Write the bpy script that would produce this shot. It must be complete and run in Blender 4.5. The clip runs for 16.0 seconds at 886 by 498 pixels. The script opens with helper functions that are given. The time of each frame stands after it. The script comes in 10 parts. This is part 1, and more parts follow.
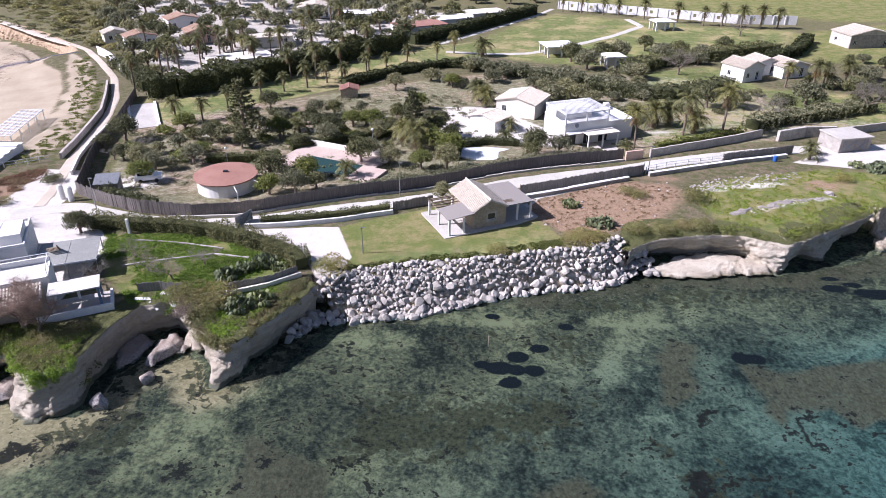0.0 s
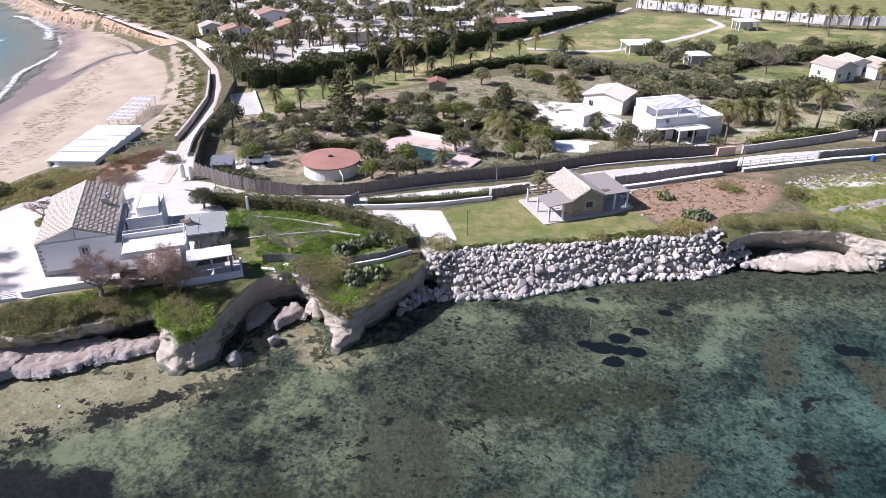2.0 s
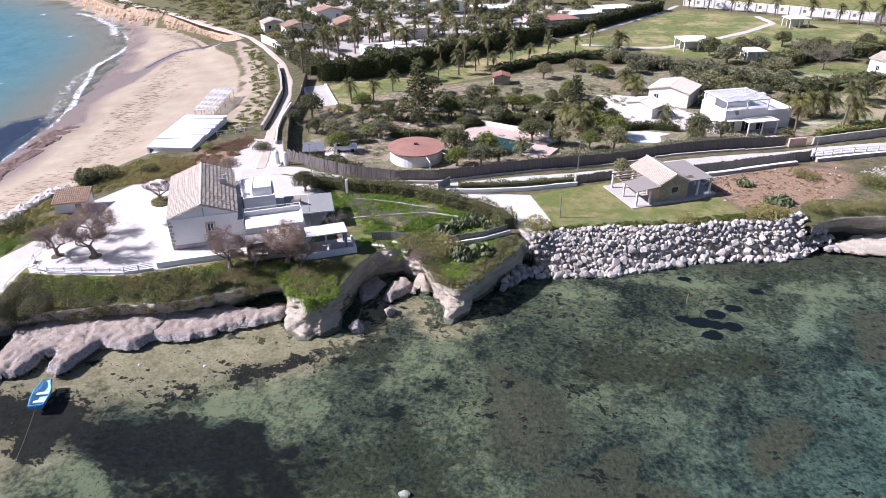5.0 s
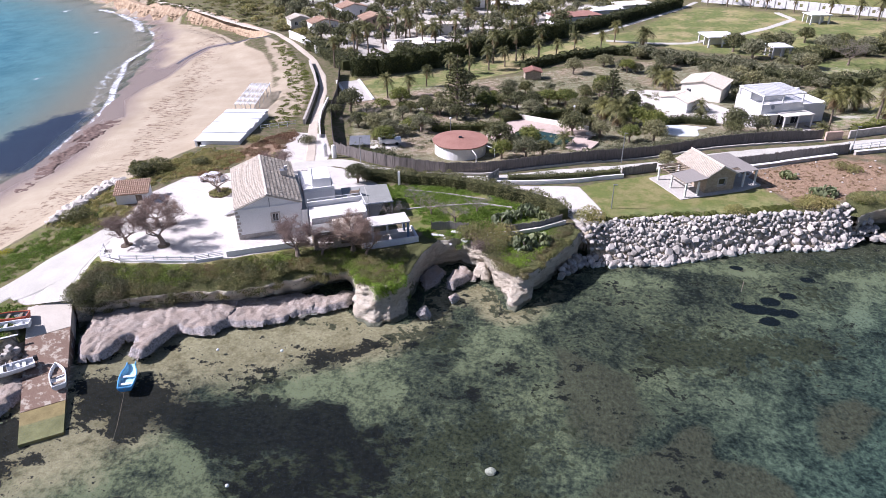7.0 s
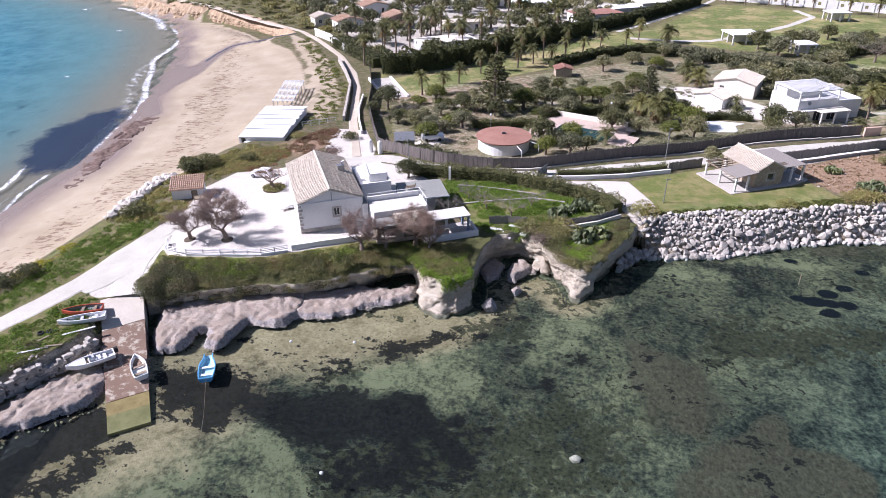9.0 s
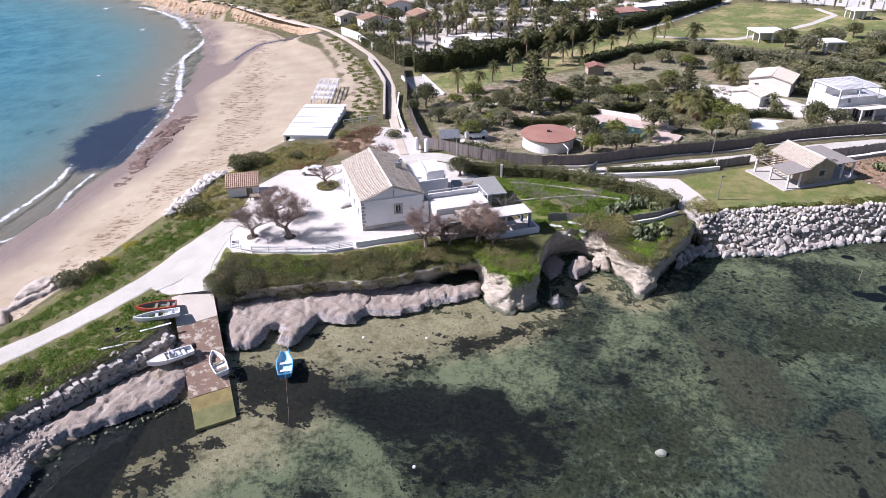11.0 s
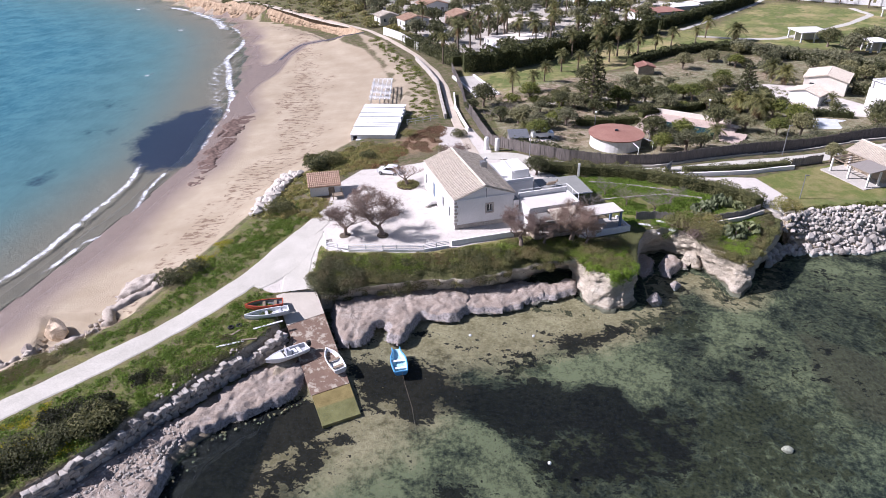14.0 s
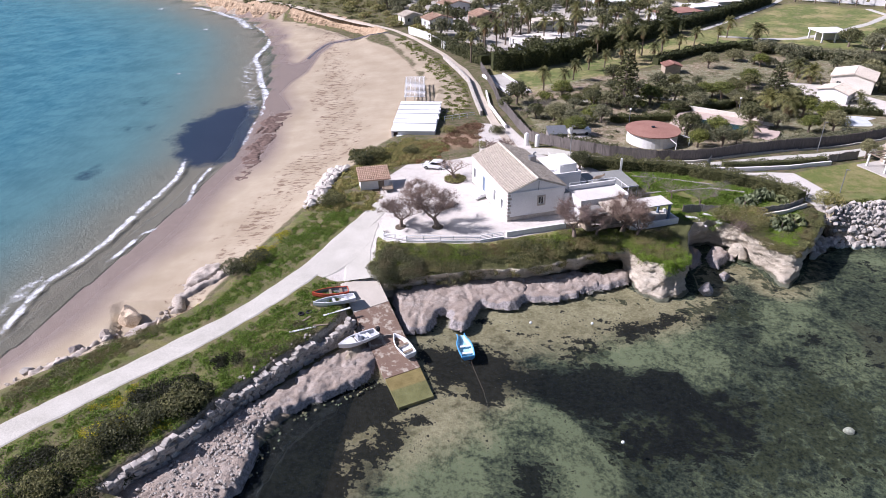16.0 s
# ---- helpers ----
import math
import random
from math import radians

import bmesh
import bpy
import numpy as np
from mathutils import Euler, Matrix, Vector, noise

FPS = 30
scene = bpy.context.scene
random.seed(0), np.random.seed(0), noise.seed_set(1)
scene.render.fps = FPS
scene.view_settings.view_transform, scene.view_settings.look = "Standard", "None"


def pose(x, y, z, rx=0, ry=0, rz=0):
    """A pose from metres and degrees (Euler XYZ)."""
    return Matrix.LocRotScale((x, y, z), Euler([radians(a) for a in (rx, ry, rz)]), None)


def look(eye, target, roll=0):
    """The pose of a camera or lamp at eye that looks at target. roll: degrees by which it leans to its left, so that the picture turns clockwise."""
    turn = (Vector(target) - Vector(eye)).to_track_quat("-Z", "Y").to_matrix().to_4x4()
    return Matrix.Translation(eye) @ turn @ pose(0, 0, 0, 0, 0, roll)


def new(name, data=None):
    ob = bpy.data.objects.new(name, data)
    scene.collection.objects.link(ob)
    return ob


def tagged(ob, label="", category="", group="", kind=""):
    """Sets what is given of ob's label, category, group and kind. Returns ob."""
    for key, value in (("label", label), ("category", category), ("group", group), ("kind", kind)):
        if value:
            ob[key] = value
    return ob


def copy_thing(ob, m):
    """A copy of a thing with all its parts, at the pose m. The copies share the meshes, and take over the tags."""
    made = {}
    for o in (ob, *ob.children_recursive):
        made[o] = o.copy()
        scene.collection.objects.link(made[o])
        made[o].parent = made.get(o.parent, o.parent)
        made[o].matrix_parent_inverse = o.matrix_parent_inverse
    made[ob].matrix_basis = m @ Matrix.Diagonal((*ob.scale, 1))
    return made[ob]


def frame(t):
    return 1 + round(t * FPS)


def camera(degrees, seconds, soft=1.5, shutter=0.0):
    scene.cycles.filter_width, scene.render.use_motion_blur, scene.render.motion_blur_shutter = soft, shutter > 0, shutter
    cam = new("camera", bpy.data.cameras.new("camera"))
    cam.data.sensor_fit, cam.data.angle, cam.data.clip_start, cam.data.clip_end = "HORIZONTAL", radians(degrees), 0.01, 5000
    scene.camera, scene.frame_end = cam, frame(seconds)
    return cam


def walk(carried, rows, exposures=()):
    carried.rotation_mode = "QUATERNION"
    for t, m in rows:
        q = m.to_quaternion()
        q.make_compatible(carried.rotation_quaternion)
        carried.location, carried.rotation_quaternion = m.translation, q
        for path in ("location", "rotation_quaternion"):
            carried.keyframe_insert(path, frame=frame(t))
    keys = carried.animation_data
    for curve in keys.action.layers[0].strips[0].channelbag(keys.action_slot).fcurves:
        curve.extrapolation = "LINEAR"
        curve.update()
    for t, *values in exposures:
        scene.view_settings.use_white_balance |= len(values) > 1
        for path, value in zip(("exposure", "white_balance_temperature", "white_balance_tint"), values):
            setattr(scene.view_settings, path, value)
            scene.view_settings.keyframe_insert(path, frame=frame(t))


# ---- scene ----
cam = camera(67.1, 16.0, 0.6)
PATH = [
    (0, (-0.654, 0.281, 45.767), (-0.67, 2.029, 44.795), 0.4),
    (0.5, (-2.345, -0.872, 45.714), (-2.401, 0.874, 44.741), 0.3),
    (1, (-3.839, -2.041, 45.707), (-3.94, -0.296, 44.734), 0.1),
    (1.5, (-5.422, -3.292, 45.76), (-5.566, -1.551, 44.786), 0.1),
    (2, (-6.98, -4.504, 45.694), (-7.151, -2.765, 44.721), 0.0),
    (2.5, (-8.507, -5.748, 45.636), (-8.696, -4.01, 44.664), -0.1),
    (3, (-10.134, -6.838, 45.507), (-10.339, -5.101, 44.536), -0.2),
    (3.5, (-11.666, -8.141, 45.578), (-11.88, -6.405, 44.607), -0.2),
    (4, (-13.344, -9.153, 45.551), (-13.566, -7.418, 44.58), -0.3),
    (6.5, (-22.3, -13.71, 45.694), (-22.528, -11.979, 44.718), -0.3),
    (7, (-24.178, -14.39, 45.712), (-24.405, -12.66, 44.734), -0.3),
    (7.5, (-26.118, -15.074, 45.661), (-26.343, -13.343, 44.683), -0.3),
    (8, (-28.049, -15.635, 45.664), (-28.273, -13.906, 44.685), -0.3),
    (8.5, (-30.067, -16.142, 45.689), (-30.289, -14.413, 44.708), -0.2),
    (9, (-32.002, -16.592, 45.601), (-32.224, -14.863, 44.621), -0.3),
    (11.5, (-41.953, -18.46, 45.628), (-42.174, -16.732, 44.645), -0.4),
    (12, (-43.913, -18.765, 45.562), (-44.136, -17.037, 44.579), -0.4),
    (12.5, (-45.795, -19.124, 45.576), (-46.021, -17.396, 44.594), -0.5),
    (13, (-47.624, -19.42, 45.629), (-47.851, -17.693, 44.647), -0.5),
    (13.5, (-49.643, -19.684, 45.694), (-49.869, -17.957, 44.712), -0.6),
    (14, (-51.609, -20.141, 45.745), (-51.836, -18.413, 44.763), -0.5),
    (14.5, (-53.359, -20.738, 45.723), (-53.589, -19.01, 44.742), -0.5),
    (15, (-55.046, -21.562, 45.708), (-55.277, -19.834, 44.727), -0.5),
    (15.5, (-56.723, -22.54, 45.711), (-56.952, -20.811, 44.732), -0.4),
    (16, (-58.314, -23.693, 45.743), (-58.543, -21.964, 44.765), -0.4),
]
walk(cam, [(t, look(eye, target, roll)) for t, eye, target, roll in PATH], ((0, 0.88, 5760, 27), (8, 0.84, 5800, 27), (12, 0.74, 5860, 26), (16, 0.63, 5880, 26)))

# ---- world, sun ----
SUN_FROM = Vector((-0.985, -0.12, 0.83)).normalized()
world = bpy.data.worlds.new("world")
scene.world = world
world.use_nodes = True
wn = world.node_tree
sky = wn.nodes.new("ShaderNodeTexSky")
sky.sky_type, sky.sun_disc = "NISHITA", False
sky.sun_elevation = math.asin(SUN_FROM.z)
sky.sun_rotation = math.atan2(SUN_FROM.x, SUN_FROM.y)
wn.links.new(sky.outputs[0], wn.nodes["Background"].inputs[0])
wn.nodes["Background"].inputs[1].default_value = 0.050
sun_data = bpy.data.lights.new("sun", "SUN")
sun_data.energy, sun_data.angle, sun_data.color = 5.0, radians(0.5), (1.0, 0.96, 0.90)
sun = new("sun", sun_data)
sun.matrix_world = look(SUN_FROM * 300, (0, 0, 0))


# ---- node helpers ----
def material(name, rough=0.85, metal=0.0, spec=0.3):
    m = bpy.data.materials.new(name)
    m.use_nodes = True
    t = m.node_tree
    b = t.nodes["Principled BSDF"]
    b.inputs["Roughness"].default_value = rough
    b.inputs["Metallic"].default_value = metal
    b.inputs["Specular IOR Level"].default_value = spec
    return m, t, b


def link(t, a, b):
    t.links.new(a, b)


def place(t, kind="Object"):
    return t.nodes.new("ShaderNodeTexCoord").outputs[kind]


def world_pos(t):
    return t.nodes.new("ShaderNodeNewGeometry").outputs["Position"]


def tex_noise(t, at, scale, detail=4.0, rough=0.55, distort=0.0):
    n = t.nodes.new("ShaderNodeTexNoise")
    n.inputs["Scale"].default_value, n.inputs["Detail"].default_value = scale, detail
    n.inputs["Roughness"].default_value, n.inputs["Distortion"].default_value = rough, distort
    if at is not None:
        link(t, at, n.inputs["Vector"])
    return n.outputs["Fac"]


def ramp(t, fac, *stops):
    r = t.nodes.new("ShaderNodeValToRGB")
    e = r.color_ramp.elements
    while len(e) < len(stops):
        e.new(0.5)
    for k, (p, c) in enumerate(stops):
        e[k].position = p
        c = (c, c, c) if isinstance(c, (int, float)) else c
        e[k].color = (*c[:3], 1)
    link(t, fac, r.inputs[0])
    return r.outputs[0]


def mix(t, fac, a, b, how="MIX"):
    m = t.nodes.new("ShaderNodeMix")
    m.data_type, m.blend_type = "RGBA", how
    for sock, v in ((m.inputs[0], fac), (m.inputs[6], a), (m.inputs[7], b)):
        if isinstance(v, bpy.types.NodeSocket):
            link(t, v, sock)
        elif isinstance(v, (int, float)):
            sock.default_value = v if sock == m.inputs[0] else (v, v, v, 1)
        else:
            sock.default_value = (*v[:3], 1)
    return m.outputs[2]


def sums(t, op, a, b=0.0, c=0.0):
    m = t.nodes.new("ShaderNodeMath")
    m.operation = op
    for sock, v in zip(m.inputs, (a, b, c)):
        if isinstance(v, bpy.types.NodeSocket):
            link(t, v, sock)
        else:
            sock.default_value = v
    return m.outputs[0]


def bumped(t, b, height, strength=0.4, dist=0.05):
    n = t.nodes.new("ShaderNodeBump")
    n.inputs["Strength"].default_value, n.inputs["Distance"].default_value = strength, dist
    link(t, height, n.inputs["Height"])
    link(t, n.outputs[0], b.inputs["Normal"])


def stretched(t, at, sx, sy, sz):
    m = t.nodes.new("ShaderNodeMapping")
    m.inputs["Scale"].default_value = (sx, sy, sz)
    link(t, at, m.inputs["Vector"])
    return m.outputs[0]


def plain(name, dark, light, scale=1.2, rough=0.85, bump=0.25, fine=14.0, metal=0.0, vary=0.0, spec=0.3, stretch=None, glob=True):
    """A surface of two tones: stains at one scale and grain at another."""
    m, t, b = material(name, rough, metal, spec)
    at = world_pos(t) if glob else place(t)
    if stretch:
        at = stretched(t, at, *stretch)
    big, small = tex_noise(t, at, scale, 5), tex_noise(t, at, scale * fine, 3)
    c = mix(t, ramp(t, big, (0.3, 0), (0.7, 1)), dark, light)
    c = mix(t, 0.35, c, mix(t, ramp(t, small, (0.3, 0), (0.7, 1)), tuple(v * 0.6 for v in dark), tuple(min(v * 1.25, 0.9) for v in light)))
    if vary:
        info = t.nodes.new("ShaderNodeObjectInfo")
        c = mix(t, 1.0, c, ramp(t, info.outputs["Random"], (0, 1 - vary), (1, 1 + vary * 0.3)), "MULTIPLY")
    link(t, c, b.inputs["Base Color"])
    if bump:
        bumped(t, b, small, bump, 0.03)
    return m


# ---- plan of the ground ----
WATERLINE = [(2500, 60), (300, 85), (120, 92), (75, 89), (65.3, 86), (60.5, 83.4), (54.8, 80.1), (47.9, 77.9), (43.9, 77), (40.1, 77.4), (35.4, 77.4),
    (30.7, 77), (26.9, 76.5), (22.5, 75.4), (18.8, 73.6), (14.4, 73), (10, 72.3), (4.8, 70.9), (-0.1, 68.5), (-5.5, 66.5), (-9.6, 65.9), (-13.6, 65.6),
    (-16.5, 64.8), (-18.5, 62), (-20.3, 58.3), (-22.6, 54.6), (-24.1, 52.8), (-25.8, 53.4), (-27, 57), (-29.2, 58.4), (-31.5, 56.8), (-34, 57.5), (-35.4, 55),
    (-35.4, 50.5), (-36.8, 48.7), (-40.7, 48), (-42.8, 48.8), (-45, 51.2), (-48.7, 50), (-52.8, 48.6), (-57.5, 47.8), (-61, 47), (-65, 46.6), (-69, 45.6),
    (-71.8, 43.2), (-71.5, 38), (-69, 33), (-71, 30.6), (-73.8, 30.2), (-75.5, 27), (-78.6, 24.4), (-81, 19.9), (-81.8, 16), (-82.4, 10), (-84, -5), (-90, -40),
    (-112, -60), (-135, -40), (-122, 0), (-114.5, 24), (-113.4, 30.8), (-113.4, 37.5), (-113.2, 44), (-112.8, 50), (-112.6, 59.6), (-112.2, 68.9), (-112.6, 79.6),
    (-112.2, 87.7), (-113.4, 95), (-115.6, 104), (-117.2, 113), (-120.8, 126), (-126.2, 143), (-133, 164.3), (-146, 194.7), (-157, 213.3),
    (-175.7, 232.1), (-199.9, 259.2), (-260, 300), (-420, 360), (-2500, 420), (-2500, 3000), (2500, 3000)]
BROW = [(2500, 70), (300, 93), (120, 99), (75, 94), (63.2, 89.5), (60, 87.6), (54.7, 83.6), (51, 81.4), (46.1, 79.2), (42.2, 78.7), (39, 80.6), (36.5, 81), (30.8, 79.9),
    (24.8, 79.5), (20.8, 78.8), (18.9, 77), (14.4, 76), (11.4, 75.2), (6.9, 73.8), (1.9, 72.8), (-4.4, 71.9), (-8.5, 71.1), (-12.5, 69.7), (-14.5, 67.6), (-17, 66.6),
    (-18.5, 63.5), (-20.5, 60), (-22.4, 56.9), (-23.8, 55.3), (-25.2, 56), (-26.9, 57.2), (-28.3, 58.6), (-29.4, 61.4), (-31.8, 63.4), (-35.6, 62), (-38, 59.6), (-38.7, 56.4),
    (-38.2, 53.4), (-38.8, 51.6), (-40.2, 50.3), (-42.2, 51.4), (-43.8, 53.2), (-48.3, 55), (-52, 54.6), (-58.4, 52.4), (-62.8, 51.6), (-68.5, 50.2), (-73, 48.8), (-75.6, 47.4), (-75.5, 43.5), (-76.6, 40), (-78.2, 36.4),
    (-79.2, 33.4), (-80.6, 31.2), (-82.4, 28.6), (-83.8, 26), (-86.1, 21.9), (-87.7, 18.3), (-89.1, 15.4), (-91.0, 12.7), (-95, 2), (-100, -30), (-110, -35), (-112, 0), (-108, 19), (-104.5, 23.4), (-101, 27.2),
    (-97, 31), (-94, 36), (-92.6, 43), (-91, 51), (-88.5, 63), (-86, 75), (-83, 88), (-78, 99), (-75, 110), (-76, 120), (-80.5, 134), (-88.5, 155), (-96, 168),
    (-104.5, 175), (-111, 187), (-122, 199), (-138, 212), (-155, 222), (-178, 243), (-205, 270), (-262, 310), (-420, 370), (-2500, 432), (-2500, 3000), (2500, 3000)]
LEVELS = np.array([(-110, 0, 2.4), (-100, 20, 2.6), (-88, 36, 2.6), (-81, 43, 2.7), (-79, 55, 3.5), (-72, 55, 4.4), (-58, 58, 4.5), (-62, 75, 4.5), (-50, 72, 4.4),
    (-77, 82, 3.4), (-40, 54, 4.1), (-32, 68, 4.1), (-23, 60, 4.0), (3, 80, 4.0), (-12, 75, 4.0), (30, 86, 4.1), (50, 90, 4.2), (66, 100, 4.2), (-50, 84, 3.9), (-20, 86, 3.7),
    (10, 96, 3.6), (40, 106, 3.5), (60, 114, 3.4), (-58, 100, 2.8), (-36, 98, 2.7), (-5, 106, 2.6), (30, 118, 2.6), (-66, 125, 2.4), (-72, 145, 2.4), (-20, 130, 1.9), (30, 150, 1.8),
    (70, 150, 2.0), (-40, 170, 1.6), (30, 200, 1.4), (100, 200, 1.8), (-100, 190, 3.6), (-150, 240, 5.0), (-20, 260, 1.8), (100, 300, 2.5), (-100, 300, 5), (0, 600, 8), (-300, 400, 8), (400, 300, 6), (0, 1500, 30)], float)


def far_from(line, X, Y):
    """Distance of points from a closed line, and whether they lie within."""
    p = np.array(line, float)
    q = np.roll(p, -1, 0)
    best, within = np.full(X.shape, 1e18), np.zeros(X.shape, bool)
    for (ax, ay), (bx, by) in zip(p, q):
        dx, dy = bx - ax, by - ay
        k = np.clip(((X - ax) * dx + (Y - ay) * dy) / (dx * dx + dy * dy + 1e-12), 0, 1)
        best = np.minimum(best, (X - ax - k * dx) ** 2 + (Y - ay - k * dy) ** 2)
        if ay != by:
            within ^= ((ay > Y) != (by > Y)) & (X < dx * (Y - ay) / dy + ax)
    return np.sqrt(best), within


def soft_noise(X, Y, size, seed=0):
    """Smooth noise of two octaves, -1 to 1."""
    out = np.zeros(X.shape)
    for o, amp in ((1.0, 0.65), (2.3, 0.35)):
        u, v = X / size * o + seed * 13.7, Y / size * o + seed * 7.3
        i, j = np.floor(u), np.floor(v)
        f, g = u - i, v - j
        f, g = f * f * (3 - 2 * f), g * g * (3 - 2 * g)

        def h(a, b):
            w = np.sin(a * 127.1 + b * 311.7 + seed * 74.7) * 43758.5453
            return (w - np.floor(w)) * 2 - 1
        out += amp * ((h(i, j) * (1 - f) + h(i + 1, j) * f) * (1 - g) + (h(i, j + 1) * (1 - f) + h(i + 1, j + 1) * f) * g)
    return out


def plateau(X, Y):
    top, weight = np.zeros(X.shape), np.zeros(X.shape)
    for x, y, z in LEVELS:
        w = 1 / ((X - x) ** 2 + (Y - y) ** 2 + 20.0) ** 1.7
        top += w * z
        weight += w
    return top / weight


def relief(X, Y):
    """Height of the ground, its way from the water (0) to the brow (1), and the distance to the water."""
    X, Y = np.asarray(X, float), np.asarray(Y, float)
    d0, land = far_from(WATERLINE, X, Y)
    d1, high = far_from(BROW, X, Y)
    top = plateau(X, Y)
    s = np.where(high, 1.0, d0 / (d0 + d1 + 1e-9))
    beach = (X < -79) & (Y > 18)
    bend = np.where(beach, 0.55 * s + 0.45 * s ** 3, 0.30 * np.minimum(s / 0.25, 1) ** 1.0 + 0.70 * np.clip((s - 0.25) / 0.6, 0, 1) ** 0.8)
    ledge = ((X > -72.5) & (X < -43.5) & (Y < 60)) | ((X > 23) & (X < 120) & (Y < 110))
    bend = np.where(ledge, np.where(X > 0, 0.10 * np.minimum(s / 0.1, 1) + 0.90 * np.clip((s - 0.72) / 0.2, 0, 1), 0.05 + 0.60 * np.clip((s - 0.08) / 0.14, 0, 1) + 0.35 * np.clip((s - 0.22) / 0.7, 0, 1)), bend)
    foot = (X < -76) & (X > -110) & (Y < 38) & (X + Y * 0.55 > -85.5 + 5.0 * (Y < 10))
    bend = np.where(foot, 0.12 * np.minimum(s / 0.1, 1) + 0.88 * np.clip((s - 0.86) / 0.1, 0, 1), bend)
    pillar = (X > -43.5) & (X < -13) & (Y < 66)
    bend = np.where(pillar, 0.06 * np.minimum(s / 0.05, 1) + 0.94 * np.clip((s - 0.62) / 0.3, 0, 1), bend)
    bend = np.where(s > 0.999, 1.0, bend)
    z_land = top * bend + 0.06 * soft_noise(X, Y, 2.2, 3) * np.where(s > 0.9, 1, 0.4)
    deep = -0.12 - np.minimum(d0 * 0.075, 2.6) + 0.18 * soft_noise(X, Y, 6.0, 5)
    return np.where(land, np.maximum(z_land, 0.02), np.minimum(deep, -0.04)), np.where(land, s, -1.0), d0


# ---- end of plan ----


# ---- materials of the land and the sea ----
def attr(t, name):
    n = t.nodes.new("ShaderNodeAttribute")
    n.attribute_name = name
    sep = t.nodes.new("ShaderNodeSeparateColor")
    link(t, n.outputs["Color"], sep.inputs[0])
    return sep.outputs


def crisp(t, field, rag, width=0.08, amount=0.5):
    """A soft field turned into a ragged-edged mask."""
    v = sums(t, "ADD", field, sums(t, "MULTIPLY", sums(t, "SUBTRACT", rag, 0.5), amount))
    return ramp(t, v, (0.5 - width, 0), (0.5 + width, 1))


def ground_material():
    m, t, b = material("ground", 0.95, 0, 0.15)
    at = world_pos(t)
    fine, mid, big, dots = tex_noise(t, at, 5.0, 6, 0.65), tex_noise(t, at, 0.9, 6, 0.6), tex_noise(t, at, 0.16, 5), tex_noise(t, at, 16.0, 4, 0.7)
    za, zb, bed = attr(t, "zone_a"), attr(t, "zone_b"), attr(t, "bed")
    blue_land = attr(t, "bay")[0]
    # soil with scrub
    soil = mix(t, ramp(t, fine, (0.3, 0), (0.7, 1)), (0.075, 0.06, 0.036), (0.24, 0.20, 0.13))
    soil = mix(t, ramp(t, mid, (0.42, 0), (0.62, 1)), soil, mix(t, ramp(t, dots, (0.35, 0), (0.65, 1)), (0.03, 0.045, 0.014), (0.13, 0.14, 0.05)))
    # green grass, with yellow flowers here and there
    lush = mix(t, ramp(t, dots, (0.3, 0), (0.7, 1)), (0.06, 0.085, 0.022), (0.19, 0.22, 0.065))
    lush = mix(t, ramp(t, mid, (0.35, 0), (0.75, 0.75)), lush, mix(t, ramp(t, fine, (0.3, 0), (0.7, 1)), (0.10, 0.13, 0.03), (0.24, 0.23, 0.08)))
    lush = mix(t, ramp(t, tex_noise(t, at, 0.33, 7, 0.72), (0.44, 0), (0.58, 0.9)), lush, mix(t, ramp(t, fine, (0.3, 0), (0.7, 1)), (0.17, 0.155, 0.06), (0.31, 0.27, 0.13)))
    c = mix(t, crisp(t, za[0], mid, 0.16, 0.6), soil, lush)
    # dry lawn
    dry = mix(t, ramp(t, fine, (0.3, 0), (0.7, 1)), (0.27, 0.235, 0.10), (0.43, 0.365, 0.19))
    dry = mix(t, ramp(t, mid, (0.42, 0), (0.58, 0.6)), dry, mix(t, ramp(t, dots, (0.3, 0), (0.7, 1)), (0.16, 0.13, 0.07), (0.36, 0.30, 0.18)))
    dry = mix(t, ramp(t, big, (0.42, 0), (0.56, 0.6)), dry, mix(t, ramp(t, mid, (0.3, 0), (0.7, 1)), (0.11, 0.15, 0.035), (0.25, 0.26, 0.09)))
    dry = mix(t, ramp(t, tex_noise(t, at, 0.085, 8, 0.78), (0.45, 0), (0.52, 0.9)), dry, mix(t, ramp(t, mid, (0.3, 0), (0.7, 1)), (0.07, 0.11, 0.03), (0.18, 0.20, 0.07)))
    dry = mix(t, ramp(t, tex_noise(t, at, 0.21, 7, 0.75), (0.55, 0), (0.64, 0.6)), dry, mix(t, fine, (0.20, 0.15, 0.085), (0.36, 0.29, 0.18)))
    c = mix(t, crisp(t, zb[1], mid, 0.2, 0.5), c, dry)
    # turned red-brown earth
    red = mix(t, ramp(t, fine, (0.3, 0), (0.7, 1)), (0.155, 0.098, 0.062), (0.40, 0.285, 0.19))
    red = mix(t, ramp(t, dots, (0.62, 0), (0.72, 1)), red, (0.48, 0.42, 0.34))
    c = mix(t, crisp(t, zb[0], sums(t, "ADD", sums(t, "MULTIPLY", mid, 0.6), sums(t, "MULTIPLY", tex_noise(t, at, 0.35, 5), 0.4)), 0.14, 1.3), c, red)
    # sand
    sand = mix(t, ramp(t, big, (0.35, 0), (0.65, 1)), (0.355, 0.295, 0.21), (0.445, 0.38, 0.28))
    sand = mix(t, ramp(t, mid, (0.3, 0), (0.75, 0.35)), sand, (0.35, 0.28, 0.20))
    streak = tex_noise(t, stretched(t, at, 0.42, 0.13, 1), 1.0, 8, 0.75)
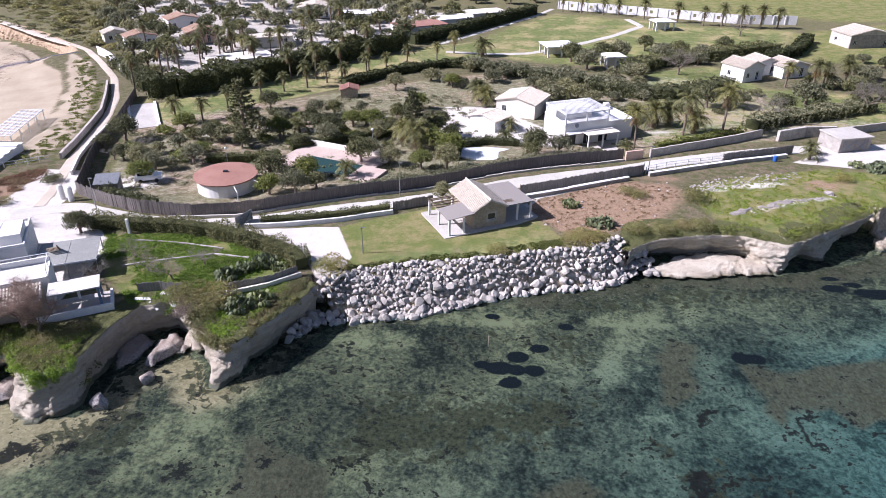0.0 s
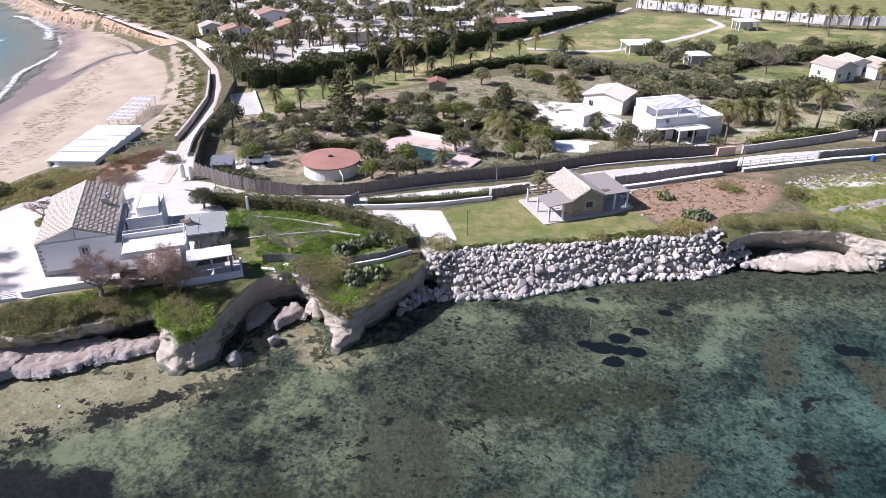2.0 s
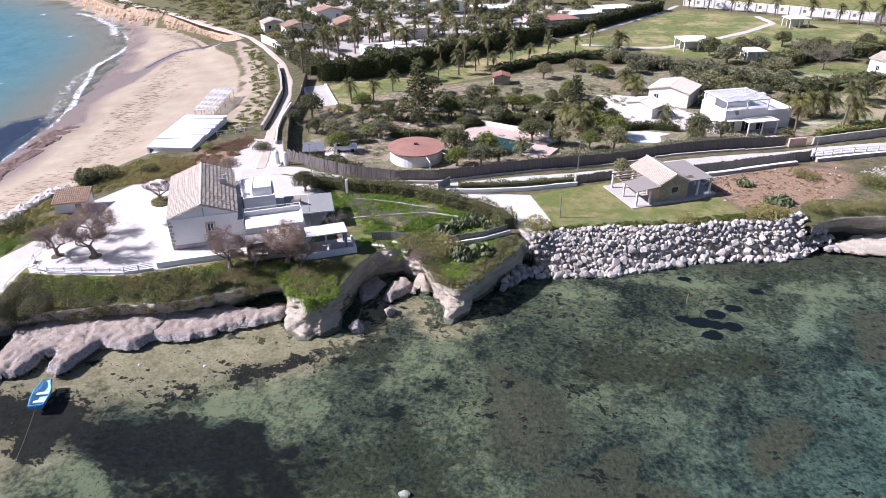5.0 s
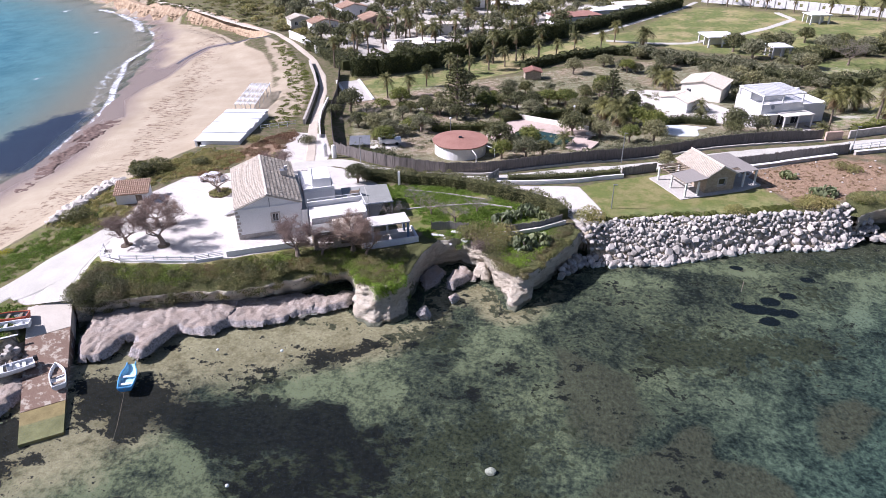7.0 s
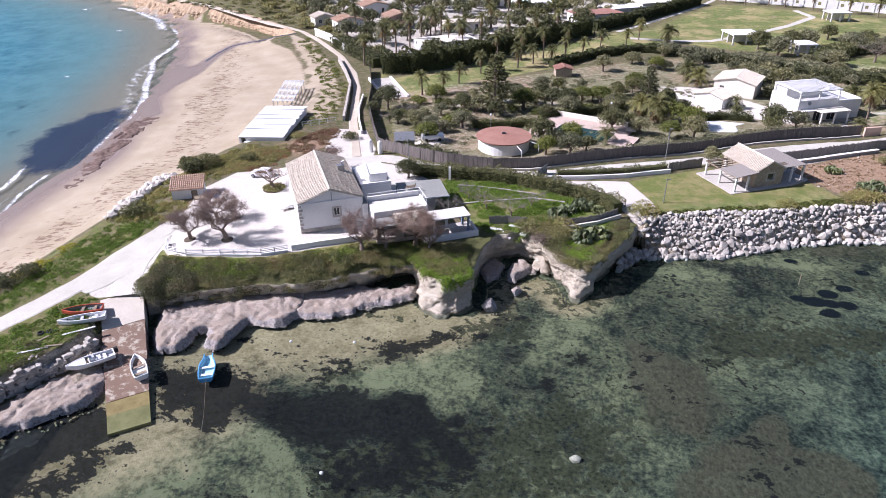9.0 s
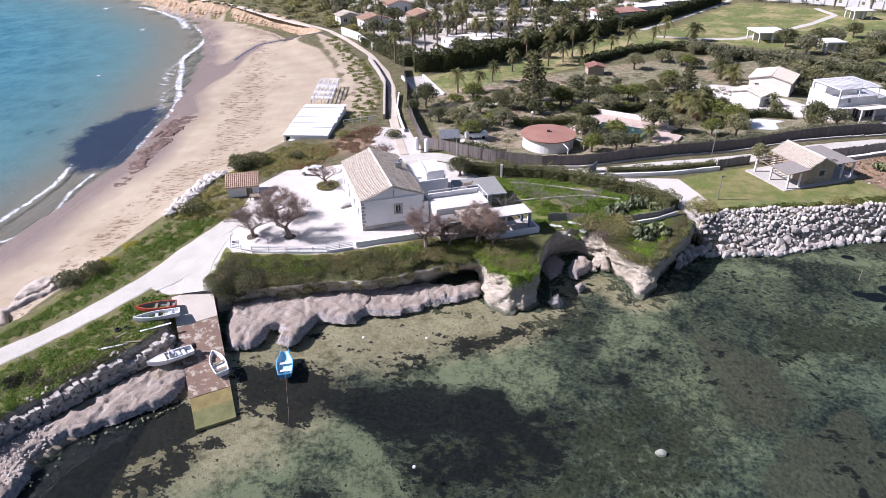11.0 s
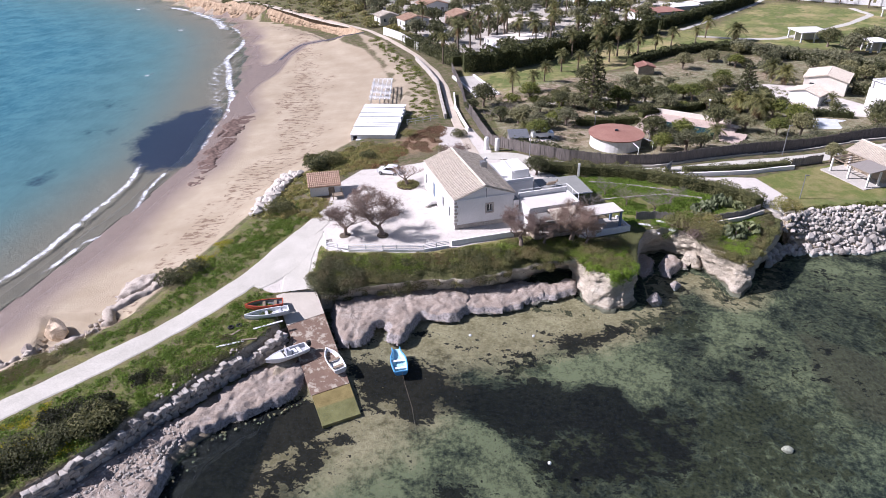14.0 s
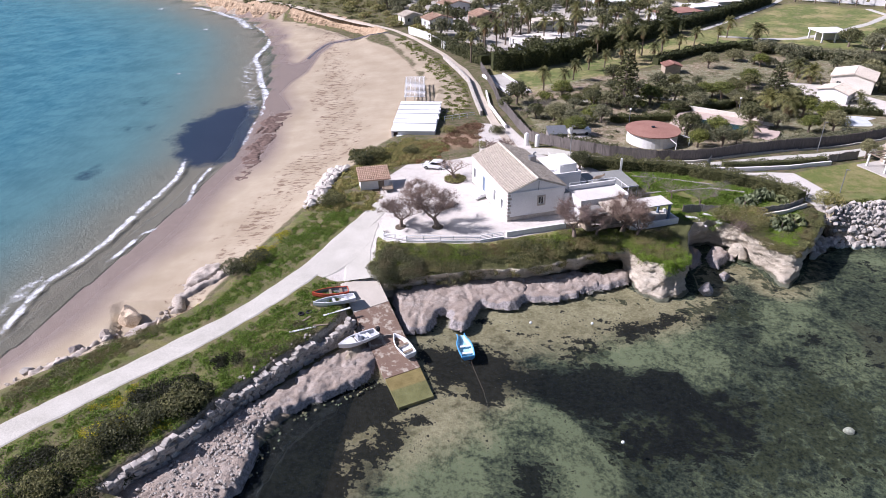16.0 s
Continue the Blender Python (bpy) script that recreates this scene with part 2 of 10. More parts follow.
    litter = sums(t, "MULTIPLY", ramp(t, sums(t, "ADD", streak, sums(t, "MULTIPLY", attr(t, "bay")[1], 0.22)), (0.64, 0), (0.72, 1)), ramp(t, tex_noise(t, stretched(t, at, 0.55, 1.5, 1), 1.0, 7, 0.72), (0.50, 0), (0.57, 0.9)))
    sand = mix(t, litter, sand, (0.17, 0.115, 0.08))
    sand = mix(t, ramp(t, zb[2], (0.2, 0), (0.75, 1)), sand, mix(t, mid, (0.20, 0.155, 0.128), (0.28, 0.225, 0.195)))
    c = mix(t, crisp(t, za[2], mid, 0.08, 0.35), c, sand)
    # pale gravel and beaten chalk
    pale = mix(t, ramp(t, fine, (0.25, 0), (0.7, 1)), (0.50, 0.465, 0.415), (0.66, 0.625, 0.575))
    pale = mix(t, ramp(t, mid, (0.52, 0), (0.75, 0.6)), pale, (0.42, 0.37, 0.30))
    c = mix(t, crisp(t, za[1], sums(t, "ADD", sums(t, "MULTIPLY", fine, 0.5), sums(t, "MULTIPLY", mid, 0.5)), 0.1, 0.5), c, pale)
    # bare cliff where the ground falls steeply
    nor = t.nodes.new("ShaderNodeNewGeometry")
    sep = t.nodes.new("ShaderNodeSeparateXYZ")
    link(t, nor.outputs["Normal"], sep.inputs[0])
    strata = tex_noise(t, stretched(t, at, 0.35, 0.35, 2.2), 1.0, 7, 0.65)
    rock = mix(t, ramp(t, strata, (0.3, 0), (0.68, 1)), (0.33, 0.27, 0.19), (0.68, 0.60, 0.475))
    pits = tex_noise(t, at, 2.4, 8, 0.75)
    rock = mix(t, ramp(t, pits, (0.38, 0.75), (0.50, 0)), rock, (0.20, 0.16, 0.12))
    spos = t.nodes.new("ShaderNodeSeparateXYZ")
    link(t, at, spos.inputs[0])
    tide = ramp(t, sums(t, "ADD", spos.outputs[2], sums(t, "MULTIPLY", mid, 0.6)), (0.30, 1), (0.75, 0))
    rock = mix(t, sums(t, "MULTIPLY", tide, 0.6), rock, (0.15, 0.12, 0.07))
    low_rock = sums(t, "MULTIPLY", blue_land, ramp(t, spos.outputs[2], (0.0, 1), (1.0, 1)))
    steep = ramp(t, sums(t, "ADD", sep.outputs[2], sums(t, "MULTIPLY", sums(t, "SUBTRACT", mid, 0.5), 0.5)), (0.62, 1), (0.80, 0))
    no_sand = sums(t, "SUBTRACT", 1.0, za[2])
    steep = sums(t, "MAXIMUM", sums(t, "MULTIPLY", steep, no_sand), low_rock)
    c = mix(t, steep, c, rock)
    # sea bed
    wn_ = tex_noise(t, at, 0.40, 10, 0.70, 0.3)
    wf = tex_noise(t, at, 2.2, 8, 0.75)
    wide = tex_noise(t, at, 0.09, 4, 0.5)
    blue, coast = attr(t, "bay"), attr(t, "coast")

    def swing(n, k):
        return sums(t, "MULTIPLY", sums(t, "SUBTRACT", n, 0.5), k)
    # bare sediment: yellowish by the shore, grey-green, then teal over the deeper floor
    lit = sums(t, "ADD", sums(t, "ADD", swing(wn_, 2.0), swing(wf, 2.2)), sums(t, "ADD", swing(wide, 1.2), 0.51))
    lit = sums(t, "ADD", lit, sums(t, "MULTIPLY", crisp(t, bed[1], wn_, 0.10, 0.7), 0.25))
    lit = sums(t, "ADD", lit, sums(t, "MINIMUM", bed[1], 0.0))
    warm_bed = ramp(t, lit, (0.08, (0.010, 0.011, 0.008)), (0.34, (0.036, 0.038, 0.026)), (0.58, (0.083, 0.083, 0.046)), (0.88, (0.172, 0.166, 0.090)))
    teal_bed = ramp(t, lit, (0.08, (0.005, 0.011, 0.011)), (0.34, (0.015, 0.032, 0.029)), (0.58, (0.034, 0.068, 0.058)), (0.88, (0.078, 0.135, 0.112)))
    floor_c = mix(t, bed[2], warm_bed, teal_bed)
    shoal = mix(t, ramp(t, sums(t, "ADD", swing(wf, 1.2), wn_), (0.3, 0), (0.7, 1)), (0.19, 0.138, 0.072), (0.41, 0.31, 0.185))
    floor_c = mix(t, ramp(t, sums(t, "ADD", coast[0], swing(wn_, 0.9)), (0.24, 0), (0.58, 0.95)), floor_c, shoal)
    # grey-brown turf, in clumps a pace across
    clumps_ = tex_noise(t, at, 0.85, 4, 0.6, 0.4)
    ripple = tex_noise(t, stretched(t, at, 2.6, 1.2, 1), 1.6, 4, 0.7)
    turf_c = mix(t, ramp(t, sums(t, "ADD", sums(t, "MULTIPLY", wf, 0.5), sums(t, "MULTIPLY", ripple, 0.5)), (0.36, 0), (0.62, 1)), (0.024, 0.021, 0.013), (0.098, 0.086, 0.052))
    floor_c = mix(t, ramp(t, sums(t, "ADD", coast[2], sums(t, "ADD", swing(wn_, 0.9), swing(wf, 0.5))), (0.40, 0), (0.62, 0.85)), floor_c, turf_c)
    reef_c = mix(t, ramp(t, wf, (0.36, 0), (0.62, 1)), (0.010, 0.011, 0.006), (0.058, 0.056, 0.029))
    floor_c = mix(t, ramp(t, sums(t, "ADD", blue[2], sums(t, "ADD", swing(wn_, 1.5), sums(t, "ADD", swing(clumps_, 2.0), swing(wf, 0.8)))), (0.52, 0), (0.60, 0.9)), floor_c, reef_c)
    # dark weed in ragged patches, thinning out at their rims
    weed_c = mix(t, ramp(t, wf, (0.38, 0), (0.68, 1)), (0.003, 0.0028, 0.003), (0.015, 0.013, 0.012))
    rags = sums(t, "ADD", swing(wn_, 2.6), sums(t, "ADD", swing(wf, 1.7), swing(tex_noise(t, stretched(t, at, 0.7, 1.4, 1), 1.0, 6, 0.65), 1.2)))
    floor_c = mix(t, ramp(t, sums(t, "ADD", bed[0], rags), (0.50, 0), (0.57, 0.95)), floor_c, weed_c)
    floor_c = mix(t, ramp(t, sums(t, "ADD", coast[1], swing(wn_, 0.5)), (0.47, 0), (0.53, 1)), floor_c, (0.004, 0.006, 0.008))
    # bay: water blue, sky reflection and wave streaks are put into the floor colour
    bay = mix(t, ramp(t, blue[1], (0.0, 0), (0.40, 0.30), (1.0, 1)), (0.275, 0.205, 0.155), (0.155, 0.225, 0.215))
    bay = mix(t, ramp(t, blue[2], (0.0, 0), (1.0, 1)), bay, mix(t, ramp(t, sums(t, "ADD", sums(t, "MULTIPLY", big, 0.5), sums(t, "MULTIPLY", tex_noise(t, stretched(t, at, 0.9, 0.3, 1), 1.0, 8, 0.78), 0.5)), (0.40, 0), (0.58, 1)), (0.050, 0.165, 0.225), (0.115, 0.265, 0.315)))
    floor_c = mix(t, blue[0], floor_c, bay)
    floor_c = mix(t, sums(t, "MULTIPLY", blue[0], sums(t, "MULTIPLY", crisp(t, bed[0], tex_noise(t, at, 0.2, 8, 0.7), 0.2, 1.5), 0.88)), floor_c, (0.010, 0.026, 0.070))
    c = mix(t, ramp(t, sums(t, "ADD", sums(t, "MULTIPLY", spos.outputs[2], 2.0), 0.5), (0.42, 1), (0.52, 0)), c, floor_c)
    link(t, c, b.inputs["Base Color"])
    link(t, ramp(t, sums(t, "MULTIPLY", zb[2], za[2]), (0.3, 0.95), (0.9, 0.22)), b.inputs["Roughness"])
    h = sums(t, "ADD", sums(t, "MULTIPLY", fine, 0.9), sums(t, "ADD", dots, sums(t, "MULTIPLY", strata, sums(t, "MULTIPLY", steep, 3.0))))
    crags = sums(t, "MULTIPLY", pits, sums(t, "MULTIPLY", steep, 9.0))
    bumped(t, b, sums(t, "ADD", h, crags), 0.7, 0.12)
    return m


def water_material():
    m, t, b = material("sea_water", 0.06)
    at = world_pos(t)
    t.nodes.remove(b)
    out = t.nodes["Material Output"]
    clear, shine = t.nodes.new("ShaderNodeBsdfTransparent"), t.nodes.new("ShaderNodeBsdfGlossy")
    fres, blend = t.nodes.new("ShaderNodeLayerWeight"), t.nodes.new("ShaderNodeMixShader")
    fres.inputs[0].default_value = 0.12
    clear.inputs[0].default_value = (0.85, 0.95, 0.96, 1)
    shine.inputs["Roughness"].default_value = 0.12
    where = t.nodes.new("ShaderNodeSeparateXYZ")
    link(t, at, where.inputs[0])
    choppy = ramp(t, sums(t, "MULTIPLY_ADD", where.outputs[0], -0.02, -2.0), (0.10, 2.2), (0.5, 2.6))
    gloss = ramp(t, sums(t, "MULTIPLY_ADD", where.outputs[0], -0.02, -2.0), (0.10, 0.62), (0.5, 1.5))
    calm = ramp(t, sums(t, "MULTIPLY_ADD", where.outputs[0], -0.02, -2.0), (0.10, 1.0), (0.5, 0.25))
    h = sums(t, "ADD", sums(t, "MULTIPLY", tex_noise(t, stretched(t, at, 1.0, 1.6, 1), 1.3, 3, 0.5), calm), sums(t, "ADD", sums(t, "MULTIPLY", tex_noise(t, at, 5.0, 3), 0.12), sums(t, "MULTIPLY", tex_noise(t, stretched(t, at, 0.5, 0.18, 1), 1.0, 2.5, 0.5), choppy)))
    n = t.nodes.new("ShaderNodeBump")
    n.inputs["Strength"].default_value, n.inputs["Distance"].default_value = 0.40, 0.30
    link(t, h, n.inputs["Height"])
    link(t, n.outputs[0], fres.inputs["Normal"])
    link(t, n.outputs[0], shine.inputs["Normal"])
    link(t, sums(t, "ADD", sums(t, "MULTIPLY", sums(t, "POWER", fres.outputs["Facing"], 5.0), gloss), 0.010), blend.inputs[0])
    link(t, clear.outputs[0], blend.inputs[1])
    link(t, shine.outputs[0], blend.inputs[2])
    link(t, blend.outputs[0], out.inputs["Surface"])
    return m


def foam_material():
    m, t, b = material("foam", 0.7)
    at = world_pos(t)
    clear, blend = t.nodes.new("ShaderNodeBsdfTransparent"), t.nodes.new("ShaderNodeMixShader")
    b.inputs["Base Color"].default_value = (0.85, 0.88, 0.9, 1)
    soft = attr(t, "soft")
    v = sums(t, "ADD", tex_noise(t, at, 0.55, 9, 0.75), sums(t, "MULTIPLY", soft[0], 0.34))
    link(t, ramp(t, v, (0.66, 0), (0.90, 0.9)), blend.inputs[0])
    link(t, clear.outputs[0], blend.inputs[1])
    link(t, b.outputs[0], blend.inputs[2])
    link(t, blend.outputs[0], t.nodes["Material Output"].inputs["Surface"])
    return m


def leaf_material(name, dark, light, tip=None, gloss=0.6):
    m, t, b = material(name, gloss, 0, 0.25)
    geo, info = t.nodes.new("ShaderNodeNewGeometry"), t.nodes.new("ShaderNodeObjectInfo")
    c = mix(t, geo.outputs["Random Per Island"], dark, light)
    if tip:
        c = mix(t, ramp(t, tex_noise(t, world_pos(t), 0.5, 3), (0.45, 0), (0.65, 0.8)), c, tip)
    c = mix(t, 1.0, c, ramp(t, info.outputs["Random"], (0, (0.72, 0.74, 0.7)), (0.5, (1, 1, 1)), (1, (1.25, 1.2, 1.0))), "MULTIPLY")
    link(t, c, b.inputs["Base Color"])
    thin, both = t.nodes.new("ShaderNodeBsdfTranslucent"), t.nodes.new("ShaderNodeMixShader")
    link(t, c, thin.inputs[0])
    both.inputs[0].default_value = 0.38
    link(t, b.outputs[0], both.inputs[1])
    link(t, thin.outputs[0], both.inputs[2])
    link(t, both.outputs[0], t.nodes["Material Output"].inputs["Surface"])
    return m


GROUND, WATER, FOAM = ground_material(), water_material(), foam_material()
LEAF_DARK = leaf_material("leaf_dark", (0.048, 0.058, 0.028), (0.215, 0.215, 0.105))
LEAF_LUSH = leaf_material("leaf_lush", (0.105, 0.155, 0.026), (0.27, 0.345, 0.065), (0.24, 0.235, 0.075))
LEAF_VIVID = leaf_material("leaf_vivid", (0.088, 0.148, 0.018), (0.25, 0.37, 0.055))
LEAF_OLIVE = leaf_material("leaf_olive", (0.085, 0.09, 0.053), (0.33, 0.325, 0.195))
LEAF_GREEN = leaf_material("leaf_green", (0.065, 0.088, 0.022), (0.25, 0.27, 0.075))
LEAF_HEDGE = leaf_material("leaf_hedge", (0.032, 0.042, 0.018), (0.135, 0.145, 0.062))
LEAF_SCRUB = leaf_material("leaf_scrub", (0.135, 0.14, 0.055), (0.33, 0.32, 0.125), (0.31, 0.26, 0.125))
LEAF_PALM = leaf_material("leaf_palm", (0.055, 0.064, 0.027), (0.225, 0.22, 0.09))
LEAF_DEAD = leaf_material("leaf_dead", (0.10, 0.07, 0.035), (0.26, 0.19, 0.10))
LEAF_HEATH = leaf_material("leaf_heath", (0.085, 0.093, 0.046), (0.22, 0.22, 0.115), (0.20, 0.165, 0.09))
LEAF_RUSSET = leaf_material("leaf_russet", (0.15, 0.085, 0.05), (0.36, 0.235, 0.15), (0.27, 0.21, 0.12), 0.9)
LEAF_FLOWER = leaf_material("leaf_flower", (0.30, 0.28, 0.01), (0.55, 0.50, 0.03))
TWIG = leaf_material("twig", (0.17, 0.125, 0.108), (0.37, 0.285, 0.255), None, 0.9)
TWIG_GREY = leaf_material("twig_grey", (0.14, 0.13, 0.12), (0.32, 0.30, 0.28), None, 0.9)
LEAF_MASTIC = leaf_material("leaf_mastic", (0.016, 0.021, 0.011), (0.075, 0.08, 0.038))
CACTUS = leaf_material("cactus_pad", (0.10, 0.13, 0.06), (0.33, 0.37, 0.22), None, 0.5)
BARK = plain("bark", (0.13, 0.10, 0.08), (0.27, 0.215, 0.17), 2.5, 0.95, 0.6)
BARK_PALM = plain("bark_palm", (0.10, 0.08, 0.06), (0.24, 0.19, 0.14), 3.0, 0.95, 0.8, stretch=(1, 1, 3))
WHITE = plain("white_plaster", (0.66, 0.65, 0.63), (0.77, 0.76, 0.74), 0.5, 0.9, 0.12, 18)
WHITE_PAINT = plain("white_paint", (0.70, 0.71, 0.71), (0.80, 0.80, 0.79), 1.5, 0.55, 0.05)
CREAM = plain("cream_plaster", (0.62, 0.57, 0.49), (0.74, 0.69, 0.61), 0.6, 0.9, 0.15)
PINK = plain("pink_plaster", (0.50, 0.34, 0.27), (0.60, 0.43, 0.35), 0.6, 0.9, 0.15)
TILE_PALE = plain("tile_pale", (0.46, 0.40, 0.32), (0.68, 0.615, 0.52), 1.8, 0.9, 0.3, 9)
TILE_GREY = plain("tile_grey", (0.30, 0.255, 0.20), (0.66, 0.59, 0.48), 2.0, 0.95, 0.35, 9)
TILE_RED = plain("tile_red", (0.34, 0.215, 0.15), (0.56, 0.40, 0.295), 1.8, 0.9, 0.3, 9)
SANDY = plain("sandy_track", (0.40, 0.345, 0.27), (0.55, 0.485, 0.40), 0.4, 0.95, 0.2, 20)
ROOF_RED = plain("red_roof_paint", (0.25, 0.12, 0.09), (0.35, 0.195, 0.15), 0.5, 0.75, 0.1, 20)
STONE = plain("stone_wall", (0.24, 0.19, 0.14), (0.46, 0.39, 0.30), 2.6, 0.95, 0.6, 4)
STONE_GREY = plain("grey_stone", (0.30, 0.27, 0.235), (0.52, 0.48, 0.43), 1.2, 0.95, 0.5, 6)
STONE_WHITE = plain("white_stone", (0.28, 0.255, 0.225), (0.55, 0.515, 0.465), 1.3, 0.95, 0.6, 7, vary=0.35)
ROCK_TAN = plain("tan_rock", (0.27, 0.22, 0.16), (0.50, 0.43, 0.34), 0.8, 0.95, 0.6, 8)
SCREED = plain("roof_screed", (0.50, 0.475, 0.43), (0.66, 0.63, 0.58), 0.5, 0.92, 0.15, 16)
CONCRETE = plain("concrete", (0.36, 0.34, 0.30), (0.50, 0.475, 0.43), 0.35, 0.92, 0.15, 20)
ASPHALT = plain("pale_road", (0.40, 0.385, 0.33), (0.545, 0.525, 0.465), 0.35, 0.95, 0.15, 24)
REED = plain("reed_fence", (0.085, 0.076, 0.07), (0.22, 0.195, 0.18), 1.2, 0.95, 0.6, 10, stretch=(6, 6, 0.5))
REED_GREY = plain("grey_wood", (0.16, 0.145, 0.13), (0.33, 0.305, 0.28), 1.2, 0.95, 0.5, 10, stretch=(6, 6, 0.5))
WOOD = plain("weathered_wood", (0.15, 0.115, 0.08), (0.30, 0.245, 0.185), 2.0, 0.85, 0.3, 8, stretch=(1, 1, 1))
SHEET = plain("grey_sheet", (0.20, 0.205, 0.19), (0.29, 0.295, 0.275), 0.5, 0.7, 0.1, 14)
DARK = plain("dark_opening", (0.018, 0.02, 0.024), (0.04, 0.043, 0.05), 1.0, 0.25, 0.0, spec=0.5)
BLUE_DOOR = plain("blue_paint", (0.12, 0.17, 0.24), (0.19, 0.25, 0.33), 2.0, 0.6, 0.05)
METAL = plain("grey_metal", (0.22, 0.23, 0.24), (0.36, 0.37, 0.38), 2.0, 0.45, 0.05, metal=0.6)
PINK_PAVE = plain("pink_paving", (0.40, 0.31, 0.26), (0.54, 0.44, 0.38), 0.6, 0.85, 0.2, 14)


# ---- shapes ----
class Shape:
    """Collects vertices and faces of one part."""

    def __init__(self):
        self.v, self.f, self.n = [], [], 0

    def add(self, verts, faces, m=None):
        verts = np.asarray(verts, float).reshape(-1, 3)
        if m is not None:
            a = np.array(m)
            verts = verts @ a[:3, :3].T + a[:3, 3]
        self.v.append(verts)
        k = self.n
        self.f.extend([tuple(i + k for i in f) for f in faces])
        self.n += len(verts)
        return self

    def box(self, x0, y0, z0, x1, y1, z1, m=None):
        p = [(x, y, z) for z in (z0, z1) for x, y in ((x0, y0), (x1, y0), (x1, y1), (x0, y1))]
        return self.add(p, [(3, 2, 1, 0), (4, 5, 6, 7), (0, 1, 5, 4), (1, 2, 6, 5), (2, 3, 7, 6), (3, 0, 4, 7)], m)

    def plate(self, poly, z0, z1, m=None):
        a = sum(p[0] * q[1] - q[0] * p[1] for p, q in zip(poly, poly[1:] + poly[:1]))
        poly = poly if a > 0 else poly[::-1]
        n = len(poly)
        p = [(*q, z0) for q in poly] + [(*q, z1) for q in poly]
        return self.add(p, [tuple(range(n))[::-1], tuple(range(n, 2 * n))] + [(i, (i + 1) % n, n + (i + 1) % n, n + i) for i in range(n)], m)

    def tube(self, points, radii, sides=7, m=None):
        p, f = [], []
        pts = [Vector(q) for q in points]
        for k, q in enumerate(pts):
            d = (pts[min(k + 1, len(pts) - 1)] - pts[max(k - 1, 0)]).normalized()
            a = d.orthogonal().normalized() if abs(d.z) < 0.95 else Vector((1, 0, 0))
            a = (a - d * a.dot(d)).normalized()
            b = d.cross(a)
            r = radii[k] if isinstance(radii, (list, tuple)) else radii
            p += [tuple(q + (a * math.cos(w) + b * math.sin(w)) * r) for w in (2 * math.pi * i / sides for i in range(sides))]
        for k in range(len(pts) - 1):
            f += [(k * sides + i, k * sides + (i + 1) % sides, (k + 1) * sides + (i + 1) % sides, (k + 1) * sides + i) for i in range(sides)]
        f += [tuple(range(sides))[::-1], tuple(range((len(pts) - 1) * sides, len(pts) * sides))]
        return self.add(p, f, m)

    def lathe(self, profile, sides=24, m=None):
        p = [(r * math.cos(w), r * math.sin(w), z) for r, z in profile for w in (2 * math.pi * i / sides for i in range(sides))]
        f = [(k * sides + i, k * sides + (i + 1) % sides, (k + 1) * sides + (i + 1) % sides, (k + 1) * sides + i) for k in range(len(profile) - 1) for i in range(sides)]
        f += [tuple(range(sides))[::-1], tuple(range((len(profile) - 1) * sides, len(profile) * sides))]
        return self.add(p, f, m)

    def blob(self, size, sub=2, rough=0.25, seed=0, flat=0.0, m=None):
        """An uneven boulder."""
        bm = bmesh.new()
        bmesh.ops.create_icosphere(bm, subdivisions=sub, radius=1.0)
        p = []
        rg = random.Random(seed * 7 + 1)
        cuts = [(Vector((rg.uniform(-1, 1), rg.uniform(-1, 1), rg.uniform(-1, 1))).normalized(), rg.uniform(0.55, 0.85)) for _ in range(9)] if flat else []
        for v in bm.verts:
            q = v.co.copy()
            s = 1 + rough * (noise.noise(q * 1.1 + Vector((seed * 3.1, 0, seed))) + 0.5 * noise.noise(q * 2.7 + Vector((seed, seed * 2.3, 0))))
            q *= s
            for cut, far in cuts:
                over = q.dot(cut) - far
                if over > 0:
                    q -= cut * over
            p.append((q.x * size[0], q.y * size[1], q.z * size[2]))
        f = [tuple(v.index for v in fc.verts) for fc in bm.faces]
        bm.free()
        return self.add(p, f, m)

    def leaves(self, at, size, out=None, up=0.3, seed=0, long=1.0):
        """Small four-cornered leaves at the given points, turned at random and partly towards out."""
        rng = np.random.default_rng(seed)
        at = np.asarray(at, float).reshape(-1, 3)
        n = len(at)
        nor = rng.normal(size=(n, 3))
        if out is not None:
            nor += 1.2 * np.asarray(out)
        nor[:, 2] += up
        nor /= np.linalg.norm(nor, axis=1, keepdims=True) + 1e-9
        a = np.cross(nor, rng.normal(size=(n, 3)))
        a /= np.linalg.norm(a, axis=1, keepdims=True) + 1e-9
        b = np.cross(nor, a)
        s = size * rng.uniform(0.6, 1.35, (n, 1))
        q = np.stack([at - a * s * long, at - b * s * 0.55 + nor * s * 0.15, at + a * s * long, at + b * s * 0.55 + nor * s * 0.15], 1).reshape(-1, 3)
        self.v.append(q)
        k = self.n
        idx = np.arange(n * 4).reshape(n, 4) + k
        self.f.extend(map(tuple, idx.tolist()))
        self.n += n * 4
        return self

    def mesh(self, name, *mats, smooth=False):
        me = bpy.data.meshes.new(name)
        me.from_pydata(np.concatenate(self.v).tolist() if self.v else [], [], self.f)
        for m in mats:
            me.materials.append(m)
        if smooth:
            me.shade_smooth()
        me.update()
        return me


def thing(name, label, category, at=(0, 0, 0), turn=0.0, group="", kind=""):
    ob = new(name)
    ob.empty_display_size = 0.3
    ob.matrix_world = pose(*at, 0, 0, turn)
    return tagged(ob, label, category, group, kind)


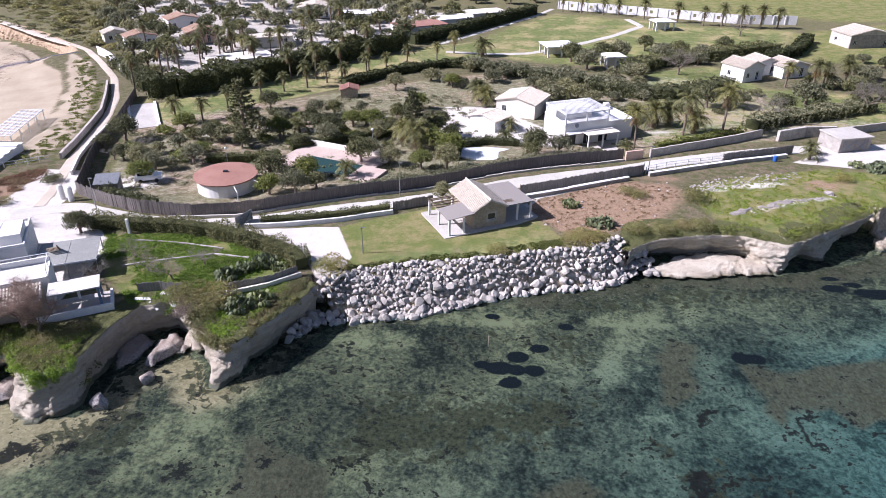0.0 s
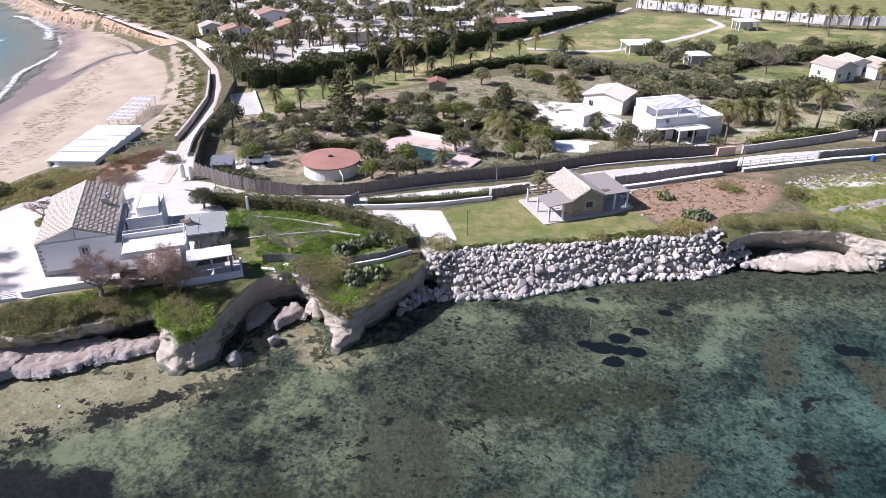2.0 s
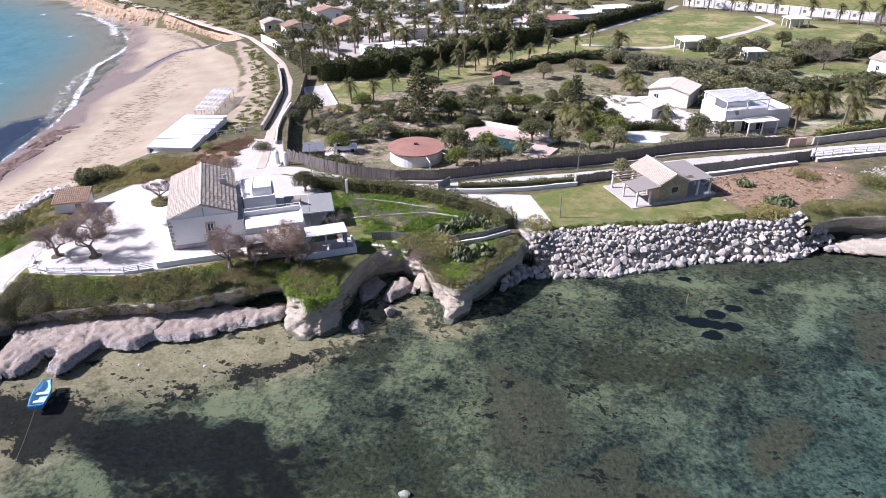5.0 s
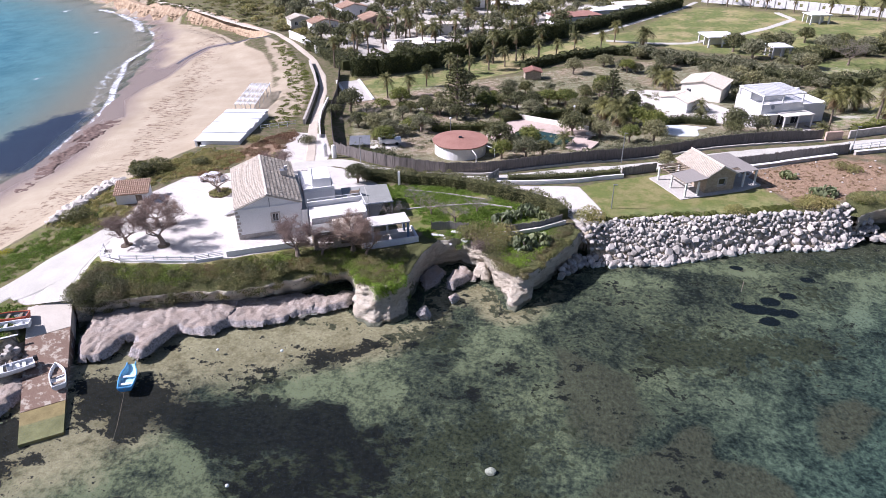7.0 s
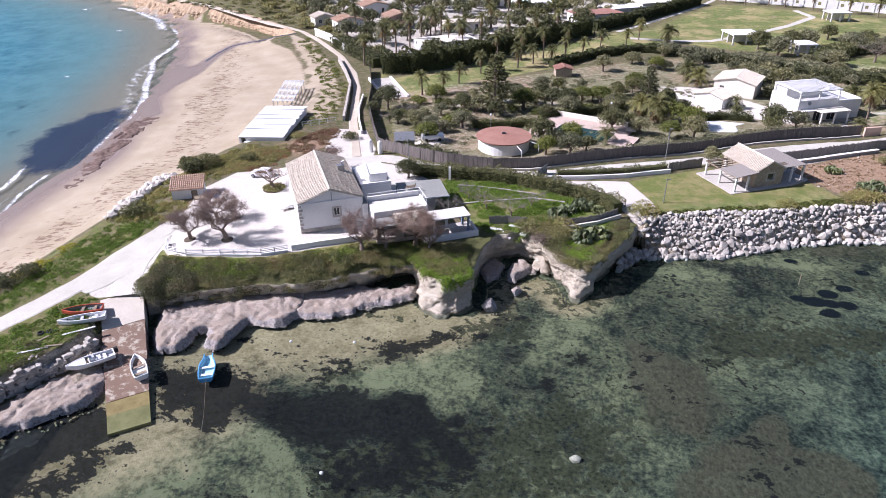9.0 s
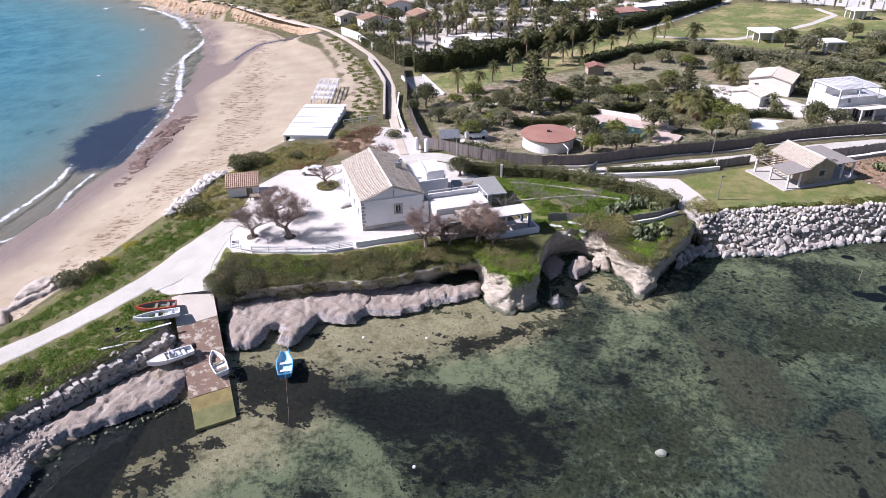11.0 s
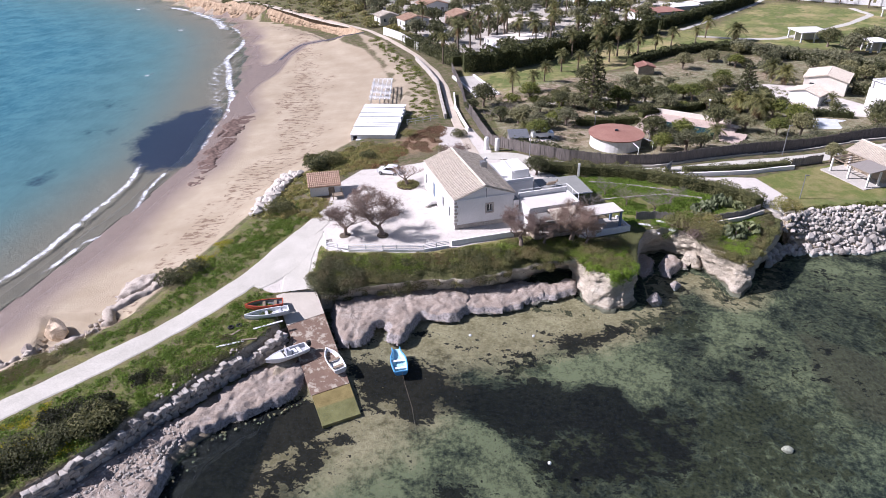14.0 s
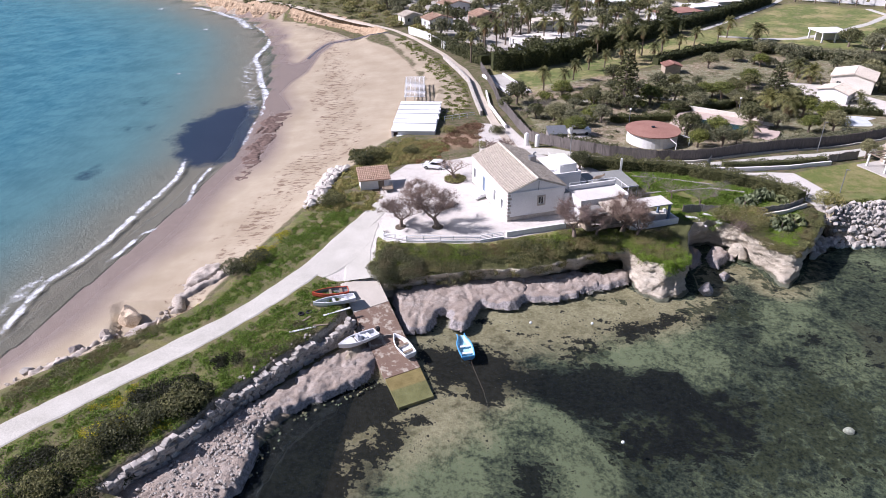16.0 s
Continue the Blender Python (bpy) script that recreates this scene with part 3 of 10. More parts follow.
def part(name, shape, mat, parent, label="", smooth=False):
    me = shape if isinstance(shape, bpy.types.Mesh) else shape.mesh(name, mat, smooth=smooth)
    ob = new(name, me)
    ob.parent = parent
    return tagged(ob, label)


def alone(name, shape, mat, label, category, group="", kind="", at=(0, 0, 0), turn=0.0, smooth=False):
    ob = new(name, shape.mesh(name, mat, smooth=smooth))
    ob.matrix_world = pose(*at, 0, 0, turn)
    return tagged(ob, label, category, group, kind)


def on(x, y, dz=0.0):
    return (x, y, ground_at(x, y) + dz)


# ---- ground ----
def steps(a, b, d):
    return list(np.arange(a, b, d))


def grown(start, end, d, rate):
    out, x = [], start
    while x < end:
        out.append(x)
        d *= rate
        x += d
    return out + [end]


ys = [-v for v in grown(2, 1800, 3, 1.35)][::-1][:-1] + steps(-2, 10, 0.9) + steps(10, 40, 0.45) + steps(40, 86, 0.34) + steps(86, 92, 0.45) + steps(92, 130, 0.7) + steps(130, 210, 1.5) + grown(210, 2600, 2.5, 1.12)
xs = [-v for v in grown(120, 2400, 2.5, 1.14)][::-1][:-1] + steps(-120, -80, 0.45) + steps(-80, 64, 0.36)+ steps(64, 68, 0.6) + steps(68, 110, 1.0) + grown(110, 2400, 2.0, 1.14)
X, Y = np.meshgrid(np.array(xs), np.array(ys))
Z, RISE, SHORE = relief(X, Y)
# room for the slipway
down = np.clip(((X + 77.8) * 10.1 - (Y - 43.9) * 17.55) / (10.1 ** 2 + 17.55 ** 2), 0, 1)
side = np.hypot(X + 77.8 - 10.1 * down, Y - 43.9 + 17.55 * down)
Z = np.where((side < 3.1) & (down > 0.02), np.minimum(Z, 2.4 - 3.1 * down), Z)


def ground_at(x, y):
    """Height of the ground, read from the grid."""
    i, j = int(np.searchsorted(X[0], x)) - 1, int(np.searchsorted(Y[:, 0], y)) - 1
    u, v = (x - X[0, i]) / (X[0, i + 1] - X[0, i]), (y - Y[j, 0]) / (Y[j + 1, 0] - Y[j, 0])
    return float((Z[j, i] * (1 - u) + Z[j, i + 1] * u) * (1 - v) + (Z[j + 1, i] * (1 - u) + Z[j + 1, i + 1] * u) * v)


def zone(poly, soft=1.2):
    d, within = far_from(poly, X, Y)
    return np.clip(0.5 + np.where(within, d, -d) / (2 * soft), 0, 1)


def spot(x, y, rx, ry, turn=0.0):
    c, s = math.cos(radians(turn)), math.sin(radians(turn))
    u, v = ((X - x) * c + (Y - y) * s) / rx, (-(X - x) * s + (Y - y) * c) / ry
    return np.clip(1.0 - 0.5 * np.sqrt(u * u + v * v), 0, 1)


def union(*fields):
    out = np.zeros(X.shape)
    for f in fields:
        out = np.maximum(out, f)
    return out


HIGH = RISE > 0.97
GARDEN = [(-46, 78), (-37, 79), (-28, 76), (-20, 71), (-19, 64), (-21.5, 60), (-24, 58), (-29, 62), (-36, 62), (-40, 66), (-43, 70)]
LAWN = [(-15.7, 81.6), (-8.2, 85.6), (-2.7, 88.2), (10, 88), (13, 83), (15, 77.4), (2, 74.4), (-7.3, 72.8), (-13, 70.6)]
TURNED = [(9.5, 90), (18, 94.5), (27, 98.5), (34, 98.3), (35.5, 95), (31, 87), (26, 81.5), (16, 80), (12.5, 83)]
FORECOURT = [(-28.5, 80.6), (-18.7, 81.6), (-15.7, 81.6), (-12.8, 73), (-13.7, 69), (-16.6, 68.6), (-19.6, 74.5)]
TERRACE = [(-77.3, 53.3), (-75.8, 51.6), (-72.8, 50.9), (-63.4, 51.6), (-58.2, 53.8), (-51, 57.5), (-44, 58), (-44, 75), (-50, 83), (-60, 86), (-66, 83), (-78, 79), (-80.5, 72), (-79, 60)]
PATH_N = [(-66, 83), (-57, 86), (-58, 93), (-62, 103), (-68, 103)]
COMPOUND = [(-58, 100), (-55, 94), (-44, 86.5), (-30, 86), (-8, 95), (30, 110), (62, 118), (90, 130), (60, 170), (20, 178), (-20, 160), (-50, 140), (-64, 128)]
YELLOW_LAWN = [(-60.5, 126.2), (-65, 141), (-57, 149), (-51, 153.5), (-41.5, 168), (-30, 180), (-18, 189.5), (-6, 203), (6, 210), (10, 190), (-1, 182), (-15, 169), (-27, 157), (-38, 146.5), (-46, 139), (-53, 132), (-57, 127)]
FAR_LAWN = [(-2, 200), (20, 236), (38, 260), (60, 250), (90, 236), (116, 232), (100, 205), (75, 190), (50, 178), (20, 186)]
EAST_LAWN = [(40, 140), (50, 175), (70, 182), (75, 160), (110, 150), (100, 128), (72, 124), (60, 122)]
BRIGHT = [(95, 190), (110, 225), (150, 240), (170, 200), (130, 180)]
FAR_FIELD = [(45, 275), (150, 245), (600, 300), (600, 600), (60, 600)]
BACK_GREEN = [(37, 82), (36, 95), (44, 100), (62, 104), (75, 100), (75, 92), (61, 88.5), (52, 82.5), (45, 80)]
on_beach = (X < -73) & ((X < -92) | (Y > 52)) & (Y > 18) & (RISE >= 0) & (X < -79 + (Y > 95) * 6)
beach = np.where(on_beach, np.clip((0.93 - RISE) / 0.14 + 0.5, 0, 1), 0.0)
beach = np.maximum(beach, np.where((X < -75) & (RISE < 0) & (SHORE < 3), 1, 0))
dune = union(zone([(-71, 107), (-72, 120), (-75.6, 136), (-82, 152), (-94, 174), (-106, 186), (-98, 170), (-90, 152), (-82, 128), (-78, 108)], 2.5)) * (0.80 + 0.55 * soft_noise(X, Y, 5, 9))
lawn_f, garden_f = zone(LAWN, 0.5), zone(GARDEN, 1.0)
neck = np.where((Y < 60) & (X < -76) & HIGH, 0.50, 0.0)
slope = np.where((RISE > 0.8) & (X < -37) & (X > -77) & (Y < 56), 0.75, 0.0)
grass = union(lawn_f * 1.0, garden_f, neck, slope, zone(BACK_GREEN, 2) * 0.95, zone(BRIGHT, 2), zone(FAR_FIELD, 4), zone(FAR_LAWN, 3) * 0.62, zone(EAST_LAWN, 3) * 0.45,
              spot(-23, 60, 4, 3) * 0.9, zone(COMPOUND, 2) * 0.46, np.where(Y > 200, 0.40, 0.0), zone([(-63.5, 130), (-66, 146), (-68.5, 146), (-66.5, 129)], 1.2) * 0.8)
gravel = union(zone([(-84, 178), (-66, 158), (-40, 180), (-4, 226), (10, 250), (-30, 290), (-130, 290), (-110, 214)], 3) * 0.54, zone(COMPOUND, 2) * 0.42, zone([(-84.2, 44.4), (-80.2, 42.8), (-76.6, 44.0), (-76.4, 47.6), (-77.2, 52), (-77.4, 56), (-79.6, 58), (-82.2, 50.5)], 0.35), zone(FORECOURT, 0.5), zone(TERRACE, 0.6), zone(PATH_N, 0.8), spot(-50, 98, 5, 5) * 0.8, zone([(58, 108), (70, 116), (82, 118), (84, 110), (66, 104)], 0.8),
               spot(41, 96, 4, 1.4, 15) * 0.85, spot(48, 97, 5, 1.5, 10) * 0.8, zone([(42, 85.5), (50, 89), (57, 91), (59, 93.5), (50, 92), (42, 88)], 2.0) * 0.68, zone([(9, 88), (11, 93), (28, 101), (28, 99.6), (13, 92), (10.6, 88)], 0.5),
               zone([(-3, 124), (6, 120), (20, 116), (20, 124), (12, 136), (10, 142), (-2, 141)], 1.0), spot(-46, 122, 5, 4) * 0.6, spot(-28, 127, 6, 3) * 0.6, spot(-48, 110, 4, 5) * 0.62, spot(-36, 127, 7, 2.5, 10) * 0.62, spot(-14, 117, 5, 2) * 0.6, spot(-4, 128, 5, 3) * 0.6, spot(-52, 97, 3, 4) * 0.7, spot(40, 125, 6, 2) * 0.6)
dirt = union(zone(TURNED, 3.2), spot(34, 100, 4, 2) * 0.7, spot(58, 97, 6, 3) * 0.7, spot(-70, 92, 5, 6) * 0.85, spot(-79, 66, 3, 5) * 0.7, spot(-36, 62, 6, 2) * 0.6, zone(COMPOUND, 2) * (0.36 + 0.22 * soft_noise(X, Y, 9, 41)), spot(50, 135, 9, 5) * 0.6, spot(75, 140, 9, 6) * 0.6)
dry = union(zone(YELLOW_LAWN, 1.0), zone(FAR_LAWN, 3) * 0.72, zone(EAST_LAWN, 3) * 0.85, zone([(-13, 72.8), (2, 76.5), (12, 80), (15, 77), (2, 73.5), (-8, 71.5)], 1.5) * 0.95, spot(55, 88, 5, 3) * 0.6,
            zone([(-47, 119), (20, 120), (20, 132), (-40, 132)], 4) * 0.45, zone([(35, 116), (50, 120), (62, 128), (45, 132), (36, 124)], 1.5) * 0.9)
wet = np.clip(1.15 - SHORE / (9.0 + 4.0 * soft_noise(X, Y, 14, 4)), 0, 1) * beach
wet = np.maximum(wet, np.clip(spot(-110, 93, 5.0, 15, 14) * 1.5 - 0.3, 0, 1) * beach)
STREAM = [(-112.8, 110), (-118.7, 121), (-127.3, 143), (-138, 170), (-146, 196), (-139, 194), (-130.2, 169), (-124.6, 156), (-121, 156), (-122.0, 171.8), (-119.4, 178.6), (-107, 181), (-107, 178), (-117, 175.5), (-118.2, 164.6), (-116.4, 147.2), (-117.5, 137.4), (-117, 128), (-110, 116)]
wet = np.maximum(wet, zone(STREAM, 1.0) * (RISE >= 0))
beach = np.maximum(beach, zone(STREAM, 1.0) * (RISE >= 0))
plates = union(spot(3.1, 58.4, 0.9, 0.6), spot(5.1, 57.9, 1.6, 0.95), spot(7.2, 59.7, 1.3, 0.9), spot(9.9, 61.3, 1.1, 0.75), spot(8.9, 57.6, 1.2, 0.9), spot(6.2, 55.6, 1.25, 0.8), spot(7.0, 57.6, 1.0, 0.8),
               spot(32.4, 60.5, 1.0, 1.0), spot(34.0, 60.4, 1.3, 0.8), spot(50, 76.3, 1.3, 0.5), spot(49.4, 73.9, 1.7, 0.9), spot(52.1, 74.9, 1.4, 0.6), spot(54.2, 73.0, 3.0, 1.1), spot(13.4, 65.2, 1.0, 0.6), spot(4.7, 66.7, 0.9, 0.5))
LEDGE_WEED = [(-69.9, 26.4), (-70.1, 24.3), (-72.5, 22.5), (-74, 20.1), (-73.8, 17.4), (-72.5, 14.3), (-70, 9), (-80, 6), (-81.4, 11), (-80.9, 16), (-80.2, 19), (-79.4, 22), (-77.5, 24.4), (-74.6, 26.8), (-72.6, 28.4), (-70.7, 27.5)]
LEDGE_RIM = [(-70.2, 24.8), (-65.3, 26.6), (-66.7, 21.1), (-70.3, 15.4), (-72.5, 14.4), (-73.9, 17.5), (-74.1, 20.2), (-72.5, 22.6)]
WEED_BELT = [(-68.8, 33.1), (-68.2, 34.8), (-64.8, 35.6), (-62, 36.5), (-58.6, 35.2), (-57, 33.7), (-54.3, 34.4), (-51.5, 35.2), (-48, 35.6), (-45.4, 34.6), (-42.6, 35.4), (-40.4, 35.9), (-39.1, 32.5), (-36.6, 31.3),
             (-37.2, 28.3), (-41.5, 28.5), (-45.7, 28), (-50.2, 26.7), (-52.9, 27.8), (-55.6, 29), (-58.2, 29.6), (-59, 28.9), (-60.3, 26.9), (-62.3, 27.4), (-63.8, 29.1), (-66.3, 28.4)]
WEED_DEEP = [(-50.5, 27.3), (-46.4, 29), (-42, 30), (-37, 33.4), (-33.4, 33.4), (-32.4, 30), (-34, 25), (-40, 23.4), (-46.2, 20.1), (-44, 12), (-46.5, 12), (-47.2, 18), (-47.6, 21.6), (-49.8, 24.8)]
WEED_SPUR = [(-58.3, 23), (-55.2, 22.4), (-53.1, 20.5), (-52.2, 16), (-52, 10), (-58, 9), (-58.8, 16), (-60, 20.8)]
WEED_SHORE = [(-47.7, 42.4), (-45.1, 43.8), (-41.3, 44.3), (-38.4, 46.2), (-36.9, 45.3), (-40.9, 42.2), (-44.1, 39.8), (-47.1, 39.6), (-47, 41)]
TURF_SHORE = [(-52.3, 37.6), (-49.3, 39.9), (-46.6, 39.2), (-47.9, 36), (-52.3, 34.6)]
TURF_PILLARS = [(-45.8, 46.7), (-41.5, 45.6), (-36.8, 49.2), (-33, 52), (-29, 51.6), (-29.7, 44.8), (-34.5, 42.6), (-41.2, 44.4)]
TURF_MID = [(-11.6, 51.4), (-6, 54.1), (2.2, 53.4), (12, 55.5), (13.9, 53), (11.8, 46.7), (4.3, 47), (1.5, 44.9), (-5.3, 44.1), (-10.5, 44)]
TURF_BAND = [(-4.1, 63.1), (2.6, 64.2), (9.9, 64.4), (13.4, 66), (16.3, 63), (14.8, 57.9), (10, 59.8), (4.4, 61.2)]
TURF_DEEP = [(-36, 33), (-31, 35), (-28, 38), (-22, 36), (-20, 30), (-24, 24), (-34, 20), (-42, 20), (-40, 24), (-35, 26)]
BROWN_A = [(-17.5, 24), (-17, 28), (-15.2, 32), (-10, 34.8), (-6, 38.5), (-3.8, 36.3), (-3.9, 34.1), (-0.5, 33.4), (1.7, 31.3), (1.7, 26), (-8, 22)]
BROWN_B = [(6.9, 42.6), (11.7, 44.9), (14, 42), (7.4, 34.7), (5.2, 35.2)]
BROWN_C = [(-19.5, 46.8), (-11.3, 43.8), (-9, 37.1), (-13.1, 32), (-18.3, 32.9), (-20, 39.1)]
BROWN_D = [(22.3, 60.5), (25.1, 63.7), (28.1, 62.7), (26.2, 54.9), (22.8, 51.5), (21, 53.1)]
BROWN_E = [(31.5, 60), (36, 58.6), (49.2, 61.1), (60, 60), (50, 50), (43.1, 50.3), (40.6, 49.6), (38.6, 52.3), (35, 52), (33, 50), (31.6, 52.5)]
BASIN_A = [(25, 51.8), (29.2, 53.2), (30.5, 50.3), (27.1, 47.3), (24.8, 48.7)]
BASIN_B = [(35, 51.6), (38.6, 52.1), (40.3, 49.7), (44, 49.8), (42, 40), (34.1, 40), (34.7, 47.4)]
DEEP_A = [(18.8, 49), (20.6, 47.8), (22.2, 46.9), (20.5, 45.2), (18.8, 46.6)]
DEEP_B = [(21.1, 45.5), (26.1, 46.2), (25.4, 42.9), (22.9, 39), (19.8, 41.4)]
PALE_A = [(-48.3, 36.5), (-46.6, 38.8), (-43.8, 40), (-41.6, 41.9), (-38.6, 43.4), (-36.1, 41.7), (-34.7, 38.1), (-35, 35.9), (-36.9, 33.2), (-39.2, 32.9), (-40.8, 35.6), (-43.3, 36), (-45.5, 35.4)]
PALE_B = [(-67.7, 23.6), (-65.4, 27.2), (-62.3, 27), (-60.3, 26.6), (-59, 28.7), (-57.6, 29.4), (-55.2, 28.7), (-51.3, 26.6), (-50.2, 24.3), (-48.2, 21.1), (-47.6, 16), (-51, 15), (-53.1, 20.2), (-55.2, 22.3), (-58.3, 22.5), (-60.4, 20), (-59.4, 12), (-69, 11), (-69.2, 19.8)]
PALE_C = [(-28.7, 49.8), (-21.3, 51.8), (-22.2, 47.2), (-27.2, 42.5), (-31.3, 39.8), (-29.9, 45.3)]
PALE_D = [(18.3, 66.4), (23.8, 66.5), (22, 62.1), (18.5, 59.4), (21, 58.6), (22, 54.8), (15.6, 54.6), (15.2, 58), (18.7, 62)]
rim = union(np.clip(1 - np.abs(zone(BASIN_A, 1.0) - 0.5) * 4, 0, 1) * (X - 27 < (Y - 50) * 1.2), np.clip(1 - np.abs(zone(BASIN_B, 1.0) - 0.5) * 4, 0, 1) * (Y > 47.5))
weed = union(zone(LEDGE_WEED, 1.5) * 1.9, zone(LEDGE_RIM, 2.2) * 0.78, zone(WEED_BELT, 2.0), zone(WEED_DEEP, 3.0) * 0.72, zone(WEED_SPUR, 2.6) * 0.66, zone(WEED_SHORE, 1.7) * 0.95, zone(TURF_SHORE, 2.0) * 0.52, zone(TURF_BAND, 2.0) * 0.40, zone(DEEP_A, 1.2) * 0.62, zone(DEEP_B, 1.6) * 0.66,
             spot(-62.4, 41.3, 1.4, 0.9) * 0.8, spot(-32.4, 42.5, 2.4, 1.2) * 0.72, spot(-29, 37.8, 2.6, 1.1) * 0.72, spot(-24.5, 42.5, 1.8, 1.2) * 0.62, spot(-17, 44, 1.5, 1.0) * 0.6, spot(-35.5, 45, 2.6, 1.2) * 0.62, rim * 0.74)
pale_bed = union(zone(PALE_A, 1.6), zone(PALE_B, 1.6), zone(PALE_C, 2.0) * 0.8, zone(PALE_D, 1.4) * 0.85, spot(-58, 43.5, 6, 3), spot(-50, 45.4, 5, 1.5) * 0.85, spot(22, 66.5, 6, 1.6) * 0.9, spot(2, 66, 7, 1.6) * 0.9, spot(-8, 62, 5, 2) * 0.85, spot(20, 51, 4, 2.5) * 0.6, spot(-20, 52.5, 4, 2) * 0.7)
weed = np.maximum(weed, np.where(RISE < 0, 0.17 + 0.24 * soft_noise(X, Y, 11, 21), 0)) - 0.42 * np.clip(pale_bed - 0.30, 0, 0.6) * (weed < 0.6)
brown = union(np.clip(1.25 - SHORE / 6.0, 0, 1) * (X > 8) * (RISE < 0) * 0.9, *(zone(z_, 1.6) for z_ in (BROWN_A, BROWN_B, BROWN_C, BROWN_D, BROWN_E)), spot(5, 66.5, 14, 1.2) * 0.5) * (0.82 + 0.3 * soft_noise(X, Y, 4, 61))
yellow = np.where(RISE < 0, np.clip(1.15 - SHORE / np.interp(X, [-50, -34], [15.0, 4.5]), 0, 1), 0) * (X > -74) * np.interp(X, [-32, -14], [1.0, 0.3])
teal = np.clip((X + 14 - (Y - 40) * 0.9) / 50, 0, 1) * np.clip((SHORE - 4) / 12, 0, 1)
bay_on = np.where(X < -86, np.clip((Y + 0 * X) / 6, 0, 1), 0.0) * np.where(RISE < 0, 1.0, 0.0)
bay_on = np.where((RISE >= 0) & (RISE < 0.72) & (beach < 0.5), 1.0, bay_on)
litter_f = np.clip(1.4 - np.abs(SHORE - 17 - 5 * soft_noise(X, Y, 25, 31)) / 6, 0, 1)
bay_mid = np.where(RISE < 0, np.clip((SHORE - 2) / 24, 0, 1), litter_f * beach)
reef_f = union(zone(TURF_PILLARS, 1.5) * 0.62, zone(TURF_SHORE, 1.2) * 0.6, zone(TURF_MID, 3) * 0.70, zone(TURF_BAND, 2) * 0.62, zone(TURF_DEEP, 3) * 0.74, zone(WEED_DEEP, 2) * 0.8, zone(DEEP_A, 2) * 0.7, zone(DEEP_B, 2) * 0.75, spot(18, 69.5, 9, 1.6) * 0.7, spot(30, 72, 10, 2.4) * 0.7, spot(24, 44, 6, 3) * 0.5, spot(-46, 47.5, 5, 1.0) * 0.6, spot(-24, 33, 9, 6) * 0.62,
               np.clip(0.66 - SHORE / 7.0, 0, 0.66) * (X > -36))
bay_deep = np.where(X < -86, np.clip((SHORE - 10) / 42, 0, 1), np.where(RISE < 0, reef_f, 0))
weed = np.where(X < -100, union(zone([(-119, 83.6), (-126, 90.5), (-130, 97.7), (-131, 108), (-128.6, 117), (-122.6, 121), (-118.4, 115), (-114.8, 103.8), (-112.4, 94.2), (-110.8, 85)], 3.0), spot(-138, 81.6, 3.0, 3.2) * 0.68, spot(-143, 106, 5, 3) * 0.5, spot(-150, 125, 8, 3, -30) * 0.46), weed)

# lips, feet, heights and hollows of the sea cliffs
FAR_LIPS = [(-104, 184), (-111.6, 194.4), (-123.6, 205.8), (-134.6, 212.6), (-145.2, 218), (-152, 221), (-160.6, 224.6), (-170, 231), (-182.4, 241), (-206, 264)]
FAR_FEET = [(-105, 183), (-112.6, 193.2), (-124.6, 204.4), (-135.5, 211.2), (-146, 216.6), (-152.6, 219.2), (-161, 221.6), (-170.8, 228), (-183.4, 238.6), (-207, 262)]
INLET = ([(-16.2, 67.2), (-17.6, 63.2), (-19.6, 59.9), (-21.6, 57.0), (-23.0, 55.4), (-24.6, 55.6), (-26.4, 57.2), (-27.8, 58.8), (-29.0, 61.2), (-31.6, 63.2), (-34.8, 61.6), (-36.4, 58.6), (-37.0, 55.4), (-37.2, 52.6), (-38.4, 50.8), (-40.4, 50.0), (-42.6, 51.0), (-44, 53.2), (-45.4, 54.6)],
         [(-15.8, 65.6), (-18.2, 62.6), (-20.3, 59.2), (-22.2, 55.6), (-23.6, 53.0), (-24.9, 53.0), (-26.0, 56.6), (-27.4, 58.9), (-29, 61.4), (-31.6, 63.4), (-34.9, 61.8), (-36.3, 58.4), (-36.8, 54.8), (-37.0, 51.4), (-38.2, 48.7), (-40.4, 47.6), (-42.8, 48.8), (-43.9, 51.4), (-45.2, 55.8)],
         [3.85, 3.85, 3.85, 3.85, 3.85, 3.85, 3.85, 3.85, 3.85, 3.9, 3.9, 3.95, 3.95, 3.95, 3.95, 3.95, 3.8, 3.5, 3.2],
         [0.3, 0.9, 1.0, 0.5, -0.1, -0.05, 0.3, 0.4, 0.2, 0.3, 0.5, 0.6, 0.6, 0.2, -0.1, -0.1, -0.1, 0.1, 0.6])
LAYERED = ([(-43.6, 53.6), (-45.4, 53.5), (-48, 53), (-50.6, 51.9), (-54, 50.0), (-58.2, 48.6), (-62.6, 47.8), (-66.6, 46.9), (-70, 46), (-73, 45), (-75, 43.6)],
           [(-44.2, 56.6), (-45.4, 56.8), (-47.6, 55.8), (-50, 53.9), (-54, 51.3), (-58.1, 49.6), (-62.8, 48.6), (-67, 47.5), (-70.4, 46.2), (-73.2, 44.8), (-75, 43.2)],
           [2.9, 2.95, 2.9, 2.8, 2.75, 2.75, 2.7, 2.6, 2.4, 2.1, 1.8], [0.5, 0.8, 0.8, 0.6, 0.5, 0.4, 0.4, 0.4, 0.3, 0.2, 0.2])
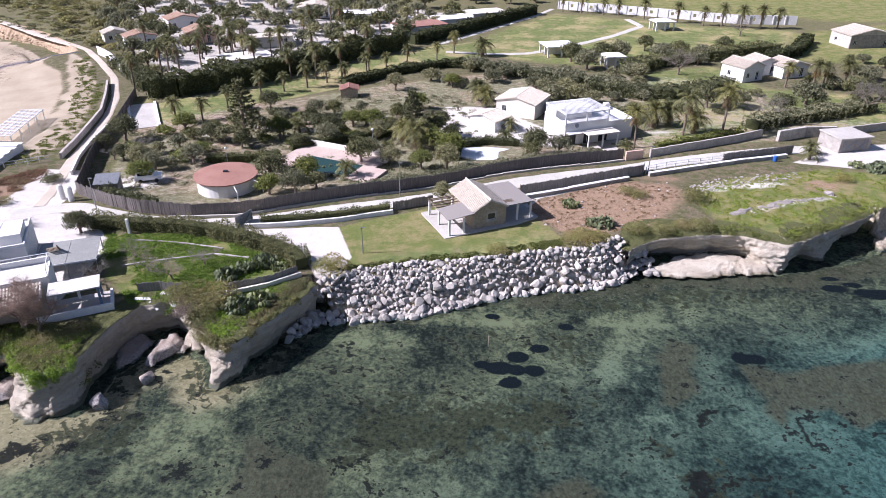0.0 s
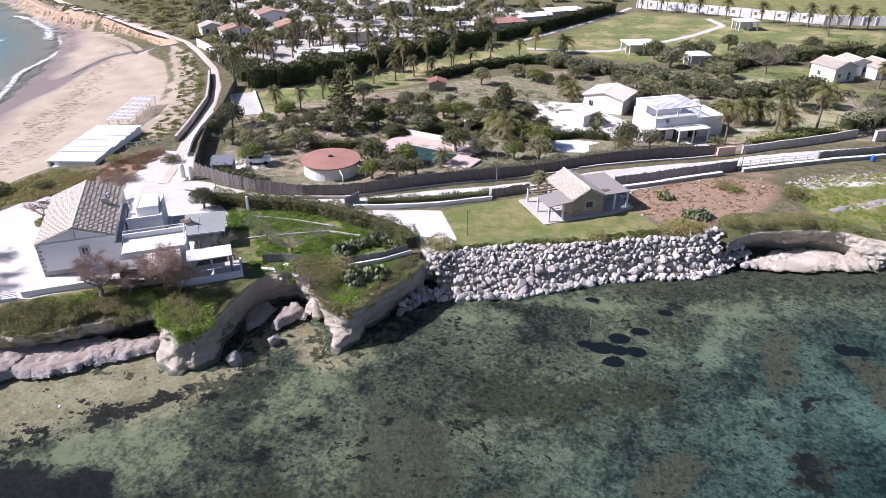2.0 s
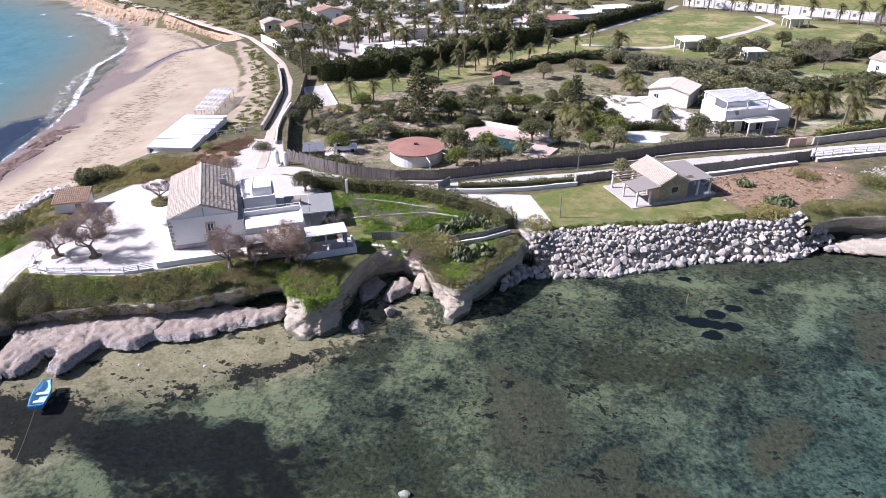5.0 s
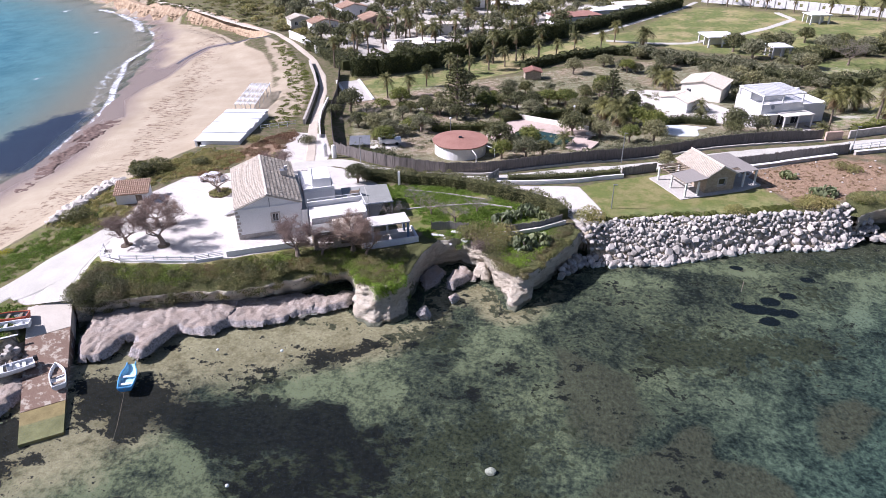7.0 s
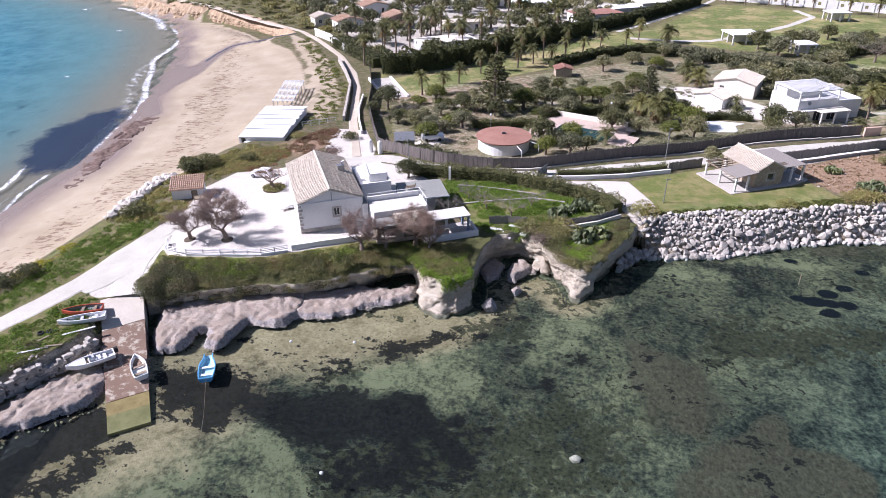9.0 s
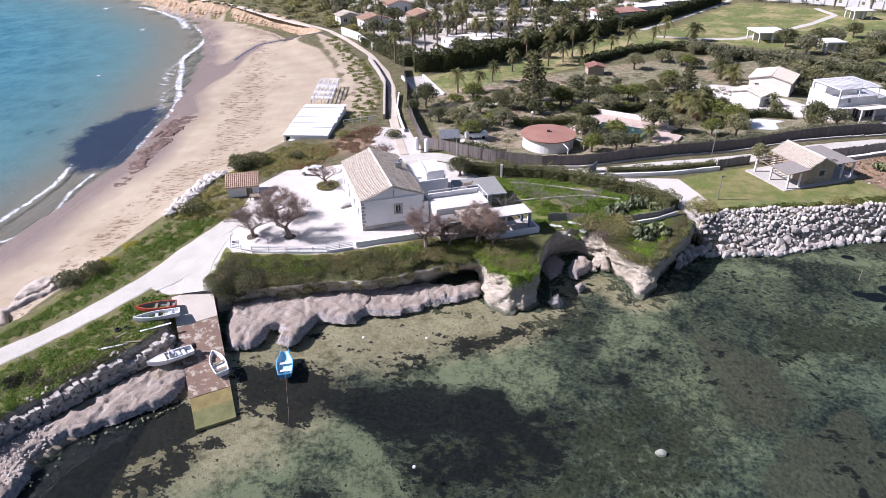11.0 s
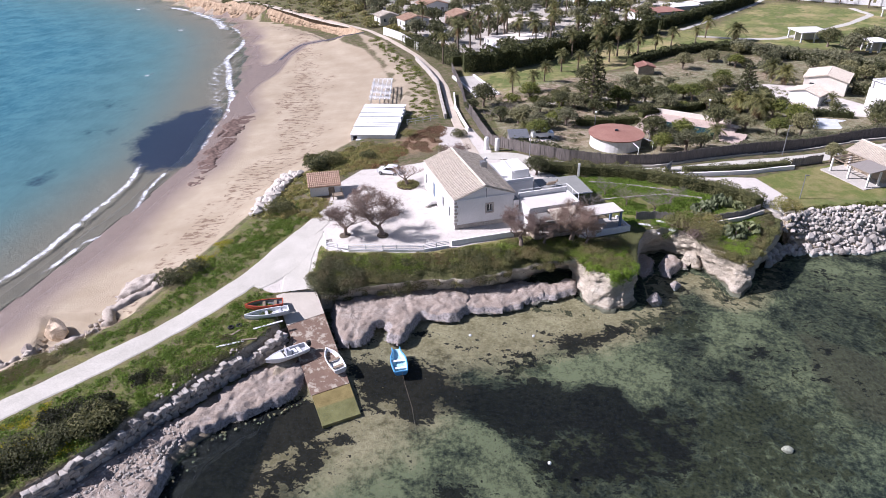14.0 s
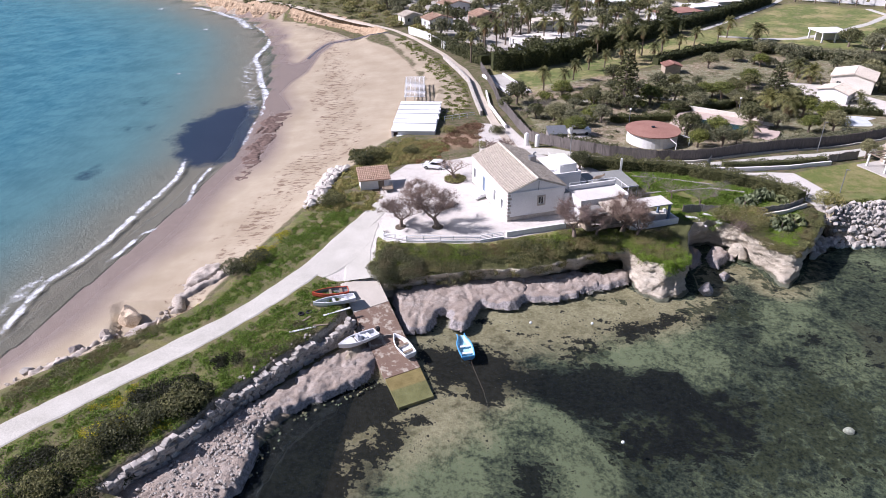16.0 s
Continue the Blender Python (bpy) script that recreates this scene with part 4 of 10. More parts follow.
EASTERN = ([(60.5, 87.6), (55.3, 84), (51, 81.8), (47.4, 79.4), (44.2, 78.2), (42.4, 78.8), (39.4, 80.2), (36.4, 80.6), (32.4, 80), (29.6, 79.4), (26.6, 78.6), (24, 77.4), (22.4, 76.4)],
           [(60.6, 89.6), (55.6, 86.4), (51, 80.6), (47.9, 81.6), (43.4, 77.0), (42.3, 77.8), (39.8, 81.2), (36.2, 81.8), (32.2, 81.2), (29.2, 82.0), (26.4, 80.8), (23.6, 77.2), (22.4, 75.8)],
           [3.9, 3.9, 3.9, 3.9, 3.8, 3.8, 3.8, 3.8, 3.8, 3.8, 3.7, 3.6, 3.4], [0.3, 0.9, 0.2, 1.0, 0.0, 0.1, 0.4, 0.9, 0.5, 1.0, 1.6, 0.6, 0.1])
# the ground keeps low behind these faces, so that their hollows stay open
hollow = np.zeros(X.shape, bool)
for lips_, feet_, _, cuts_ in (INLET, LAYERED, EASTERN):
    for k_ in range(len(lips_) - 1):
        for line_ in (lips_, feet_):
            d_, _ = far_from([line_[k_], line_[k_ + 1]], X, Y)
            hollow |= d_ < 0.75 + max(cuts_[k_], cuts_[k_ + 1])
for lips_, a_, b_ in ((LAYERED[0], -75, -43.6), (EASTERN[0], 24.0, 60.5)):
    xs_, ys_ = zip(*sorted(lips_))
    hollow |= (X > a_) & (X < b_) & (Y < np.interp(X, xs_, ys_)) & (Y > np.interp(X, xs_, ys_) - 9)
hollow |= far_from(INLET[0] + [(-47, 44), (-24, 47), (-14.6, 62)], X, Y)[1]
bay_on = np.where(hollow, 0.0, bay_on)

# steep faces are broken up and undercut
gy, gx = np.gradient(SHORE, Y[:, 0], X[0])
steep = (RISE > 0.02) & (RISE < 0.999) & (X > -77) & (X < 110) & (Y < 110)
rough2 = np.array([[noise.noise(Vector((x * 1.3, y * 1.3, z * 1.6))) if k else 0.0 for x, y, z, k in zip(a, b, z_, c)] for a, b, z_, c in zip(X, Y, Z, steep)])
rough3 = np.array([[noise.noise(Vector((x * 2.6, y * 2.6, z * 3.2))) if k else 0.0 for x, y, z, k in zip(a, b, z_, c)] for a, b, z_, c in zip(X, Y, Z, steep)])
faced = (X < -13) | (X > 22)
inward = np.where(steep, np.where(faced, 0.3 + 0.15 * rough2, 0.5 * rough2 + 0.4 * rough3), 0.0)
PX, PY = X + gx * inward, Y + gy * inward
PZ = Z + np.where(steep, 0.35 * rough2 * np.clip(1 - np.abs(RISE - 0.5) * 2, 0, 1), 0)
PX, PY = np.where(hollow, X, PX), np.where(hollow, Y, PY)
PZ = np.where(hollow, np.minimum(PZ, -0.4 + 0.15 * rough2), PZ)

PZ = np.where(far_from([(x + 0.8, y + 1.2) for x, y in FAR_LIPS] + [(x - 5.5, y - 7) for x, y in FAR_FEET[::-1]], X, Y)[1] & (RISE > 0), np.minimum(PZ, 0.35 + 0.1 * soft_noise(X, Y, 3, 9)), PZ)
rows_n, cols_n = X.shape
me = bpy.data.meshes.new("ground")
me.vertices.add(X.size)
me.vertices.foreach_set("co", np.stack([PX, PY, PZ], -1).ravel())
i = np.arange(X.size).reshape(X.shape)
quads = np.stack([i[:-1, :-1], i[:-1, 1:], i[1:, 1:], i[1:, :-1]], -1).reshape(-1, 4)
me.loops.add(quads.size)
me.loops.foreach_set("vertex_index", quads.ravel())
me.polygons.add(len(quads))
me.polygons.foreach_set("loop_start", np.arange(0, quads.size, 4))
me.update()
me.validate()
me.shade_smooth()
for key, fields in (("zone_a", (grass, gravel, np.maximum(beach, dune))), ("zone_b", (dirt, dry, wet)), ("bed", (weed, pale_bed, teal)), ("bay", (bay_on, bay_mid, bay_deep)), ("coast", (yellow, plates, brown))):
    layer = me.attributes.new(key, "FLOAT_COLOR", "POINT")
    layer.data.foreach_set("color", np.stack([*fields, np.ones(X.shape)], -1).astype(np.float32).ravel())
me.materials.append(GROUND)
ground = tagged(new("ground", me), "coastal ground with scrub, lawns, sand and sea bed", "ground", kind="structure")

sheet = Shape().add([(-2400, -1800, 0), (2400, -1800, 0), (2400, 2600, 0), (-2400, 2600, 0)], [(0, 1, 2, 3)])
water = alone("water", sheet, WATER, "clear shallow sea water with small ripples", "sea", kind="structure")


# ---- roads ----
def ribbon(line, wide, lift=0.05, gap=0.8, ends=None, thick=0.25):
    """A strip that follows the ground, with edges that go down into it."""
    pts = [Vector((*p, 0)) for p in line]
    path = []
    for a, b in zip(pts, pts[1:]):
        n = max(1, int((b - a).length / gap))
        path += [a.lerp(b, k / n) for k in range(n)]
    path.append(pts[-1])
    for _ in range(4):
        path = [path[0]] + [(p + q * 2 + r) / 4 for p, q, r in zip(path, path[1:], path[2:])] + [path[-1]]
    V, F, across = [], [], max(4, int(wide / 0.6))
    for k, q in enumerate(path):
        d = (path[min(k + 1, len(path) - 1)] - path[max(k - 1, 0)]).normalized()
        side = Vector((-d.y, d.x, 0))
        w = wide * (1 + 0.05 * math.sin(k * 0.37) + 0.03 * math.sin(k * 1.3))
        for j in range(across + 1):
            p = q + side * w * (j / across - 0.5)
            V.append((p.x, p.y))
    Va = np.array(V)
    hz = relief(Va[:, 0], Va[:, 1])[0] + lift
    hz = hz.reshape(len(path), across + 1)
    for _ in range(3):
        hz[1:-1] = np.maximum(hz[1:-1], (hz[:-2] + hz[2:]) / 2 * 0.5 + hz[1:-1] * 0.5)
    hz[:, 0] -= thick
    hz[:, -1] -= thick
    P = np.column_stack([Va, hz.ravel()])
    n = across + 1
    for k in range(len(path) - 1):
        F += [(k * n + j + 1, k * n + j, (k + 1) * n + j, (k + 1) * n + j + 1) for j in range(across)]
    return Shape().add(P, F)


NECK_ROAD = [(-112, -12), (-108, 3), (-103, 14.6), (-98.5, 21), (-94, 27), (-90, 33), (-87, 38.5), (-84, 45), (-82, 51), (-80, 57), (-78.5, 63)]
LANE = [(-62, 84), (-55, 87.2), (-50, 84.8), (-44, 82.8), (-36, 82.0), (-29.6, 82.8), (-19.8, 86.0), (-8.6, 90), (4, 95.5), (14, 99.6), (28, 104.8), (42, 109.5), (58, 114), (72, 116)]
BEACH_TRACK = [(-60, 87), (-62.2, 95), (-65.6, 107), (-68.2, 119), (-70.8, 132), (-75, 145.5), (-82.6, 162), (-92, 175), (-101, 187), (-109, 194), (-122, 204), (-140, 217), (-160, 230), (-190, 258)]
road = alone("road", ribbon(NECK_ROAD, 4.0), ASPHALT, "pale worn concrete road along the neck of land", "road", kind="structure")
alone("lane", ribbon(LANE, 4.6), ASPHALT, "pale dusty lane beside a reed fence", "road", kind="structure")
alone("track", ribbon(BEACH_TRACK, 2.7, 0.06), SANDY, "pale sandy track behind the beach", "road", kind="structure")
alone("garden_path", ribbon([(-2, 196), (10, 195), (22, 197), (34, 206), (52, 222), (64, 236), (62, 248)], 3.2, 0.07), ASPHALT, "pale curved drive across a lawn", "path", kind="structure")
alone("field_path", ribbon([(-5, 205), (10, 226), (30, 254), (38, 268)], 2.6, 0.07), ASPHALT, "pale track beside a lawn", "path", kind="structure")


# ---- building helpers ----
def pierced(length, height, thick, holes, m=None, shape=None):
    """A wall along x with openings (x0, x1, z0, z1) through it."""
    s = shape or Shape()
    cx = sorted({0.0, length, *[v for h in holes for v in h[:2]]})
    cz = sorted({0.0, height, *[v for h in holes for v in h[2:]]})
    for z0, z1 in zip(cz, cz[1:]):
        run = None
        for x0, x1 in zip(cx, cx[1:]):
            mx, mz = (x0 + x1) / 2, (z0 + z1) / 2
            hole = any(h[0] < mx < h[1] and h[2] < mz < h[3] for h in holes)
            if hole:
                if run is not None:
                    s.box(run, 0, z0, x0, thick, z1, m)
                run = None
            elif run is None:
                run = x0
        if run is not None:
            s.box(run, 0, z0, length, thick, z1, m)
    return s


def tiled(width, length, gap=0.30, course=0.5, high=0.09, seed=1):
    """Rows of half-round tiles; x along the eave, y up the slope, z out of it."""
    rng = random.Random(seed)
    s = Shape()
    n, rows = max(2, int(width / gap)), max(2, int(length / course))
    gap, course = width / n, length / rows
    for i in range(n):
        for j in range(rows):
            x, r = (i + 0.5) * gap + rng.uniform(-0.02, 0.02), gap * 0.40
            y0, y1, lift = j * course, (j + 1) * course + 0.04, rng.uniform(0, 0.025)
            ring = [(math.cos(w) * r, math.sin(w) * high) for w in (math.pi * k / 4 for k in range(5))]
            p = [(x + a, y0, b + lift + 0.05) for a, b in ring] + [(x + a * 0.85, y1, b * 0.85 + lift) for a, b in ring]
            s.add(p, [(k, k + 1, k + 6, k + 5) for k in range(4)] + [(0, 1, 2, 3, 4)])
    return s


def gable_roof(parent, w, d, z, rise, tile_a, tile_b, over=0.25, gap=0.3):
    """Two tiled slopes whose ridge runs along y over a block w wide and d deep."""
    run = math.hypot(w / 2 + over, rise * (w / 2 + over) / (w / 2))
    pitch = math.degrees(math.atan2(rise, w / 2))
    low = z - rise * over / (w / 2)
    for k, tile in enumerate((tile_a, tile_b)):
        m = Matrix.Translation((-over if k == 0 else w + over, -over if k else d + over, low)) @ pose(0, 0, 0, 0, 0, -90 if k == 0 else 90) @ pose(0, 0, 0, pitch, 0, 0)
        slab = Shape().box(0, 0, -0.10, d + 2 * over, run, 0.0, m)
        slope = part("roof_slope", slab, tile, parent)
        s = tiled(d + 2 * over, run, gap, 0.5, gap * 0.42, k + 3)
        part("roof_tiles", Shape().add(np.concatenate(s.v), s.f, m), tile, slope, "rows of weathered clay tiles")
    cap = Shape().tube([(w / 2, -over, z + rise + 0.05), (w / 2, d + over, z + rise + 0.05)], 0.16, 8)
    part("ridge_cap", cap, tile_a, parent)


def window(parent, m, w, h, frame=WHITE_PAINT, glass=DARK, bars=1, surround=None):
    """A framed pane set back in an opening; m puts its lower left corner, x along the wall, y into it."""
    f = Shape()
    t = 0.07
    for a in ((0, 0, w, t), (0, h - t, w, h), (0, t, t, h - t), (w - t, t, w, h - t)):
        f.box(a[0], 0.10, a[1], a[2], 0.17, a[3], m)
    for k in range(bars):
        x = w * (k + 1) / (bars + 1)
        f.box(x - 0.03, 0.10, t, x + 0.03, 0.17, h - t, m)
    win = part("window", f, frame, parent)
    part("pane", Shape().box(t, 0.12, t, w - t, 0.14, h - t, m), glass, win, "dark glass pane")
    if surround:
        b = 0.22
        q = Shape()
        for a in ((-b, -b, w + b, 0), (-b, h, w + b, h + b), (-b, 0, 0, h), (w, 0, w + b, h)):
            q.box(a[0], -0.05, a[1], a[2], 0.06, a[3], m)
        part("surround", q, surround, win, "grey stone surround")
    return win


def door(parent, m, w, h, mat):
    s = Shape().box(0.02, 0.10, 0, w / 2 - 0.01, 0.16, h, m).box(w / 2 + 0.01, 0.10, 0, w - 0.02, 0.16, h, m)
    for k in (0, 1):
        s.box(0.1 + k * w / 2, 0.08, 0.25, w / 2 - 0.1 + k * w / 2, 0.10, h * 0.45, m).box(0.1 + k * w / 2, 0.08, h * 0.55, w / 2 - 0.1 + k * w / 2, 0.10, h - 0.2, m)
    return part("door", s, mat, parent)


def block(parent, w, d, h, mat, holes=(), thick=0.28, at=(0, 0, 0)):
    """Four walls of a room; holes: (side, x0, x1, z0, z1), sides f r b l. Gives the matrices of the sides."""
    T = Matrix.Translation(at)
    M = {"f": T, "r": T @ Matrix.Translation((w, 0, 0)) @ pose(0, 0, 0, 0, 0, 90), "b": T @ Matrix.Translation((w, d, 0)) @ pose(0, 0, 0, 0, 0, 180), "l": T @ Matrix.Translation((0, d, 0)) @ pose(0, 0, 0, 0, 0, -90)}
    for side in "frbl":
        ln = w if side in "fb" else d
        inset = 0 if side in "fb" else thick
        hs = [(a - inset, b - inset, c, e) for s_, a, b, c, e in holes if s_ == side]
        part("wall", pierced(ln - 2 * inset, h, thick, hs, M[side] @ Matrix.Translation((inset, 0, 0))), mat, parent)
    return M


# ---- white house on the headland ----
Z0 = 4.5
house = thing("white_house", "white plastered house with a weathered pale tile roof", "house", (-60.3, 57.9, Z0), 24.5)
W, D, HW = 8.4, 14.4, 4.1
OPEN = [("f", 4.5, 5.3, 1.9, 3.0), ("l", 4.6, 5.6, 0.5, 2.8), ("l", 0.9, 1.7, 1.1, 2.6), ("l", 9.2, 10.0, 1.0, 2.6), ("l", 12.0, 12.7, 1.0, 2.4)]
M = block(house, W, D, HW, WHITE, OPEN)
window(house, M["f"] @ Matrix.Translation((4.5, 0, 1.9)), 0.8, 1.1, surround=STONE_GREY)
door(house, M["l"] @ Matrix.Translation((4.6, 0, 0.5)), 1.0, 2.3, BLUE_DOOR)
for x, w_, z, h_ in ((0.9, 0.8, 1.1, 1.5), (9.2, 0.8, 1.0, 1.6), (12.0, 0.7, 1.0, 1.4)):
    window(house, M["l"] @ Matrix.Translation((x, 0, z)), w_, h_, surround=WHITE_PAINT)
for y0, y1 in ((0.03, 0.3), (D - 0.3, D - 0.03)):
    gab = Shape().add([(0, y0, HW), (W, y0, HW), (W / 2, y0, HW + 1.48), (0, y1, HW), (W, y1, HW), (W / 2, y1, HW + 1.48)], [(0, 1, 2), (5, 4, 3), (0, 3, 4, 1), (1, 4, 5, 2), (2, 5, 3, 0)])
    part("gable", gab, WHITE, house)
part("string_course", Shape().box(-0.06, -0.08, HW - 0.12, W + 0.06, 0.0, HW + 0.04), WHITE_PAINT, house)
part("plinth", Shape().box(0.0, -0.05, 0.0, W, -0.002, 0.55), STONE_GREY, house, "grey rendered plinth")
for k in range(7):
    part("quoin", Shape().box(-0.04, -0.045, 0.6 + k * 0.5, 0.5 if k % 2 else 0.34, 0.0, 0.9 + k * 0.5).box(-0.045, 0, 0.6 + k * 0.5, 0, 0.34 if k % 2 else 0.5, 0.9 + k * 0.5), STONE_GREY, house)
gable_roof(house, W, D, HW + 0.05, 1.55, TILE_PALE, TILE_GREY, 0.08, 0.36)
part("down_pipe", Shape().tube([(W / 2 + 0.15, -0.1, HW), (W / 2 + 0.15, -0.1, HW + 1.25)], 0.05, 6), METAL, house)
step = part("step", Shape().box(-0.9, D - 6.2, 0, 0, D - 4.0, 0.5), WHITE, house)
part("step", Shape().box(-1.35, D - 6.4, 0, -0.9, D - 3.8, 0.34), WHITE, house)
part("step", Shape().box(-1.8, D - 6.6, 0, -1.35, D - 3.6, 0.17), WHITE, house)
duct = thing("roof_duct", "grey metal extractor box on the tiled roof", "ventilation", (-60.3 + 7.0 * 0.91 - 8.2 * 0.415, 57.9 + 7.0 * 0.415 + 8.2 * 0.91, Z0 + HW + 0.55), 24.5)
part("casing", Shape().box(-0.45, -0.35, 0, 0.45, 0.35, 0.9).box(-0.5, -0.4, 0.9, 0.5, 0.4, 0.98), METAL, duct)
part("pipe", Shape().tube([(0.2, 0, 0.9), (0.2, 0, 1.3), (0.55, 0, 1.45)], 0.15, 8), METAL, duct)

# flat-roofed wing with its roof terrace
wing = thing("house_wing", "white flat-roofed wing with roof terrace beside the house", "annex", (-50.6, 58.7, Z0), 24.5)
block(wing, 7.2, 3.9, 3.0, WHITE)
part("roof_slab", Shape().box(0.05, 0.05, 3.0, 7.15, 3.85, 3.12), SCREED, wing)
part("parapet", Shape().box(0, 3.65, 3.12, 7.2, 3.9, 3.75).box(6.98, 0.0, 3.12, 7.2, 3.65, 3.3), WHITE, wing)
for a, b in (((0.1, 3.78), (7.1, 3.78)), ((7.1, 3.78), (7.1, 0.2))):
    part("handrail", Shape().tube([(*a, 4.15), (*b, 4.15)], 0.045, 6), WHITE_PAINT, wing)
for x, y in ((0.1, 3.78), (1.8, 3.78), (3.6, 3.78), (5.4, 3.78), (7.1, 3.78), (7.1, 2.0), (7.1, 0.2)):
    part("rail_post", Shape().tube([(x, y, 3.2), (x, y, 4.17)], 0.04, 6), WHITE_PAINT, wing)
corridor = thing("house_passage", "white flat passage roof between house and wing", "annex", (-52.7, 61.1, Z0), 24.5)
block(corridor, 0.75, 11.5, 3.1, WHITE)
part("roof_slab", Shape().box(0, 0, 3.1, 0.75, 11.5, 3.2), SHEET, corridor)
upper = thing("roof_room", "white cube-shaped stair room on a flat roof", "annex", (-54.0, 66.4, Z0), 24.5)
block(upper, 4.2, 7.6, 3.1, WHITE)
part("roof_slab", Shape().box(0.05, 0.05, 3.1, 4.15, 7.55, 3.2), WHITE, upper)
part("stair_box", Shape().box(1.3, 1.0, 3.2, 3.9, 5.2, 4.5), WHITE, upper)
part("parapet", Shape().box(0, 0, 3.2, 4.2, 0.2, 3.6).box(4.0, 0.2, 3.2, 4.2, 7.6, 3.6), WHITE, upper)
part("handrail", Shape().tube([(1.3, 0.1, 4.6), (1.3, 1.0, 4.6), (1.3, 5.2, 4.9)], 0.04, 6), WHITE_PAINT, upper)
stair = thing("outdoor_stair", "wooden outdoor stair against the white wing", "stair", (-49.3, 71.2, Z0), 24.5)
for k in range(12):
    part("tread", Shape().box(0, -k * 0.3, 0.25 * k, 1.2, -k * 0.3 + 0.32, 0.25 * k + 0.06), WOOD, stair)
part("stringer", Shape().add([(1.2, 0.3, 0), (1.2, -3.4, 2.9), (1.2, -3.4, 3.2), (1.2, 0.3, 0.3), (1.28, 0.3, 0), (1.28, -3.4, 2.9), (1.28, -3.4, 3.2), (1.28, 0.3, 0.3)], [(0, 1, 2, 3), (7, 6, 5, 4), (0, 4, 5, 1), (1, 5, 6, 2), (2, 6, 7, 3), (3, 7, 4, 0)]), WOOD, stair)
canopy = thing("sheet_canopy", "grey sheet canopy on thin posts", "canopy", (-46.8, 65.9, Z0 - 0.1), 20)
for k, (x0, x1) in enumerate(((0, 3.3), (3.36, 6.6))):
    part("roof_sheet", Shape().box(x0 - 1.4, 0, 2.05, x1 - 1.4, 5.9, 2.12), SHEET, canopy)
for x, y in ((-1.3, 0.1), (1.9, 0.1), (5.1, 0.1), (-1.3, 5.8), (5.1, 5.8)):
    part("post", Shape().tube([(x, y, -0.2), (x, y, 2.05)], 0.06, 6), METAL, canopy)
part("edge_beam", Shape().box(-1.45, -0.06, 1.92, 5.25, 0.0, 2.1), WHITE_PAINT, canopy)
leanto = thing("tiled_lean_to", "lean-to with weathered ochre tiles before the wing", "annex", (-49.7, 56.2, Z0 - 0.1), 24.5)
part("wall", pierced(6.6, 2.0, 0.25, [(0.5, 2.4, 0.5, 1.7), (3.4, 5.6, 0.5, 1.6)]), STONE, leanto, "bare brown stone wall")
part("side_wall", Shape().box(0, 0.25, 0, 0.25, 2.4, 2.3), STONE, leanto)
part("side_wall", Shape().box(6.35, 0.25, 0, 6.6, 2.4, 2.2), STONE, leanto)
mm = Matrix.Translation((2.7, -0.3, 2.12)) @ pose(0, 0, 0, 15, 0, 0)
lean_slab = part("roof_slab", Shape().box(0, 0, -0.08, 4.0, 2.8, 0, mm), TILE_PALE, leanto)
ts = tiled(4.0, 2.8, 0.3, 0.45, 0.1, 11)
part("roof_tiles", Shape().add(np.concatenate(ts.v), ts.f, mm), TILE_PALE, lean_slab, "ochre half-round tiles")
part("flat_roof", Shape().box(0, -0.1, 2.35, 2.65, 2.4, 2.5), SHEET, leanto, "grey flat roof")
porch = thing("pergola_porch", "white slab porch with a pale blue pillar", "porch", (-43.2, 58.9, Z0 - 0.1), 24.5)
part("roof_slab", Shape().box(0.2, -0.2, 2.4, 5.3, 2.6, 2.55), SCREED, porch)
for x, y in ((0.4, 0.0), (5.05, 0.0), (5.05, 2.4), (2.8, 2.4)):
    part("pillar", Shape().box(x - 0.13, y - 0.13, 0, x + 0.13, y + 0.13, 2.4), BLUE_DOOR if x > 5 else WHITE, porch, "pale blue pillar" if x > 5 else "")
part("low_wall", Shape().box(-1.2, -0.85, -0.4, 6.2, -0.6, 0.55).box(5.95, -0.6, -0.4, 6.2, 2.6, 0.5), WHITE, porch)
part("floor_slab", Shape().box(-1.2, -0.6, -0.3, 5.95, 3.0, 0.02), CONCRETE, porch)

# terrace edge
def wall_run(name, line, thick, high, mat, label, category="wall", foot=0.3, cap=None, kind="structure", group=""):
    """A low wall that follows the ground from point to point."""
    ob = thing(name, label, category, on(*line[0]), 0, group, kind)
    o = ob.matrix_world.translation
    for (ax, ay), (bx, by) in zip(line, line[1:]):
        ln = math.hypot(bx - ax, by - ay)
        n = max(1, round(ln / 3.0))
        for k in range(n):
            px, py, qx, qy = ax + (bx - ax) * k / n, ay + (by - ay) * k / n, ax + (bx - ax) * (k + 1) / n, ay + (by - ay) * (k + 1) / n
            z = min(ground_at(px, py), ground_at(qx, qy))
            m = Matrix.Translation((px - o.x, py - o.y, z - o.z)) @ pose(0, 0, 0, 0, 0, math.degrees(math.atan2(qy - py, qx - px)))
            part("wall_length", Shape().box(0, -thick / 2, -foot, ln / n + 0.004, thick / 2, high, m), mat, ob)
            if cap:
                part("coping", Shape().box(0, -thick / 2 - 0.05, high, ln / n, thick / 2 + 0.05, high + 0.08, m), cap, ob)
    return ob


